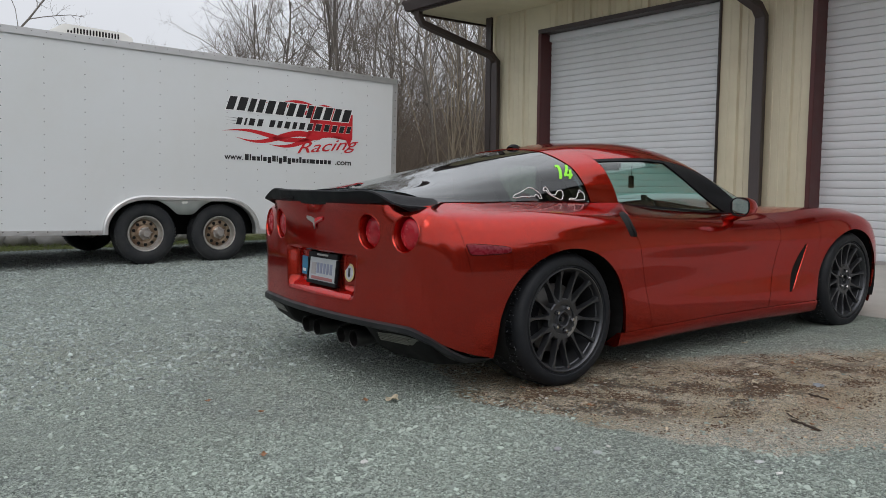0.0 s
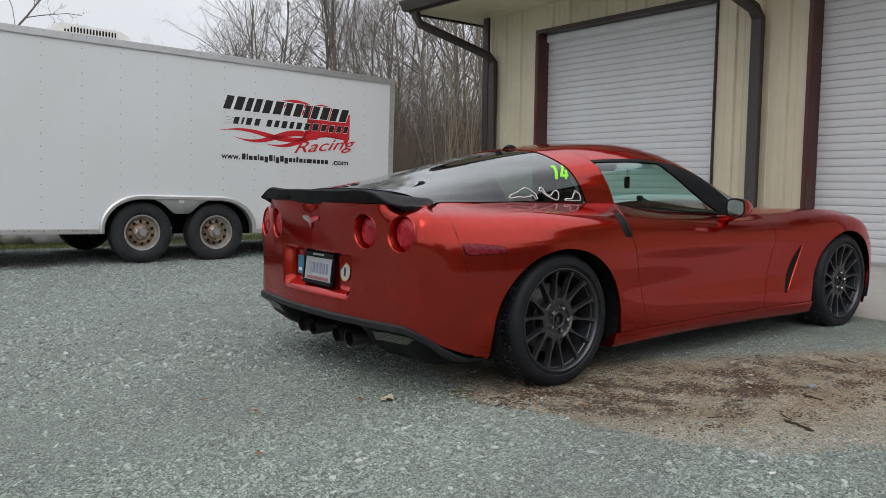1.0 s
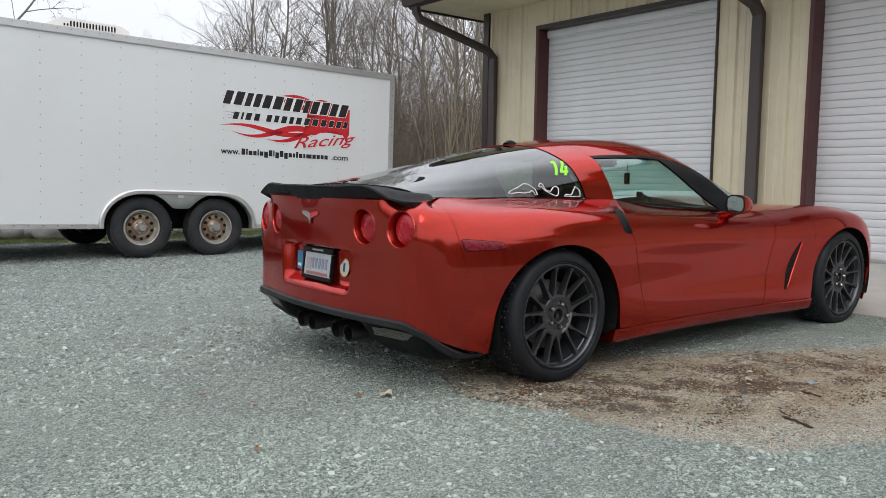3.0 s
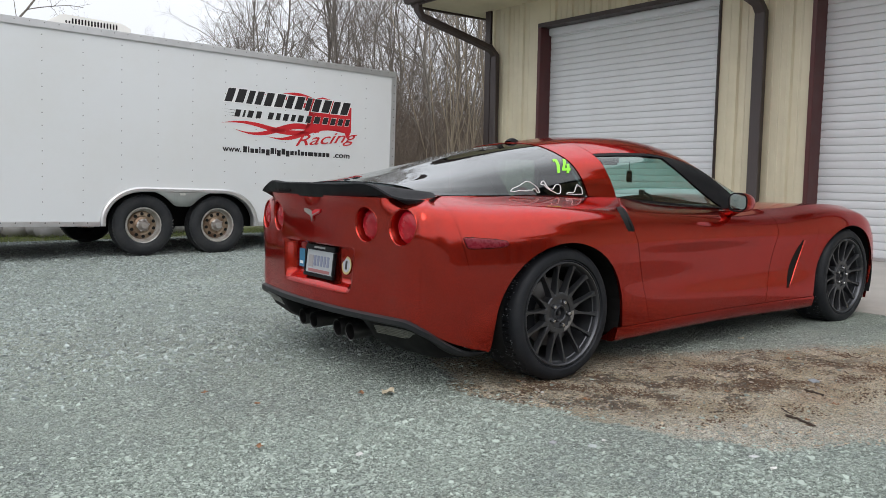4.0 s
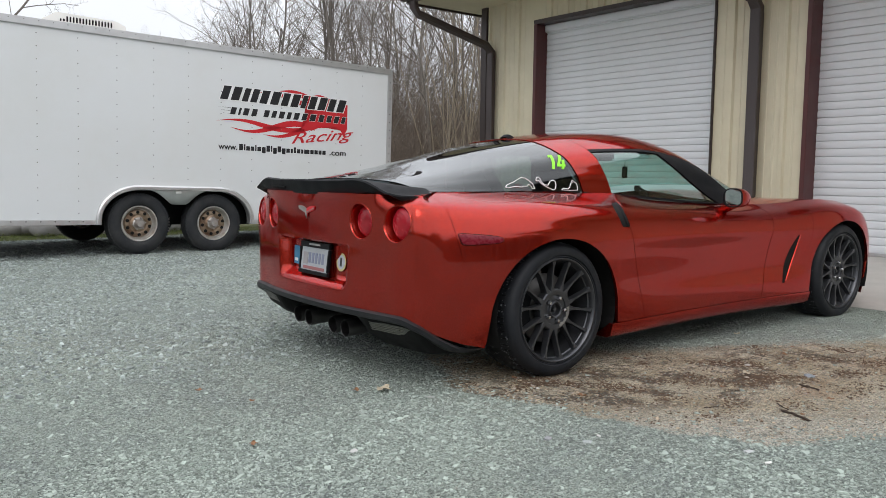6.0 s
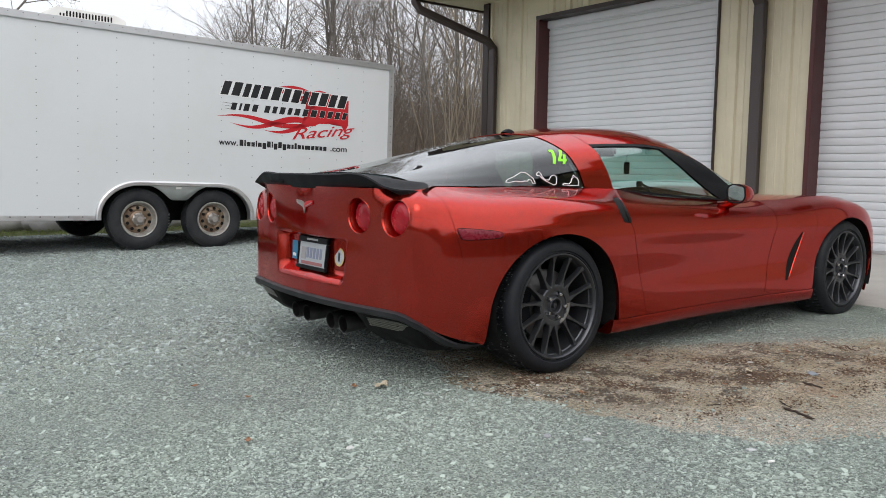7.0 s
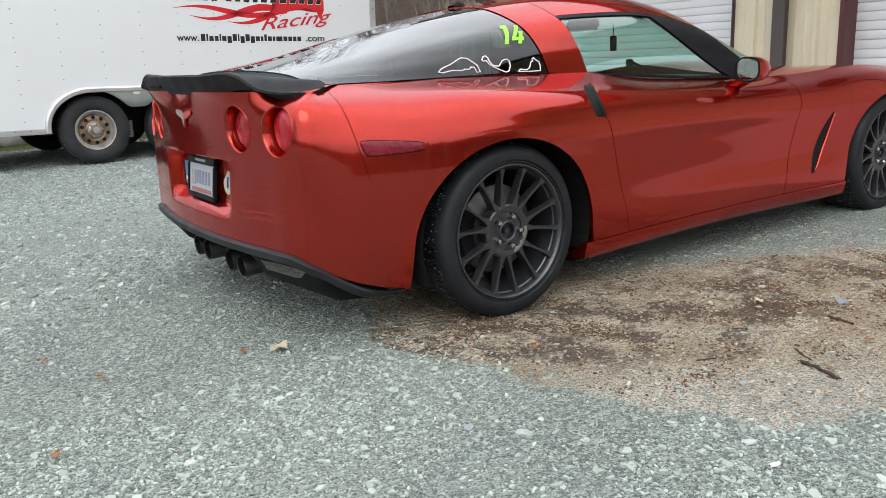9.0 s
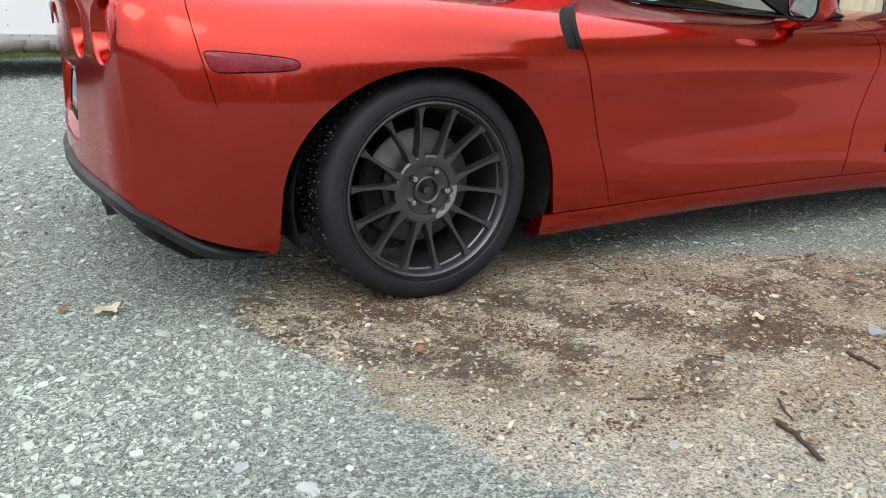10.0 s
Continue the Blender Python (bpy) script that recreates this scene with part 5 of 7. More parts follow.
def valance(parent):
    """Black lower tail: a lip that follows the painted edge, louvred vents and a tucked-in undertray."""
    us = list(np.linspace(0.0, u_at(-0.46), 60))
    full = [-u for u in us[:0:-1]] + us

    def pt(u, dz, out):
        a = abs(u)
        z = low_edge(a) + dz
        sec = section(a)
        p = skin(a, t_for(sec[1], max(z, 0.172)), 0, out, sec)
        p.z = z
        if u < 0:
            p.y = -p.y
        return p
    bm = bmesh.new()
    fade = lambda u: sstep(u_at(-0.45), u_at(-0.66), abs(u))
    sheet(bm, [[pt(u, 0.006, -0.012), pt(u, 0.004, 0.006), pt(u, -0.004, 0.016 * fade(u)), pt(u, -0.022 * fade(u) - 0.004, 0.018 * fade(u) - 0.002), pt(u, -0.028 * fade(u) - 0.005, 0.012 * fade(u) - 0.008), pt(u, -0.032 * fade(u) - 0.006, -0.02)] for u in full])
    bmesh.ops.recalc_face_normals(bm, faces=bm.faces)
    part("bumper_lip", bm, GREYTRIM, parent, "dusty dark grey lower bumper lip", smooth=35)
    def tray(u):
        """From the lip down and forwards: steep beside the pipes, cut high above them."""
        a = abs(u)
        k = fade(u)
        p0 = pt(u, -0.029 * k - 0.006, -0.014)
        mid = sstep(0.44, 0.36, abs(p0.y))
        z1 = max(lerp(lerp(0.178, 0.232, k), 0.300, mid), p0.z - lerp(0.13, 0.012, sstep(0.74, 0.86, a)))
        x1 = p0.x + lerp(0.035 * k + 0.01, 0.13, mid)
        z2 = lerp(0.170, 0.285, mid)
        sgn = math.copysign(1, p0.y)
        y1 = p0.y - sgn * 0.012 * (1 - mid)
        return [p0, Vector((x1, y1, z1)), Vector((lerp(x1, -0.5, 0.35), y1 * 0.985, z2)), Vector((-0.45, y1 * 0.97, lerp(0.165, 0.22, mid)))]
    bm = bmesh.new()
    sheet(bm, [tray(u) for u in full])
    bmesh.ops.recalc_face_normals(bm, faces=bm.faces)
    part("undertray", bm, BLACK, parent, smooth=35)
    # louvred reversing lamps
    for s in (-1, 1):
        v = new("reverse_lamp")
        v.parent = parent
        tagged(v, "louvred clear reversing lamp in the lower bumper")
        uu = np.linspace(0.49, 0.765, 15) * -s
        def face(u, f, o):
            q = tray(-u if s < 0 else u)
            p = q[0].lerp(q[1], f) + Vector((-o, 0, -o * 0.4))
            p.y = s * abs(p.y)
            return p
        bm = bmesh.new()
        sheet(bm, [[face(u, lerp(0.20, 0.12, sstep(0.49, 0.60, abs(u))), 0.003), face(u, lerp(lerp(0.70, 0.62, sstep(0.49, 0.56, abs(u))), 0.16, sstep(0.70, 0.768, abs(u))), 0.003)] for u in uu])
        part("lens", bm, mat("cloudy_lamp_lens", (0.075, 0.078, 0.066), 0.3, var=0.2, scale=40, coat=0.4), v, smooth=40)
        for j in range(5):
            bm = bmesh.new()
            f = 0.20 + 0.105 * j
            tube(bm, [face(u, f, 0.005) for u in uu if abs(u) < 0.755 - 0.09 * f], 0.0016, 5)
            part("louvre", bm, mat("pale_louvre", (0.14, 0.14, 0.115), 0.4), v)
    # four round tail pipes
    for y in (-0.245, -0.125, 0.125, 0.245):
        bm = bmesh.new()
        m = Matrix.Translation((-0.795, y, 0.226)) @ Matrix.Rotation(radians(-3), 4, "Y")
        lathe(bm, [(0.0385, 0.09), (0.0390, 0.0), (0.0415, -0.002), (0.0430, 0.002), (0.0430, 0.28)], 36, "x", False, m)
        bmesh.ops.recalc_face_normals(bm, faces=bm.faces)
        ep = part("tail_pipe", bm, EXH, parent, "sooty round tail pipe", smooth=40)
        bm = bmesh.new()
        lathe(bm, [(0.0388, 0.085), (0.0004, 0.09)], 24, "x", False, m)
        part("pipe_bore", bm, BLACK, ep)
    for y in (-0.2, 0.2):
        part("muffler", boxed((-0.56, y - 0.19, 0.17), (-0.40, y + 0.19, 0.28), 0.04), EXH, parent)


def decal_patch(name, parent, outline, at, material, label=""):
    """A thin decal whose outline is carried onto a surface."""
    bm = bmesh.new()
    bm.faces.new([bm.verts.new(at(a, b)) for a, b in outline])
    bmesh.ops.triangulate(bm, faces=bm.faces)
    return part(name, bm, material, parent, label)


def tail_details(car):
    # number plate with its dark frame; the characters are plain bars
    plate = new("number_plate")
    plate.parent = car
    tilt = Matrix.Translation((-0.822, 0, 0.543)) @ Matrix.Rotation(radians(7), 4, "Y") @ Matrix.Diagonal((1, 0.93, 0.93, 1))
    part("plate_sheet", boxed((-0.004, -0.150, -0.074), (0.004, 0.150, 0.074), 0.002, tilt), PLATE, plate, "pale number plate with blurred bars")
    for lo, hi in (((-0.010, -0.162, 0.058), (0.006, 0.162, 0.088)), ((-0.010, -0.162, -0.086), (0.006, 0.162, -0.066)), ((-0.010, -0.162, -0.065), (0.006, -0.146, 0.057)), ((-0.010, 0.146, -0.065), (0.006, 0.162, 0.057))):
        part("plate_frame", boxed(lo, hi, 0.003, tilt), TRIMBLK, plate)
    # right-hand side is -y; bars run across the plate
    for k in range(5):
        y0 = 0.062 - k * 0.036
        part("plate_bar", boxed((-0.0062, y0 - 0.022, -0.026), (-0.0040, y0, 0.030), 0, tilt), mat('plate_bar_blue', (0.20, 0.22, 0.30), 0.5), plate)
    part("plate_bar", boxed((-0.0062, -0.115, -0.060), (-0.0040, 0.115, -0.044), 0, tilt), mat('dull_plate_red', (0.32, 0.12, 0.12), 0.5), plate)
    part("plate_bar", boxed((-0.0062, 0.072, -0.035), (-0.0040, 0.12, 0.03), 0, tilt), mat("faded_plate_art", (0.32, 0.30, 0.30), 0.5), plate)
    part("frame_bar", boxed((-0.0115, -0.06, 0.070), (-0.0098, 0.06, 0.080), 0, tilt), mat('grey_frame_ink', (0.35, 0.35, 0.35), 0.5), plate)
    # stickers either side
    def patch(y0, y1, z0, z1, o):
        bm = bmesh.new()
        sheet(bm, [[Vector((p.x, -p.y, p.z)) for p in (tail(y, z, o) for y in np.linspace(y0, y1, 5))] for z in np.linspace(z0, z1, 5)])
        bmesh.ops.recalc_face_normals(bm, faces=bm.faces)
        return bm
    st = part("blue_sticker", patch(0.192, 0.262, 0.497, 0.592, 0.002), BLUE, car, "blue rectangular sticker")
    part("sticker_bar", patch(0.210, 0.252, 0.512, 0.528, 0.0028), WHITEINK, st)
    bm = bmesh.new()
    lathe(bm, [(0.044, 0), (0.0435, -0.0015), (0.034, -0.0015)], 30, "x", False, Matrix.Translation((tail(0.232, 0.545).x - 0.0012, -0.232, 0.545)) @ Matrix.Rotation(radians(6), 4, "Y"))
    rs = part("round_sticker", bm, GOLD, car, "round gold-rimmed sticker")
    bm = bmesh.new()
    lathe(bm, [(0.034, -0.0015), (0.0004, -0.0017)], 30, "x", False, Matrix.Translation((tail(0.232, 0.545).x - 0.0012, -0.232, 0.545)) @ Matrix.Rotation(radians(6), 4, "Y"))
    rc = part("sticker_face", bm, mat("pale_blue_print", (0.46, 0.48, 0.54), 0.5, var=0.3, scale=90), rs)
    part("sticker_bar", boxed((-0.0024, -0.008, -0.02), (-0.0018, 0.010, 0.022), 0, Matrix.Translation((tail(0.232, 0.545).x - 0.0012, -0.232, 0.545)) @ Matrix.Rotation(radians(6), 4, "Y")), INK, rc)
    # badge: two plain wings in a V
    badge = new("badge")
    badge.parent = car
    tagged(badge, "small V-shaped metal badge with red wing")
    for s, material in ((1, mat('dull_badge_metal', (0.30, 0.30, 0.28), 0.4, metal=0.6)), (-1, REDINK)):
        bm = bmesh.new()
        poly = [(0.0, -0.040), (s * 0.012, -0.012), (s * 0.078, 0.006), (s * 0.084, 0.024), (s * 0.040, 0.022), (s * 0.010, 0.014), (0.0, 0.006)]
        m = Matrix(((0, 0, -1, tail(0, 0.785).x - 0.001), (1, 0, 0, 0), (0, 1, 0, 0.785), (0, 0, 0, 1)))
        prism(bm, poly, 0.004, m)
        bmesh.ops.recalc_face_normals(bm, faces=bm.faces)
        part("badge_wing", bm, material, badge)
    bm = bmesh.new()
    for s in (1, -1):
        tube(bm, [(tail(0, 0.785).x - 0.005, 0, 0.745), (tail(0, 0.785).x - 0.006, s * 0.010, 0.778), (tail(0, 0.785).x - 0.006, s * 0.080, 0.800)], 0.0024, 6)
    part("badge_rim", bm, mat("dull_badge_metal", (0.30, 0.30, 0.28), 0.4, metal=0.6), badge, smooth=40)
    # sunk script under the lamps: plain dashes
    for k in range(8):
        bm = bmesh.new()
        y0 = 0.43 + k * 0.042
        for z in (0.452, 0.474):
            tube(bm, [tail(y0, z + 0.001 * k, 0.0004), tail(y0 + 0.030, z + 0.001 * k, 0.0004)], 0.0016, 5)
        part("script_dash", bm, PAINT, car)


def side_details(car):
    for s in (-1, 1):
        def at(x, z, o=0.0):
            p = flank(x, z, o)
            return Vector((p.x, -s * p.y if s > 0 else p.y, p.z))
        # side marker
        mk = new("side_marker")
        mk.parent = car
        out = []
        n = 40
        x0, x1, zc = -0.580, -0.372, 0.688
        for k in range(n):
            a = 2 * math.pi * k / n
            c, q = math.cos(a), math.sin(a)
            u = 0.5 + 0.5 * math.copysign(abs(c) ** (0.45 if c > 0 else 0.28), c)
            hgt = lerp(0.0245, 0.013, u ** 1.3)
            v = math.copysign(abs(q) ** (0.6 if c > 0 else 0.30), q)
            out.append((lerp(x0, x1, u) - 0.010 * v * (1 - u), zc - 0.008 * u + hgt * v))
        bm = bmesh.new()
        cx, cz = (x0 + x1) / 2, zc - 0.006
        rings = []
        for f, o in ((1.0, -0.001), (1.0, 0.004), (0.93, 0.006), (0.45, 0.0075)):
            rings.append([bm.verts.new(at(cx + (a - cx) * f, cz + (b - cz) * f, o)) for a, b in out])
        for a, b in zip(rings, rings[1:]):
            for k in range(n):
                bm.faces.new((a[k], a[(k + 1) % n], b[(k + 1) % n], b[k]))
        bm.faces.new(rings[-1])
        bmesh.ops.recalc_face_normals(bm, faces=bm.faces)
        part("lens", bm, LENS2, mk, "dark red side marker lens", smooth=30)
        bm = bmesh.new()
        pts = [at(cx + (a - cx) * 1.025, cz + (b - cz) * 1.09, 0.0) for a, b in out]
        tube(bm, pts + [pts[0]], 0.0014, 5, False)
        part("gasket", bm, BLACK, mk)
        # touch-pad handle at the door's rear edge
        h = new("door_handle")
        h.parent = car
        def strip(x_of, z0, z1, o, nz=14, nx=6, drop=0.003):
            bm = bmesh.new()
            rows = []
            for k in range(nz):
                u = k / (nz - 1)
                z = lerp(z0, z1, u)
                a, b = x_of(u)
                edge = sstep(0, 0.12, u) * sstep(1, 0.88, u)
                rows.append([at(lerp(a, b, f), z, -drop + (o + drop) * edge * (sstep(0, 0.18, f) * sstep(1, 0.82, f))) for f in np.linspace(0, 1, nx)])
            sheet(bm, rows)
            bmesh.ops.recalc_face_normals(bm, faces=bm.faces)
            return bm
        def slant(x0, x1, z0=0.703, z1=0.838):
            y0 = flank(0.46, z0).y

            def f(u):
                z = lerp(z0, z1, u)
                dx = 1.104 * (flank(0.46, z).y - y0) - 0.684 * (z - z0)
                return x0 + dx, x1 + dx
            return f
        part("handle_pocket", strip(slant(0.418, 0.470), 0.703, 0.838, 0.004), BLACK, h, "black recessed door handle", smooth=40)
        part("handle_grip", strip(slant(0.452, 0.478), 0.703, 0.838, 0.011), BLACK, h, smooth=40)
        # gill behind the front wheel
        g = new("fender_vent")
        g.parent = car
        bm = bmesh.new()
        rows = []
        for k in range(15):
            u = k / 14
            z = lerp(0.300, 0.592, u)
            xf = lerp(1.985, 2.128, u ** 0.9) + 0.012 * math.sin(u * math.pi)
            wd = 0.012 + 0.052 * math.sin(min(1, u * 1.05) * math.pi) ** 0.8 * lerp(0.8, 1.1, u)
            rows.append([at(xf - wd, z, 0.001), at(xf - wd * 0.5, z, 0.0015), at(xf, z, 0.002)])
        sheet(bm, rows)
        bmesh.ops.recalc_face_normals(bm, faces=bm.faces)
        part("vent_mouth", bm, BLACK, g, "black side gill", smooth=40)
        bm = bmesh.new()
        pts = []
        for k in range(15):
            u = k / 14
            pts.append(at(lerp(1.985, 2.128, u ** 0.9) + 0.012 * math.sin(u * math.pi) + 0.004, lerp(0.300, 0.592, u), 0.004))
        tube(bm, pts, [0.004 + 0.006 * math.sin(math.pi * k / 14) for k in range(15)], 8)
        part("vent_lip", bm, PAINT, g, smooth=60)
        # door mirror on its stalk
        mi = new("door_mirror")
        mi.parent = car
        bm = bmesh.new()
        rows = []
        cx, cy, cz = 1.400, s * 0.925, 0.842
        for k in range(11):
            u = k / 10
            r = 0.78 * [0.062, 0.066, 0.067, 0.066, 0.064, 0.060, 0.054, 0.046, 0.036, 0.022, 0.002][k]
            xx = cx - 0.050 + 0.17 * u
            rows.append([(xx + 0.02 * math.cos(a), cy + s * 0.98 * r * math.copysign(abs(math.cos(a)) ** 0.75, math.cos(a)) - s * 0.02 * u, cz - 0.008 * u + 1.06 * r * math.copysign(abs(math.sin(a)) ** 0.75, math.sin(a))) for a in np.linspace(0, 2 * math.pi, 29)])
        sheet(bm, rows)
        bmesh.ops.remove_doubles(bm, verts=bm.verts, dist=0.0004)
        bmesh.ops.recalc_face_normals(bm, faces=bm.faces)
        part("mirror_shell", bm, PAINT, mi, smooth=50)
        bm = bmesh.new()
        ring = [bm.verts.new((cx - 0.050 + 0.018 * math.cos(a) - 0.010 * math.sin(a), cy + s * 0.042 * math.copysign(abs(math.cos(a)) ** 0.7, math.cos(a)), cz + 0.047 * math.copysign(abs(math.sin(a)) ** 0.7, math.sin(a)))) for a in np.linspace(0, 2 * math.pi, 28, endpoint=False)]
        bm.faces.new(ring)
        part("mirror_glass", bm, MIRRORM, mi)
        bm = bmesh.new()
        rr = [(cx - 0.056 + 0.02 * math.cos(a), cy + s * 0.046 * math.copysign(abs(math.cos(a)) ** 0.7, math.cos(a)), cz + 0.051 * math.copysign(abs(math.sin(a)) ** 0.7, math.sin(a))) for a in np.linspace(0, 2 * math.pi, 29)]
        tube(bm, rr, 0.0045, 6, False)
        part("mirror_bezel", bm, TRIMBLK, mi, smooth=40)
        bm = bmesh.new()
        tube(bm, [(cx + 0.05, s * 0.76, 0.765), (cx + 0.045, s * 0.83, 0.785), (cx + 0.03, s * 0.90, 0.808)], [0.034, 0.027, 0.022], 12)
        part("mirror_stalk", bm, PAINT, mi, smooth=50)


def cabin(car):
    """What shows through the glass: tub, seats, dash, wheel and the hanging mirror."""
    part("cabin_tub", boxed((-0.55, -0.575, 0.40), (1.75, 0.575, 0.42)), CABIN, car)
    part("cargo_floor", boxed((-0.60, -0.57, 0.78), (0.42, 0.57, 0.80)), CABIN, car)
    for s in (-1, 1):
        part("door_card", boxed((0.3, s * 0.60 - 0.015, 0.42), (1.72, s * 0.60 + 0.015, 0.80), 0.01), CABIN, car)
    bm = bmesh.new()
    rows = []
    for y in np.linspace(-0.60, 0.60, 15):
        hump = 0.02 * math.exp(-((y - 0.33) / 0.16) ** 2)
        rows.append([(1.28, y, 0.60), (1.27, y, 0.76 + hump), (1.33, y, 0.805 + hump), (1.55, y, 0.815), (1.84, y, 0.80), (1.9, y, 0.7)])
    sheet(bm, rows)
    part("dashboard", bm, CABIN, car, smooth=40)
    for y in (-0.32, 0.32):
        seat = new("bucket_seat")
        seat.parent = car
        bm = bmesh.new()
        rows = []
        for k in range(9):
            u = k / 8
            z = lerp(0.50, 0.985, u)
            x = lerp(0.70, 0.50, u)
            w = [0.24, 0.25, 0.25, 0.245, 0.235, 0.20, 0.14, 0.12, 0.09][k]
            rows.append([(x - 0.05, y - w, z), (x + 0.05, y - w * 0.96, z), (x + 0.02, y - w * 0.5, z), (x + 0.02, y + w * 0.5, z), (x + 0.05, y + w * 0.96, z), (x - 0.05, y + w, z), (x - 0.07, y, z), (x - 0.05, y - w, z)])
        sheet(bm, rows)
        bmesh.ops.recalc_face_normals(bm, faces=bm.faces)
        part("seat_back", bm, SEATM, seat, smooth=50)
        part("seat_cushion", boxed((0.68, y - 0.25, 0.43), (1.18, y + 0.25, 0.56), 0.05), SEATM, seat, smooth=50)
    bm = bmesh.new()
    ring = [(1.12 + 0.07 * math.sin(a), 0.33 + 0.17 * math.cos(a), 0.80 + 0.16 * math.sin(a)) for a in np.linspace(0, 2 * math.pi, 37)]
    tube(bm, ring, 0.015, 8, False)
    for a in (0.1, math.pi - 0.1, -math.pi / 2):
        tube(bm, [(1.13, 0.33, 0.79), (1.12 + 0.07 * math.sin(a), 0.33 + 0.16 * math.cos(a), 0.80 + 0.15 * math.sin(a))], 0.014, 6)
    part("steering_wheel", bm, CABIN, car, smooth=50)
    rm = new("interior_mirror")
    rm.parent = car
    part("mirror_body", boxed((1.245, -0.12, 1.055), (1.275, 0.12, 1.115), 0.018), CABIN, rm, smooth=40)
    bm = bmesh.new()
    tube(bm, [(1.27, 0, 1.10), (1.33, 0, 1.15), (1.36, 0, 1.16)], 0.010, 8)
    part("mirror_arm", bm, CABIN, rm)
    bm = bmesh.new()
    tube(bm, [(1.33, -0.15, 1.08), (1.33, -0.15, 1.02)], 0.002, 5)
    box(bm, (1.327, -0.172, 0.945), (1.333, -0.128, 1.02), 0.002)
    part("hanging_tag", bm, TRIMBLK, rm, "dark tag hanging from the mirror")
    bm = bmesh.new()
    tube(bm, [(1.50, -0.22, 0.80), (1.46, -0.22, 0.86), (1.40, -0.21, 0.885)], 0.008, 7)
    box(bm, (1.380, -0.235, 0.865), (1.392, -0.185, 0.90), 0.005)
    part("phone_mount", bm, TRIMBLK, car, "black phone mount on the dash")


def quarter_decals(car):
    """The lime number and three white circuit outlines on the rear quarter glass."""
    def at(x, v, o=0.0025):
        return house(x, v, o)

    def v_of(x, z):
        lo, hi = 0.0, 0.9
        for _ in range(24):
            mid = (lo + hi) / 2
            if house(x, mid).z < z:
                lo = mid
            else:
                hi = mid
        return lo

    def on(x, z, o=0.0025):
        return at(x, v_of(x, z), o)
    num = new("race_number")
    num.parent = car
    tagged(num, "lime green number 14 on the glass")
    # each stroke is a quad in a slanted box, x from 0 to 1 and z from 0 to 1
    ONE = [((0.08, 0.0), (0.28, 0.0), (0.28, 1.0), (0.08, 1.0)), ((-0.02, 0.80), (0.09, 0.84), (0.09, 1.0), (-0.02, 0.92))]
    FOUR = [((0.42, 0.34), (0.60, 0.34), (0.82, 1.0), (0.64, 1.0)), ((0.42, 0.18), (1.0, 0.18), (1.0, 0.36), (0.42, 0.36)), ((0.74, 0.0), (0.93, 0.0), (0.93, 0.66), (0.74, 0.66))]
    bx, bz, bw, bh = 0.280, 0.996, 0.100, 0.074
    for strokes in (ONE, FOUR):
        bm = bmesh.new()
        for i, q in enumerate(strokes):
            rows = []
            for a in np.linspace(0, 1, 9):
                row = []
                for b in np.linspace(0, 1, 5):
                    px = lerp(lerp(q[0][0], q[1][0], b), lerp(q[3][0], q[2][0], b), a)
                    pz = lerp(lerp(q[0][1], q[1][1], b), lerp(q[3][1], q[2][1], b), a)
                    row.append(on(bx + bw * px + 0.55 * bh * (pz - 0.5), bz + bh * pz, 0.0014 + 0.0005 * i))
                rows.append(row)
            sheet(bm, rows)
        part("digit", bm, LIME, num)

    def loop(pts, r=0.0026):
        bm = bmesh.new()
        w = [on(x, z, 0.002) for x, z in pts]
        tube(bm, w + [w[0]], r, 5, False)
        part("circuit_outline", bm, WHITEINK, car, "white circuit outline decal")
    loop([(-0.085, 0.904), (-0.068, 0.916), (-0.020, 0.930), (0.008, 0.941), (0.035, 0.951), (0.062, 0.948), (0.083, 0.934), (0.101, 0.920), (0.108, 0.896), (0.092, 0.895), (0.085, 0.913), (0.069, 0.916), (0.058, 0.907), (0.038, 0.909), (0.025, 0.904), (-0.022, 0.907), (-0.068, 0.900)])
    loop([(0.128, 0.938), (0.140, 0.951), (0.153, 0.954), (0.160, 0.946), (0.166, 0.928), (0.180, 0.915), (0.206, 0.913), (0.228, 0.934), (0.250, 0.938), (0.262, 0.930), (0.262, 0.912), (0.252, 0.893), (0.236, 0.888), (0.205, 0.900), (0.178, 0.911), (0.160, 0.922), (0.148, 0.938), (0.138, 0.934)])
    loop([(0.298, 0.888), (0.310, 0.896), (0.346, 0.893), (0.362, 0.902), (0.372, 0.922), (0.384, 0.925), (0.380, 0.934), (0.390, 0.938), (0.398, 0.930), (0.414, 0.922), (0.418, 0.905), (0.414, 0.886), (0.360, 0.885)])


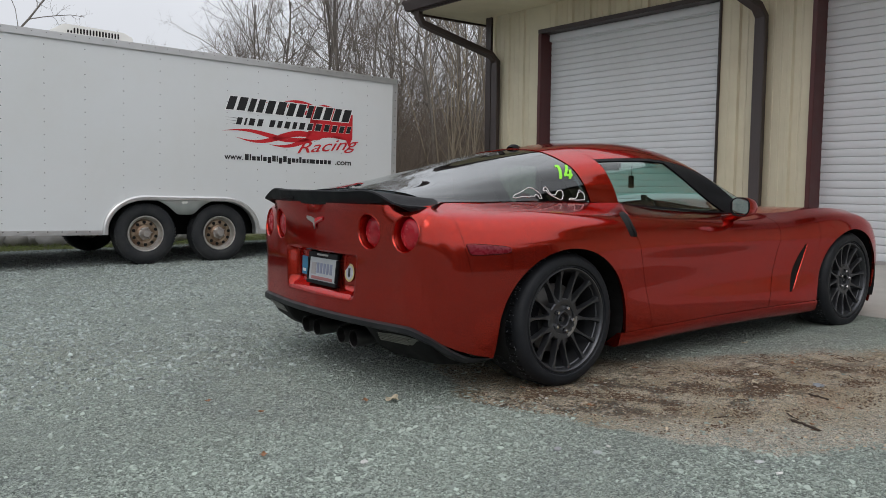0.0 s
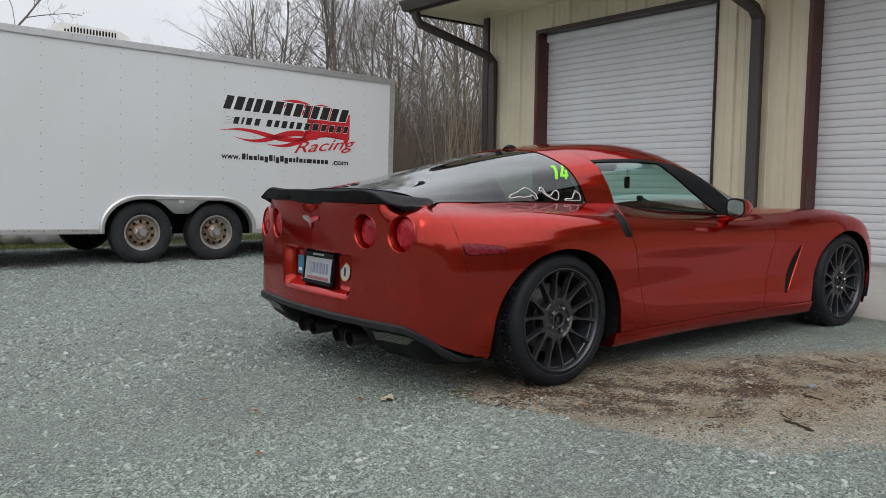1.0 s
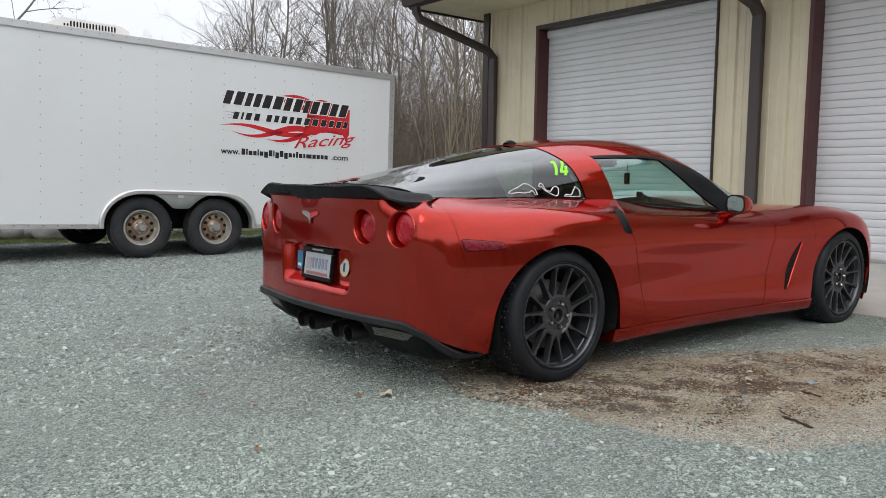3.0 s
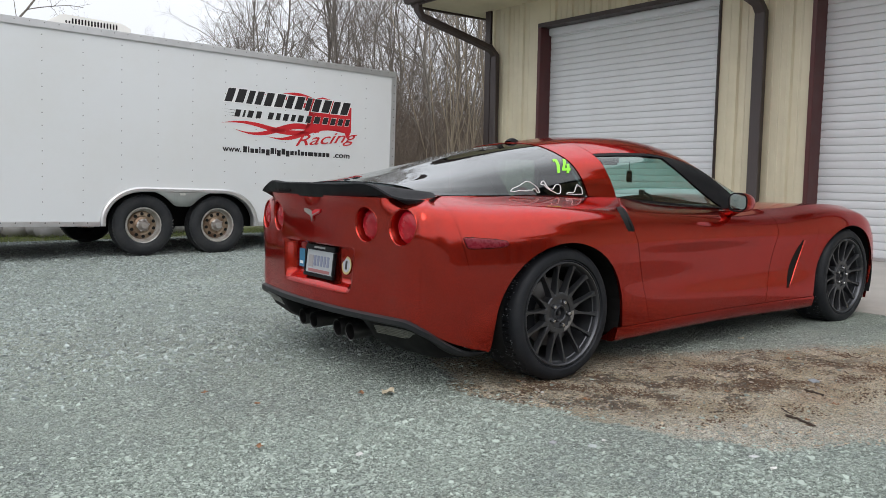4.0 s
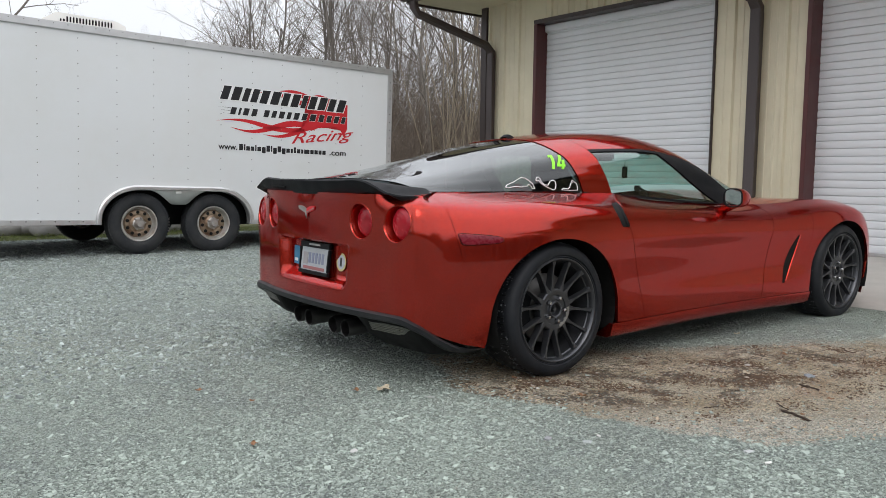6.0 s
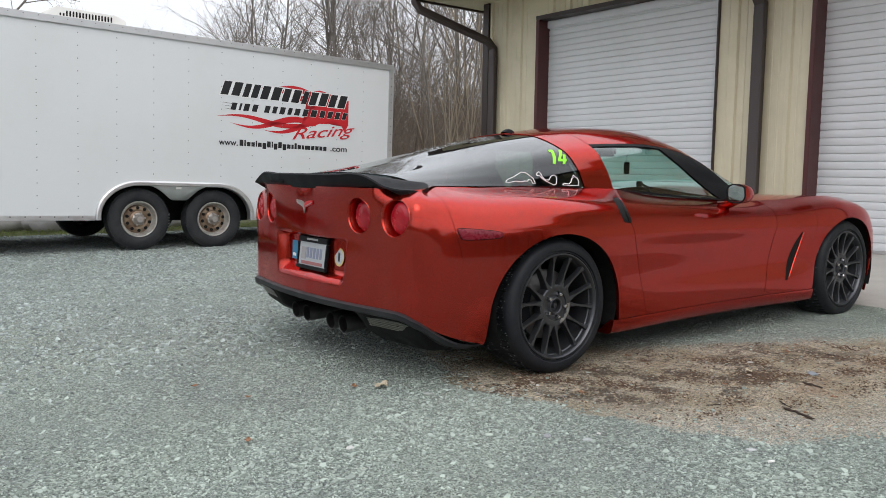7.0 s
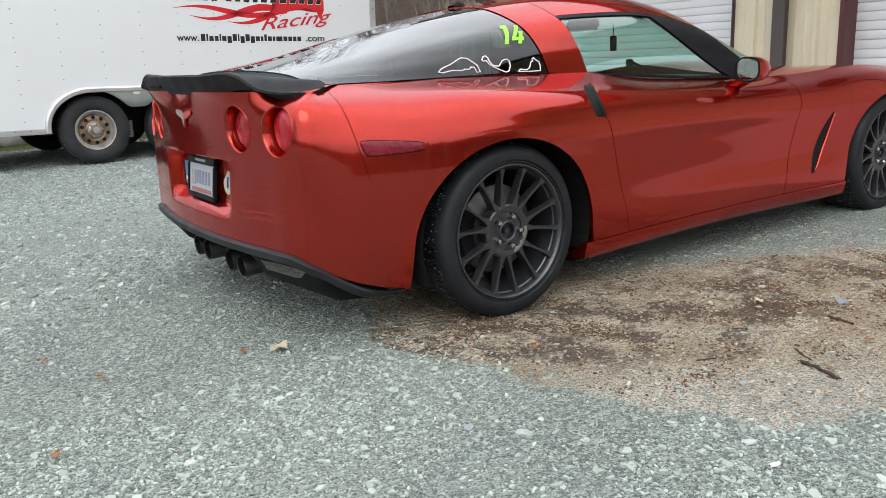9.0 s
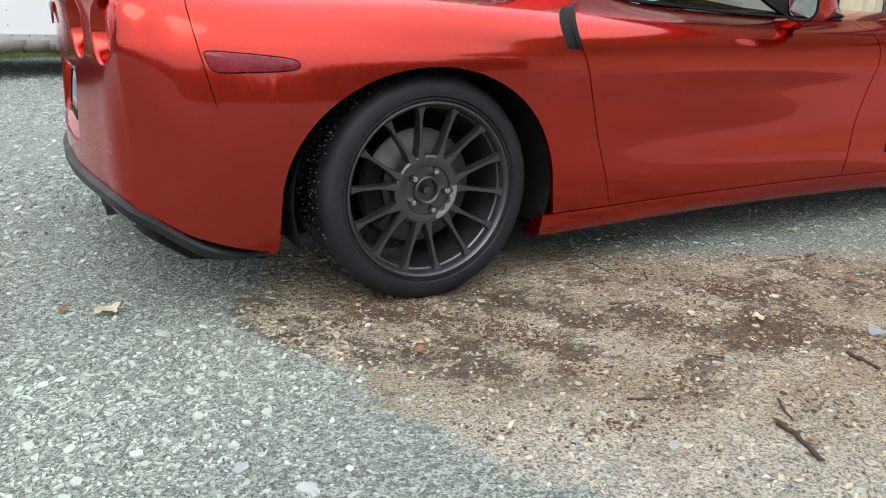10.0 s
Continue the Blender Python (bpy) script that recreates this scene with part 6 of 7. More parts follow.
def build_car():
    car = thing("sports_car", "orange-red metallic two-door sports coupe with black spoiler and dark wheels", "car", CAR)
    us = {k: u_at(v) for k, v in (("seam", -0.555), ("door", 0.532), ("fend", 1.820), ("front", 3.10))}
    flank_panel("rear_bumper", car, 0, us["seam"], 0.010, 64, -1, gap=0.0009, both=True)
    for s in (-1, 1):
        flank_panel("quarter_panel", car, us["seam"], us["door"], 0.022, 34, s, gap=0.0012)
        flank_panel("door", car, us["door"], us["fend"], 0.03, 34, s)
        flank_panel("front_fender", car, us["fend"], us["front"], 0.022, 34, s)
        flank_panel("front_bumper", car, us["front"], U_END, 0.03, 24, s, low=lambda u: 0.14)
        # sill
        bm = bmesh.new()
        cols = []
        for x in np.linspace(0.366, 2.285, 60):
            zt = 0.2215
            hi = flank(x, zt)
            e = sstep(0.36, 0.42, x) * sstep(2.285, 2.24, x)
            col = [hi + Vector((0, 0.02, 0.001)), flank(x, zt, 0.0), flank(x, 0.205, 0.001 + 0.002 * e), flank(x, 0.185, 0.003 * e), flank(x, 0.160, 0.002), flank(x, 0.144, -0.02) + Vector((0, 0, -0.002)), flank(x, 0.144, -0.10)]
            cols.append([Vector((p.x, p.y if s < 0 else -p.y, p.z)) for p in col])
        vs = sheet(bm, cols)
        bm.faces.new(vs[0])
        bmesh.ops.recalc_face_normals(bm, faces=bm.faces)
        part("side_sill", bm, PAINT, car, smooth=38)
        # wheel housings
        for cx in (0.0, WB):
            bm = bmesh.new()
            rows = []
            for k in range(25):
                a = math.pi * (-0.12 + 1.24 * k / 24)
                rows.append([(cx + 0.398 * math.cos(a), s * yy, max(0.15, HUB + 0.366 * math.sin(a))) for yy in (0.895, 0.70, 0.56)])
            sheet(bm, rows)
            box(bm, (cx - 0.40, s * 0.55 - 0.01, 0.15), (cx + 0.40, s * 0.55 + 0.01, 0.70))
            part("wheel_housing", bm, BLACK, car)
    # plain black boxes, added to block light under the car and behind the sills
    part("underbody", boxed((-0.50, -0.54, 0.15), (3.2, 0.54, 0.20)), BLACK, car)
    part("inner_block", boxed((0.405, -0.84, 0.155), (2.28, 0.84, 0.40)), BLACK, car)
    # tail top between fascia and glass
    bm = bmesh.new()
    rows = []
    for u in np.linspace(-us["seam"], us["seam"], 61):
        a = abs(u)
        p = skin(a, 1.0, side_shear(a))
        y = -p.y if u < 0 else p.y
        q = Vector((max(-0.55, p.x + 0.2), y * 0.80, 0.888))
        rows.append([Vector((p.x, y, p.z)), Vector((lerp(p.x, q.x, 0.5), lerp(y, q.y, 0.5), 0.886)), q])
    sheet(bm, rows)
    bmesh.ops.recalc_face_normals(bm, faces=bm.faces)
    part("tail_deck", bm, PAINT, car, smooth=40)
    for s in (-1, 1):
        bm = bmesh.new()
        rows = []
        for x in np.linspace(-0.70, 0.36, 36):
            u = u_at(x)
            p = skin(u, 1.0, side_shear(u)) - Vector((0, 0, 0.002))
            q = house(min(max(p.x, -0.68), 2.02), 0.0) - Vector((0, 0, 0.002))
            rows.append([Vector((a.x, a.y if s < 0 else -a.y, a.z)) for a in (p, p.lerp(q, 0.5), q)])
        sheet(bm, rows)
        bmesh.ops.recalc_face_normals(bm, faces=bm.faces)
        part("shoulder_fillet", bm, PAINT, car, smooth=40)
    # bonnet
    bm = bmesh.new()
    rows = []
    for x in np.linspace(1.70, 3.44, 40):
        u = u_at(x)
        p = skin(u, 1.0)
        zc = interp(x, [1.70, 2.0, 2.35, 2.685, 3.0, 3.3, 3.53], [0.86, 0.868, 0.850, 0.815, 0.762, 0.685, 0.61])
        row = []
        for k in range(21):
            f = -1 + k / 10
            e = abs(f)
            row.append((p.x, -p.y * f, lerp(zc, p.z, e ** 2.2) - 0.018 * math.sin(min(1, e) * math.pi) ** 2))
        rows.append(row)
    sheet(bm, rows)
    bmesh.ops.recalc_face_normals(bm, faces=bm.faces)
    part("bonnet", bm, PAINT, car, smooth=40)
    # glasshouse
    house_patch("hatch_glass", car, S_TAIL, S_HATCH, 0.012, 1.988, 26, 61, HATCHGLASS, 0.0, 0.004, 0.006, "dark tinted wraparound hatch glass")
    house_patch("roof_hoop", car, S_HATCH, S_DOOR, 0.0, 2.0, 9, 61, PAINT, 0.004, 0.002, 0.012)
    house_patch("roof_panel", car, S_DOOR, S_PILR, 0.54, 1.46, 18, 41, PAINT, 0.004, 0.002, 0.012)
    house_patch("headliner", car, S_HATCH, S_PILR, 0.53, 1.47, 16, 31, CABIN, -0.022, 0.006)
    house_patch("windscreen", car, S_WIND, S_COWL, 0.03, 1.97, 14, 41, SIDEGLASS, 0.0, 0.0, 0.006, "clear windscreen")
    house_patch("screen_header", car, S_PILR, S_WIND, 0.54, 1.46, 4, 41, PAINT, 0.002, 0.0, 0.01)
    for v0, v1, g0, g1 in ((0.0, 0.54, 0.014, 0.515), (1.46, 2.0, 1.485, 1.986)):
        house_patch("a_pillar", car, S_PILR, S_WIND, v0, v1, 5, 21, TRIMBLK, 0.004, 0.0, 0.014)
        house_patch("side_window", car, S_DOOR, S_PILR, g0, g1, 18, 17, SIDEGLASS, -0.002, 0.010, 0.004, "green-tinted door window")
        va, vb = (0.510, 0.54) if v0 == 0 else (1.46, 1.490)
        house_patch("window_seal", car, S_DOOR, S_PILR, va, vb, 18, 4, TRIMBLK, 0.003, 0.002, 0.01)
        vc, vd = (-0.0, 0.016) if v0 == 0 else (1.984, 2.0)
        house_patch("belt_seal", car, S_DOOR, S_PILR, vc, vd, 18, 3, TRIMBLK, 0.003, 0.0, 0.01)
        house_patch("pillar_lining", car, S_HATCH, S_DOOR, v0 + 0.02, v1 - 0.02, 5, 15, CABIN, -0.02, 0.0)
    # brake lamp and aerial blister at the back of the roof
    bm = bmesh.new()
    m = Matrix.Translation((0.455, 0, house(0.455, 1.0).z + 0.004)) @ Matrix.Scale(0.62, 4)
    rows = []
    for k in range(7):
        x = lerp(-0.06, 0.05, k / 6)
        h = [0.004, 0.022, 0.030, 0.030, 0.026, 0.014, 0.002][k]
        rows.append([m @ Vector((x, yy, hh)) for yy, hh in ((-0.045, -0.012), (-0.038, h * 0.7), (-0.02, h), (0.02, h), (0.038, h * 0.7), (0.045, -0.012))])
    vs = sheet(bm, rows)
    part("roof_aerial", bm, TRIMBLK, car, "black roof aerial blister", smooth=50)
    for y, z in LAMPS:
        for s in (-1, 1):
            tail_lamp(car, y, z, s)
    spoiler(car)
    valance(car)
    tail_details(car)
    side_details(car)
    cabin(car)
    quarter_decals(car)
    for x, wd in ((0.0, 0.285), (WB, 0.25)):
        for right in (True, False):
            car_wheel(car, x, 0.893 if x < 1 else 0.905, right, wd)
    return car


build_car()

# ---- woods ----
BARK = mat("grey_brown_bark", (0.185, 0.166, 0.148), 0.9, var=0.35, scale=9, bump=0.6, bscale=40, dirt=(0.19, 0.175, 0.15), dirt_scale=3, dirt_amt=0.5)
TWIG = mat("brown_twigs", (0.185, 0.158, 0.137), 0.9, var=0.25, scale=5, island=0.25)
BRUSH = mat("tan_brush", (0.150, 0.118, 0.092), 0.9, var=0.25, scale=5, island=0.5)


class Wood:
    """Collects tapered tubes as plain vertex and face lists."""

    def __init__(self):
        self.v, self.f = [], []

    def limb(self, pts, r0, r1, n):
        base, m = len(self.v), len(pts)
        for i, p in enumerate(pts):
            d = (pts[min(i + 1, m - 1)] - pts[max(i - 1, 0)]).normalized()
            a = d.orthogonal().normalized()
            b = d.cross(a)
            r = r0 + (r1 - r0) * i / (m - 1)
            for k in range(n):
                t = 2 * math.pi * k / n
                q = p + (a * math.cos(t) + b * math.sin(t)) * r
                self.v.append((q.x, q.y, q.z))
        for i in range(m - 1):
            for k in range(n):
                a0, b0 = base + i * n, base + (i + 1) * n
                self.f.append((a0 + k, a0 + (k + 1) % n, b0 + (k + 1) % n, b0 + k))

    def mesh(self, name, material):
        me = bpy.data.meshes.new(name)
        me.from_pydata(self.v, [], self.f)
        me.materials.append(material)
        me.polygons.foreach_set("use_smooth", [True] * len(me.polygons))
        return me


def wander(rnd, p, d, length, n, bend, lift):
    pts = [p.copy()]
    d = d.normalized()
    for _ in range(n):
        d = (d + Vector((rnd.uniform(-1, 1), rnd.uniform(-1, 1), rnd.uniform(-1, 1))) * bend + Vector((0, 0, lift))).normalized()
        p = p + d * (length / n)
        pts.append(p.copy())
    return pts


def bare_tree(seed, height, forks, spread, trunk_r):
    """A leafless tree: trunk and limbs in one mesh, the fine crown of twigs in another."""
    rnd = random.Random(seed)
    wood, crown = Wood(), Wood()

    def grow(p, d, length, r, level):
        n = 6 if level < 2 else 4
        pts = wander(rnd, p, d, length, n, (0.10, 0.18, 0.28, 0.38, 0.45)[level], (0.04, 0.05, 0.04, 0.02, 0.0)[level])
        (wood if level < 3 else crown).limb(pts, r, r * (0.45 if level < 3 else 0.3), (7, 5, 4, 3, 3)[level])
        if level >= 4:
            return
        kids = (forks, 7, 6, 5)[level]
        for k in range(kids):
            u = rnd.uniform(0.30 if level else 0.32, 1.0)
            i = min(int(u * n), n - 1)
            q = pts[i].lerp(pts[i + 1], u * n - i)
            ax = (pts[i + 1] - pts[i]).normalized()
            side = ax.orthogonal().normalized()
            side.rotate(Matrix.Rotation(rnd.uniform(0, 2 * math.pi), 3, ax))
            nd = ax * rnd.uniform(0.35, 0.9) + side * rnd.uniform(0.5, 1.0) * spread + Vector((0, 0, 0.15))
            grow(q, nd, length * rnd.uniform(0.36, 0.58) * (1.15 - 0.45 * u), r * rnd.uniform(0.33, 0.52) * (1.1 - 0.4 * u), level + 1)
    grow(Vector((0, 0, -0.3)), Vector((rnd.uniform(-0.08, 0.08), rnd.uniform(-0.08, 0.08), 1)), height, trunk_r * 1.1, 0)
    return wood.mesh("trunk", BARK), crown.mesh("crown", TWIG)


def build_woods():
    kinds = [bare_tree(11, 9.5, 13, 0.8, 0.075), bare_tree(12, 11, 14, 0.7, 0.08), bare_tree(13, 8.0, 12, 1.0, 0.065), bare_tree(14, 10.5, 12, 0.6, 0.068), bare_tree(15, 7.0, 11, 1.0, 0.05), bare_tree(16, 9.0, 15, 1.15, 0.08)]
    protos = []
    for tr, cr in kinds:
        ob = thing("bare_tree", "leafless grey-brown winter tree at the wood's edge", "tree", group="trees at the wood's edge")
        a, b = new("trunk", tr), new("crown", cr)
        a.parent = b.parent = ob
        protos.append(ob)
    rnd = random.Random(5)
    eye = Vector((-2.7, -3.5, 0))
    spots = []

    def put(head, dist, k=None, s=None):
        a = radians(head)
        spots.append((eye.x + dist * math.cos(a), eye.y + dist * math.sin(a), rnd.randrange(6) if k is None else k, s or rnd.uniform(0.8, 1.15)))
    for i in range(26):
        head = 56.5 + 14.5 * (i + rnd.uniform(-0.3, 0.3)) / 26
        put(head, rnd.uniform(27, 44), s=rnd.uniform(0.50, 0.80) * lerp(1.0, 0.62, sstep(67, 71, head)))
    for i in range(10):
        put(rnd.uniform(49.5, 56.5), rnd.uniform(24, 38), s=rnd.uniform(0.6, 0.85))
    for i in range(4):
        put(rnd.uniform(49, 56.0), rnd.uniform(16, 24), s=rnd.uniform(0.42, 0.58))
    put(74.5, 44, 2, 0.62)
    put(73.2, 36, 4, 0.62)
    put(76.5, 60, 0, 0.9)
    put(83.0, 19.5, 5, 0.85)
    put(84.5, 16.5, 2, 0.86)
    put(44.5, 30, 1, 1.15)
    put(41.5, 32, 0, 1.25)
    put(87.5, 24, 2, 0.9)
    put(58.3, 20.0, 1, 0.42)
    put(60.5, 21.0, 2, 0.48)
    put(56.3, 18.5, 0, 0.42)
    # more of the same trees, unseen, added to darken what the car paint reflects
    for i in range(16):
        put(rnd.uniform(96, 175), rnd.uniform(26, 42))
    for i in range(14):
        put(rnd.uniform(180, 345), rnd.uniform(34, 55))
    used = set()
    for x, y, k, s in spots:
        m = pose(x, y, ground_z(x, y), 0, 0, rnd.uniform(0, 360)) @ Matrix.Scale(s, 4)
        if k not in used:
            protos[k].matrix_world = m
            used.add(k)
        else:
            o = copy_thing(protos[k], m)
            o.scale = (s, s, s)
    # undergrowth: canes, saplings and vines
    w = Wood()

    def cane(x, y, h, r, lean):
        p = Vector((x, y, ground_z(x, y) - 0.05))
        pts = wander(rnd, p, Vector((rnd.uniform(-lean, lean), rnd.uniform(-lean, lean), 1)), h, 6, 0.20, 0.03)
        w.limb(pts, r, r * 0.3, 3)
        for k in range(rnd.randint(5, 9)):
            i = rnd.randint(1, 4)
            q = pts[i]
            d = Vector((rnd.uniform(-1, 1), rnd.uniform(-1, 1), rnd.uniform(0.2, 1.2)))
            sub = wander(rnd, q, d, h * rnd.uniform(0.15, 0.4), 4, 0.32, 0.03)
            w.limb(sub, r * 0.45, r * 0.15, 3)
            if rnd.random() < 0.7:
                d2 = Vector((rnd.uniform(-1, 1), rnd.uniform(-1, 1), rnd.uniform(0, 1)))
                w.limb(wander(rnd, sub[2], d2, h * 0.15, 2, 0.2, 0), r * 0.25, r * 0.1, 3)
    for i in range(3000):
        head, dist = rnd.uniform(40, 60), 13 + 19 * rnd.random() ** 0.8
        a = radians(head)
        x, y = eye.x + dist * math.cos(a), eye.y + dist * math.sin(a)
        if y < 9.5:
            continue
        cane(x, y, rnd.uniform(0.9, 3.3) * (1.5 if dist > 20 else 1), rnd.uniform(0.004, 0.009), 0.75)
    for i in range(900):
        head, dist = rnd.uniform(59, 100), rnd.uniform(20, 34)
        a = radians(head)
        cane(eye.x + dist * math.cos(a), eye.y + dist * math.sin(a), rnd.uniform(1.0, 2.8), rnd.uniform(0.008, 0.016), 0.6)
    for i in range(900):
        a, dist = radians(rnd.uniform(46, 60)), rnd.uniform(27, 40)
        cane(eye.x + dist * math.cos(a), eye.y + dist * math.sin(a), rnd.uniform(2.5, 5.5), rnd.uniform(0.006, 0.012), 0.8)
    ob = new("undergrowth", w.mesh("undergrowth", BRUSH))
    tagged(ob, "dense tan winter undergrowth of canes and vines", "undergrowth", kind="stuff")
    # slender pale saplings beside the building
    w = Wood()
    for i in range(18):
        head, dist = rnd.uniform(49.5, 53.2), rnd.uniform(13.0, 16.5)
        a = radians(head)
        p = Vector((eye.x + dist * math.cos(a), eye.y + dist * math.sin(a), 0.2))
        pts = wander(rnd, p, Vector((rnd.uniform(-0.3, 0.3), rnd.uniform(-0.3, 0.3), 1)), rnd.uniform(3, 5), 7, 0.06, 0.02)
        w.limb(pts, 0.012, 0.004, 4)
        for k in range(5):
            w.limb(wander(rnd, pts[rnd.randint(2, 6)], Vector((rnd.uniform(-1, 1), rnd.uniform(-1, 1), 1.2)), 0.9, 4, 0.12, 0.03), 0.005, 0.0015, 3)
    ob = new("saplings", w.mesh("saplings", mat("pale_sapling_bark", (0.26, 0.215, 0.155), 0.85, var=0.2, scale=6)))
    tagged(ob, "thin pale bare saplings", "saplings", kind="stuff")


build_woods()


def build_belt():
    """The ragged dark woodland belt round the yard, far behind the viewer: unseen, added to block low sky light and
    darken reflections.
    """
    rnd = random.Random(21)
    bm = bmesh.new()
    lo, hi = [], []
    for k in range(250):
        a = radians(98 + k)
        near = sstep(255, 300, 98 + k)
        r = lerp(44, 30, near) + rnd.uniform(-1.5, 1.5)
        x, y = -2.7 + r * math.cos(a), -3.5 + r * math.sin(a)
        lo.append((x, y, -0.2))
        hi.append((x, y, lerp(5.2, 8.5, near) + 1.2 * math.sin(k * 0.21) + rnd.uniform(-1.4, 1.4)))
    sheet(bm, [lo, hi])
    ob = part("backdrop", bm, mat("unseen_belt_brown", (0.17, 0.145, 0.12), 0.95, var=0.35, scale=3))
    tagged(ob, "unseen brown woodland belt, added to block low sky light and darken reflections", "backdrop", kind="structure")


build_belt()


# ---- stones, rocks and litter on the ground ----
def lumps(count, seed, place, size, flat, sides=4):
    """Many small angular stones as vertex and face arrays: a jittered top on a wider sunk foot."""
    rng = np.random.default_rng(seed)
    pos = np.array(place(rng, count))
    count = len(pos)
    s = size(rng, pos)
    ang = (np.arange(sides)[None] + 0.75 * (rng.random((count, sides)) - 0.5)) * 2 * np.pi / sides
    rad = 0.65 + 0.55 * rng.random((count, sides))
    top = np.stack([np.cos(ang) * rad, np.sin(ang) * rad, 0.55 + 0.45 * rng.random((count, sides))], -1)
    foot = np.stack([np.cos(ang) * rad * 1.18, np.sin(ang) * rad * 1.18, np.full((count, sides), -0.9)], -1)
    v = np.concatenate([top, foot], 1)
    v *= s[:, None, None] * np.stack([0.85 + 0.6 * rng.random(count), 0.5 + 0.5 * rng.random(count), flat * (0.5 + rng.random(count))], 1)[:, None, :]
    a = rng.random(count) * 2 * np.pi
    ti, tj = (rng.random(count) - 0.5) * 0.7, (rng.random(count) - 0.5) * 0.7
    ca, sa = np.cos(a), np.sin(a)
    x, y = v[..., 0] * ca[:, None] - v[..., 1] * sa[:, None], v[..., 0] * sa[:, None] + v[..., 1] * ca[:, None]
    z = v[..., 2] + x * ti[:, None] + y * tj[:, None]
    zg = np.array([ground_z(p[0], p[1]) for p in pos])
    w = np.stack([x + pos[:, :1], y + pos[:, 1:2], z + zg[:, None] + (s * flat * 0.10)[:, None]], -1)
    n = sides
    quads = [(k, k + n, (k + 1) % n + n, (k + 1) % n) for k in range(n)]
    quads += [(0, 1, 2, 3)] if n == 4 else [(0, 1, 2, 3), (0, 3, 4, 5)]
    f = (np.arange(count) * 2 * n)[:, None, None] + np.array(quads)[None]
    return w.reshape(-1, 3), f.reshape(-1, 4)


def stone_object(name, label, material, verts, faces):
    me = bpy.data.meshes.new(name)
    me.vertices.add(len(verts))
    me.vertices.foreach_set("co", verts.ravel())
    me.loops.add(faces.size)
    me.loops.foreach_set("vertex_index", faces.ravel())
    me.polygons.add(len(faces))
    me.polygons.foreach_set("loop_start", np.arange(0, faces.size, 4))
    me.polygons.foreach_set("loop_total", np.full(len(faces), 4))
    me.polygons.foreach_set("use_smooth", np.zeros(len(faces), bool))
    me.update(calc_edges=True)
    me.materials.append(material)
    ob = new(name, me)
    tagged(ob, label, "gravel", kind="stuff")


CHIP = mat("pale_green_chip", (0.305, 0.353, 0.312), 0.88, var=0.15, scale=30, bump=0.4, bscale=150, island=0.6)
FARSTONE = mat("mixed_grey_stone", (0.325, 0.368, 0.35), 0.88, var=0.12, scale=20, bump=0.4, bscale=100, island=0.8)
STONE = mat("grey_green_crushed_stone", (0.300, 0.345, 0.306), 0.88, var=0.12, scale=30, bump=0.4, bscale=150, island=0.85)


def earth_depth(x, y):
    """How far inside the bare earth's edges a place lies."""
    return min(n[0] * (x - at[0]) + n[1] * (y - at[1]) for n, at in EARTH)


def in_earth(x, y):
    return earth_depth(x, y) > 0.03


def scatter_stones():
    def near(rng, n):
        out = []
        while len(out) < n:
            x, y = rng.uniform(-3.0, 3.2), rng.uniform(-2.9, 1.2)
            d = math.hypot(x + 1.5, y + 2.4)
            if rng.random() > math.exp(-max(0, d - 1.0) / 1.7):
                continue
            lum = noise.noise((x * 1.3, y * 1.3, 2.0))
            if rng.random() > 0.55 + 1.0 * lum:
                continue
            e = earth_depth(x, y)
            if e > 0 and rng.random() > 0.03 + 0.8 * math.exp(-e / 0.07):
                continue
            out.append((x, y))
        return out

    def far(rng, n):
        out = []
        while len(out) < n:
            x, y = rng.uniform(-5.0, 3.6), rng.uniform(-2.0, 8.6)
            if rng.random() > 0.55 + 0.6 * noise.noise((x * 0.8, y * 0.8, 7.0)) or in_earth(x, y) or y > 8.55 or y < 0.9 * rng.random() - 0.2:
                continue
            out.append((x, y))
        return out
    stone_object("gravel_stones", "loose angular grey-green gravel stones", STONE, *lumps(78000, 3, near, lambda r, p: 0.0022 + 0.0045 * r.random(len(p)) ** 1.8, 0.55))
    stone_object("gravel_chips", "larger flat pale chips pressed into the gravel", CHIP, *lumps(9000, 9, near, lambda r, p: 0.0050 + 0.0085 * r.random(len(p)) ** 3.0, 0.38, 6))
    stone_object("gravel_far", "loose angular grey gravel further off", FARSTONE, *lumps(78000, 4, far, lambda r, p: 0.0045 + 0.0105 * r.random(len(p)) ** 2.6, 0.6))


scatter_stones()


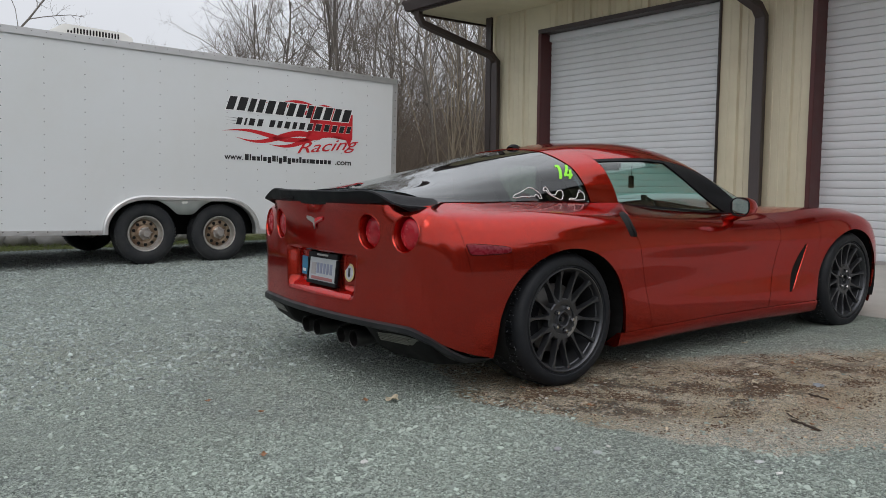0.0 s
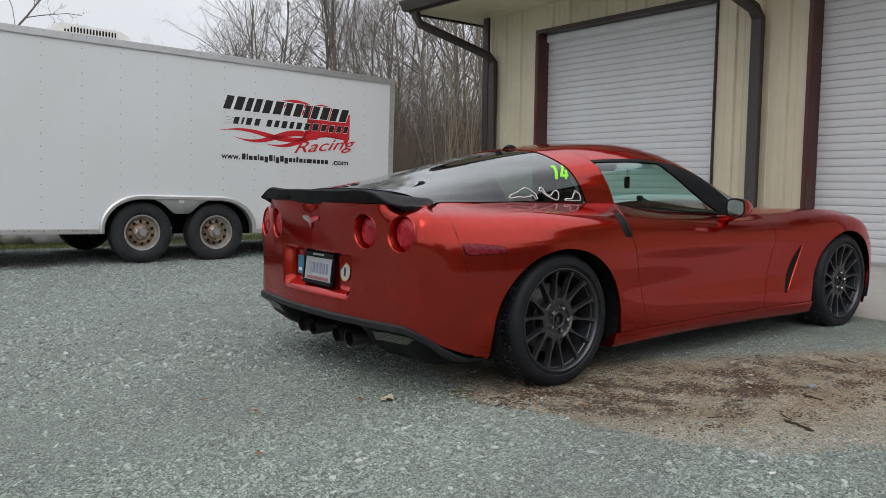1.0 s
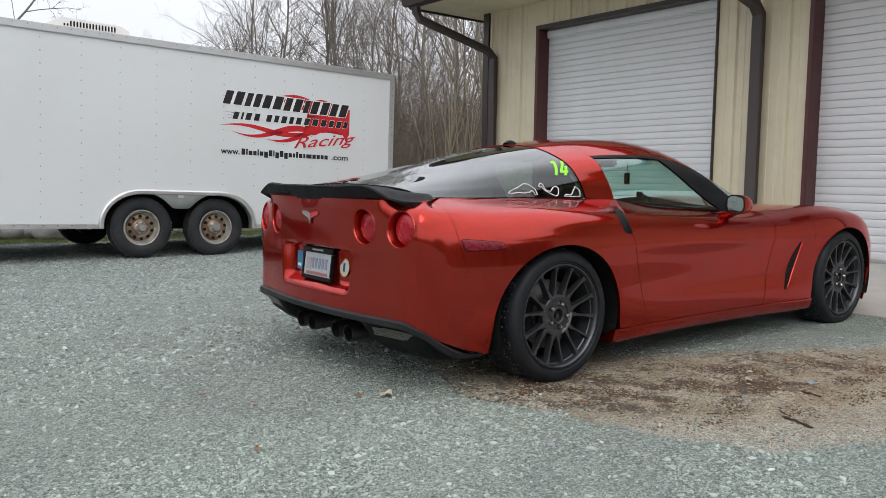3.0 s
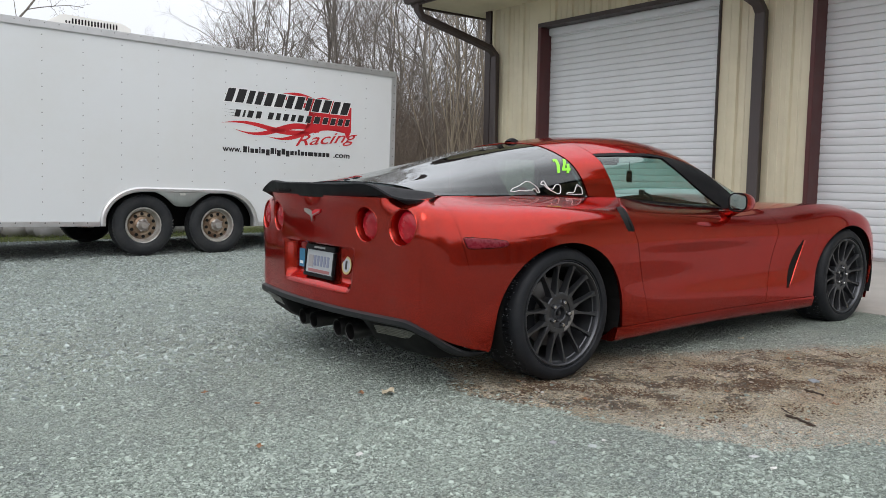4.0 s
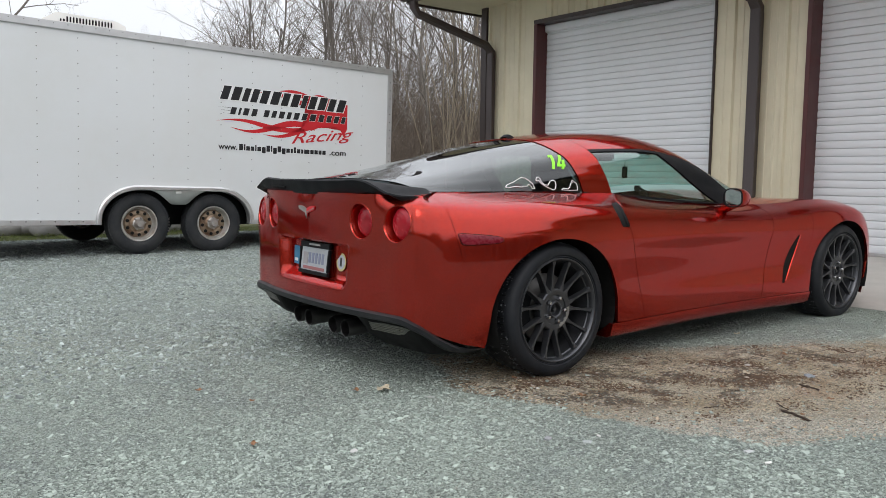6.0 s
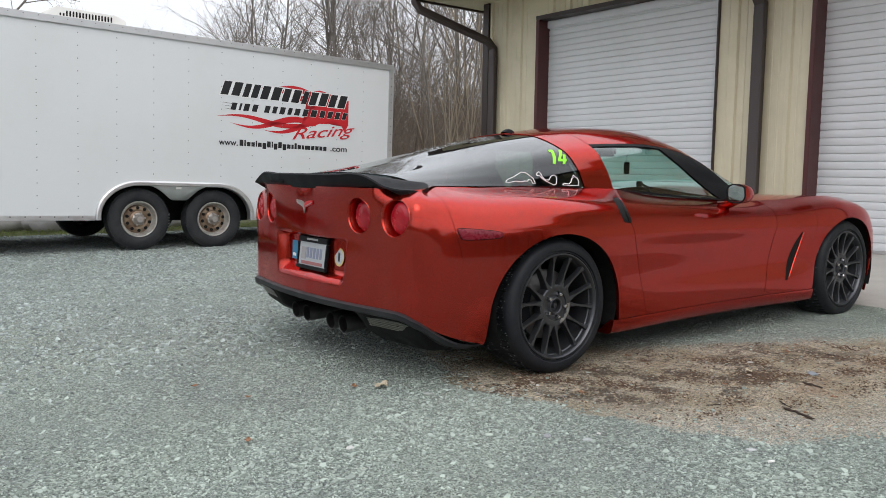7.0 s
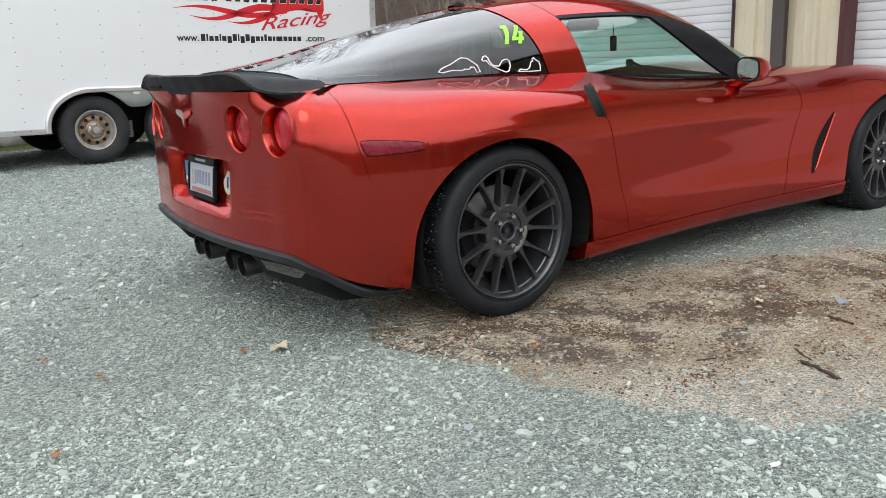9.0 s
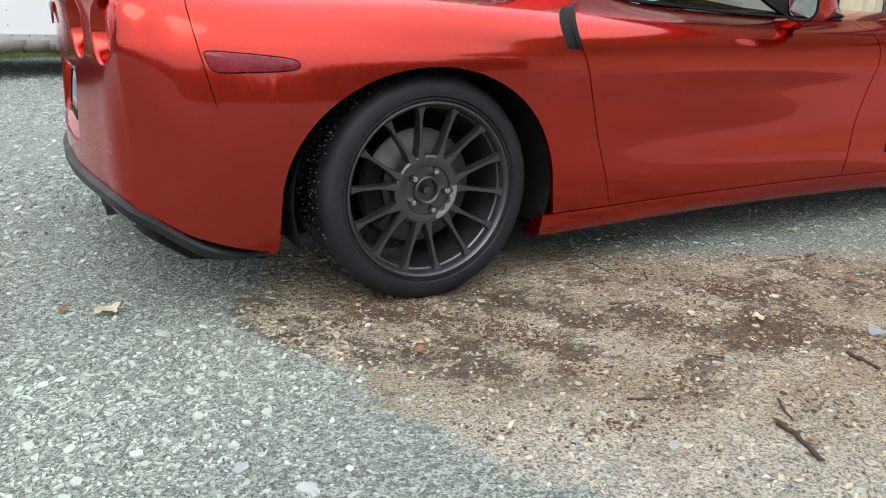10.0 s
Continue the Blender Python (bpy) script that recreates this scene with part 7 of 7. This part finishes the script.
def scatter_crumbs():
    """Crumbs of mulch and pale chips on the bare earth."""
    def band(rng, n):
        out = []
        while len(out) < n:
            x, y = rng.uniform(-0.6, 2.0), rng.uniform(-2.2, -0.75)
            d = ((x - 0.42) / 1.4) ** 2 + ((y + 1.28 + 0.2 * (x - 0.42)) / 0.45) ** 2
            if not in_earth(x, y) or rng.random() > math.exp(-1.2 * max(0, d - 0.3)) * (0.04 + 2.2 * max(0, noise.noise((x * 5, y * 5, 3.0)) + 0.02)):
                continue
            out.append((x, y))
        return out

    def all_over(rng, n):
        out = []
        while len(out) < n:
            x, y = rng.uniform(-0.6, 2.4), rng.uniform(-2.5, -0.75)
            if in_earth(x, y):
                out.append((x, y))
        return out
    stone_object("mulch_crumbs", "dark brown crumbs of rotted mulch on the earth", mat("rotted_mulch", (0.105, 0.064, 0.038), 0.95, var=0.2, scale=40, island=0.6), *lumps(13000, 6, band, lambda r, p: 0.0012 + 0.0055 * r.random(len(p)) ** 3.0, 0.5))
    stone_object("earth_chips", "small tan and grey chips on the bare earth", mat("tan_chips", (0.36, 0.31, 0.26), 0.9, var=0.15, scale=40, island=0.6), *lumps(5000, 7, all_over, lambda r, p: 0.0015 + 0.007 * r.random(len(p)) ** 5.0, 0.45))
    stone_object("earth_clods", "dry tan clods of the bare earth", mat("tan_clods", (0.40, 0.325, 0.23), 0.95, var=0.2, scale=30, bump=0.5, bscale=120, island=0.4), *lumps(4500, 12, all_over, lambda r, p: 0.002 + 0.006 * r.random(len(p)) ** 2.5, 0.30, 6))


scatter_crumbs()


def rough_rock(seed, r, fine=2):
    rnd = random.Random(seed)
    bm = bmesh.new()
    bmesh.ops.create_icosphere(bm, subdivisions=fine, radius=r)
    off = Vector((rnd.uniform(0, 50), rnd.uniform(0, 50), rnd.uniform(0, 50)))
    for v in bm.verts:
        k = 1 + 0.45 * noise.noise(v.co / r * 1.1 + off) + 0.15 * noise.noise(v.co / r * 3 + off)
        v.co = Vector((v.co.x * 1.25, v.co.y, v.co.z * 0.72)) * k
    return bm


def ground_things():
    rockm = mat("grey_field_rock", (0.40, 0.39, 0.38), 0.9, var=0.2, scale=5, bump=0.6, bscale=25, dirt=(0.18, 0.16, 0.13), dirt_scale=4, dirt_amt=0.5, rand=0.3)
    meshes = [as_mesh("rock", rough_rock(s, 0.2), rockm, 45) for s in range(5)]
    rnd = random.Random(8)
    for i in range(70):
        x = rnd.uniform(-4.6, 2.4)
        y = 9.25 + rnd.uniform(0, 0.6)
        o = new("rock", meshes[i % 5])
        s = rnd.uniform(0.6, 1.3)
        o.matrix_world = pose(x, y, ground_z(x, y) + 0.07 * s, rnd.uniform(-20, 20), rnd.uniform(-20, 20), rnd.uniform(0, 360)) @ Matrix.Scale(s, 4)
        tagged(o, "rough grey rock in the row behind the trailer", "rock", "rocks behind the trailer")
    # thin grass at the foot of the rocks
    w = Wood()
    for i in range(4200):
        x, y = rnd.uniform(-5, 3.4), 8.5 + rnd.random() * 0.8
        h = rnd.uniform(0.02, 0.07)
        p = Vector((x, y, ground_z(x, y) - 0.005))
        w.limb([p, p + Vector((rnd.uniform(-0.02, 0.02), rnd.uniform(-0.02, 0.02), h * 0.6)), p + Vector((rnd.uniform(-0.05, 0.05), rnd.uniform(-0.05, 0.05), h))], 0.004, 0.001, 3)
    ob = new("grass_strip", w.mesh("grass_strip", mat("thin_winter_grass", (0.17, 0.21, 0.05), 0.8, var=0.3, scale=6, island=0.5)))
    tagged(ob, "thin yellow-green winter grass strip", "grass", kind="stuff")

    # a curled fallen leaf
    def leaf(x, y, size, turn, colour, name="fallen_leaf", label="curled pale brown fallen leaf on the gravel"):
        bm = bmesh.new()
        rows = []
        for i in range(9):
            u = i / 8
            wd = size * 0.34 * math.sin(math.pi * min(1, u * 1.02)) ** 0.8 * (1 + 0.3 * math.sin(u * 22))
            rows.append([(size * (u - 0.5), v * wd, 0.006 + size * (0.16 * abs(v) * math.sin(u * 5) ** 2 + 0.10 * (u - 0.4) ** 2)) for v in (-1, -0.5, 0, 0.5, 1)])
        vs = sheet(bm, rows)
        r = bmesh.ops.extrude_face_region(bm, geom=list(bm.faces))
        bmesh.ops.translate(bm, vec=(0, 0, 0.0008), verts=[v for v in r["geom"] if isinstance(v, bmesh.types.BMVert)])
        ob = part(name, bm, colour, smooth=50, m=pose(x, y, ground_z(x, y) + 0.004, 0, 0, turn))
        tagged(ob, label, "leaf")
    tan, rust = mat("pale_leaf", (0.50, 0.43, 0.31), 0.7, var=0.15, scale=30), mat("brown_leaf", (0.25, 0.12, 0.055), 0.7, var=0.2, scale=30)
    leaf(-0.848, -0.662, 0.078, 20, tan)
    leaf(-0.952, -0.612, 0.040, 70, rust, label="small brown leaf on the gravel")
    leaf(0.752, -1.417, 0.045, 70, tan, label="small pale leaf scrap on the earth")
    for k in range(14):
        x, y = rnd.uniform(-0.3, 1.9), rnd.uniform(-2.1, -0.8)
        leaf(x, y, rnd.uniform(0.018, 0.045), rnd.uniform(0, 360), rnd.choice((tan, rust, rust)), label="dry leaf scrap on the bare earth")
    for k in range(4):
        leaf(rnd.uniform(-2.2, -0.6), rnd.uniform(-2.2, 1.5), rnd.uniform(0.025, 0.05), rnd.uniform(0, 360), rust, label="small brown leaf on the gravel")

    # broken twigs
    def twig(x, y, length, turn, r, seed):
        rr = random.Random(seed)
        bm = bmesh.new()
        a = radians(turn)
        pts = []
        for i in range(13):
            u = i / 12 - 0.5
            off = 0.018 * length * math.sin(i * 0.6 + seed) + rr.uniform(-1, 1) * 0.016 * length
            px, py = x + length * u * math.cos(a) - off * math.sin(a), y + length * u * math.sin(a) + off * math.cos(a)
            pts.append((px, py, ground_z(px, py) + r * 0.7 + rr.uniform(0, r * 0.6)))
        tube(bm, pts, [r * rr.uniform(0.6, 1.35) * (0.55 if i in (0, 12) else 1) for i in range(13)], 6)
        ob = part("broken_twig", bm, mat("dark_twig", (0.05, 0.034, 0.024), 0.85, var=0.3, scale=40), smooth=50)
        tagged(ob, "dark broken twig lying on the earth", "twig")
    twig(0.325, -1.905, 0.16, 73, 0.0060, 1)
    twig(0.405, -1.80, 0.10, 58, 0.0026, 4)
    twig(0.785, -1.715, 0.10, 85, 0.005, 2)
    for k in range(12):
        twig(rnd.uniform(0.0, 1.8), rnd.uniform(-2.1, -0.85), rnd.uniform(0.05, 0.12), rnd.uniform(0, 180), 0.0022, 10 + k)

    # a few larger single stones
    for i, (x, y, s, col) in enumerate(((-0.282, -2.145, 0.07, (0.70, 0.69, 0.66)), (-0.71, -1.54, 0.10, (0.30, 0.31, 0.32)), (0.98, -1.61, 0.15, (0.24, 0.26, 0.28)), (-0.74, -0.86, 0.12, (0.33, 0.36, 0.33)), (-0.62, -1.65, 0.11, (0.36, 0.39, 0.38)), (0.08, -1.81, 0.08, (0.28, 0.31, 0.28)), (-0.24, -1.0, 0.06, (0.60, 0.58, 0.54)), (-0.53, -1.62, 0.05, (0.6, 0.61, 0.58)), (-0.23, -2.04, 0.09, (0.45, 0.46, 0.46)), (0.95, -1.30, 0.09, (0.5, 0.48, 0.45)), (-1.35, -1.25, 0.09, (0.5, 0.5, 0.48)), (-1.15, -2.0, 0.10, (0.42, 0.43, 0.42)))):
        ob = part("loose_stone", rough_rock(20 + i, 0.2, 1), mat("single_stone_%s" % "abcdefghijkl"[i], col, 0.85, var=0.15, scale=20, bump=0.4, bscale=60), m=pose(x, y, ground_z(x, y) + 0.002, 0, 0, 40 * i) @ Matrix.Diagonal((s * 0.9, s * 0.8, s * 0.5, 1)))
        tagged(ob, "single angular stone lying in the yard", "stone")


ground_things()
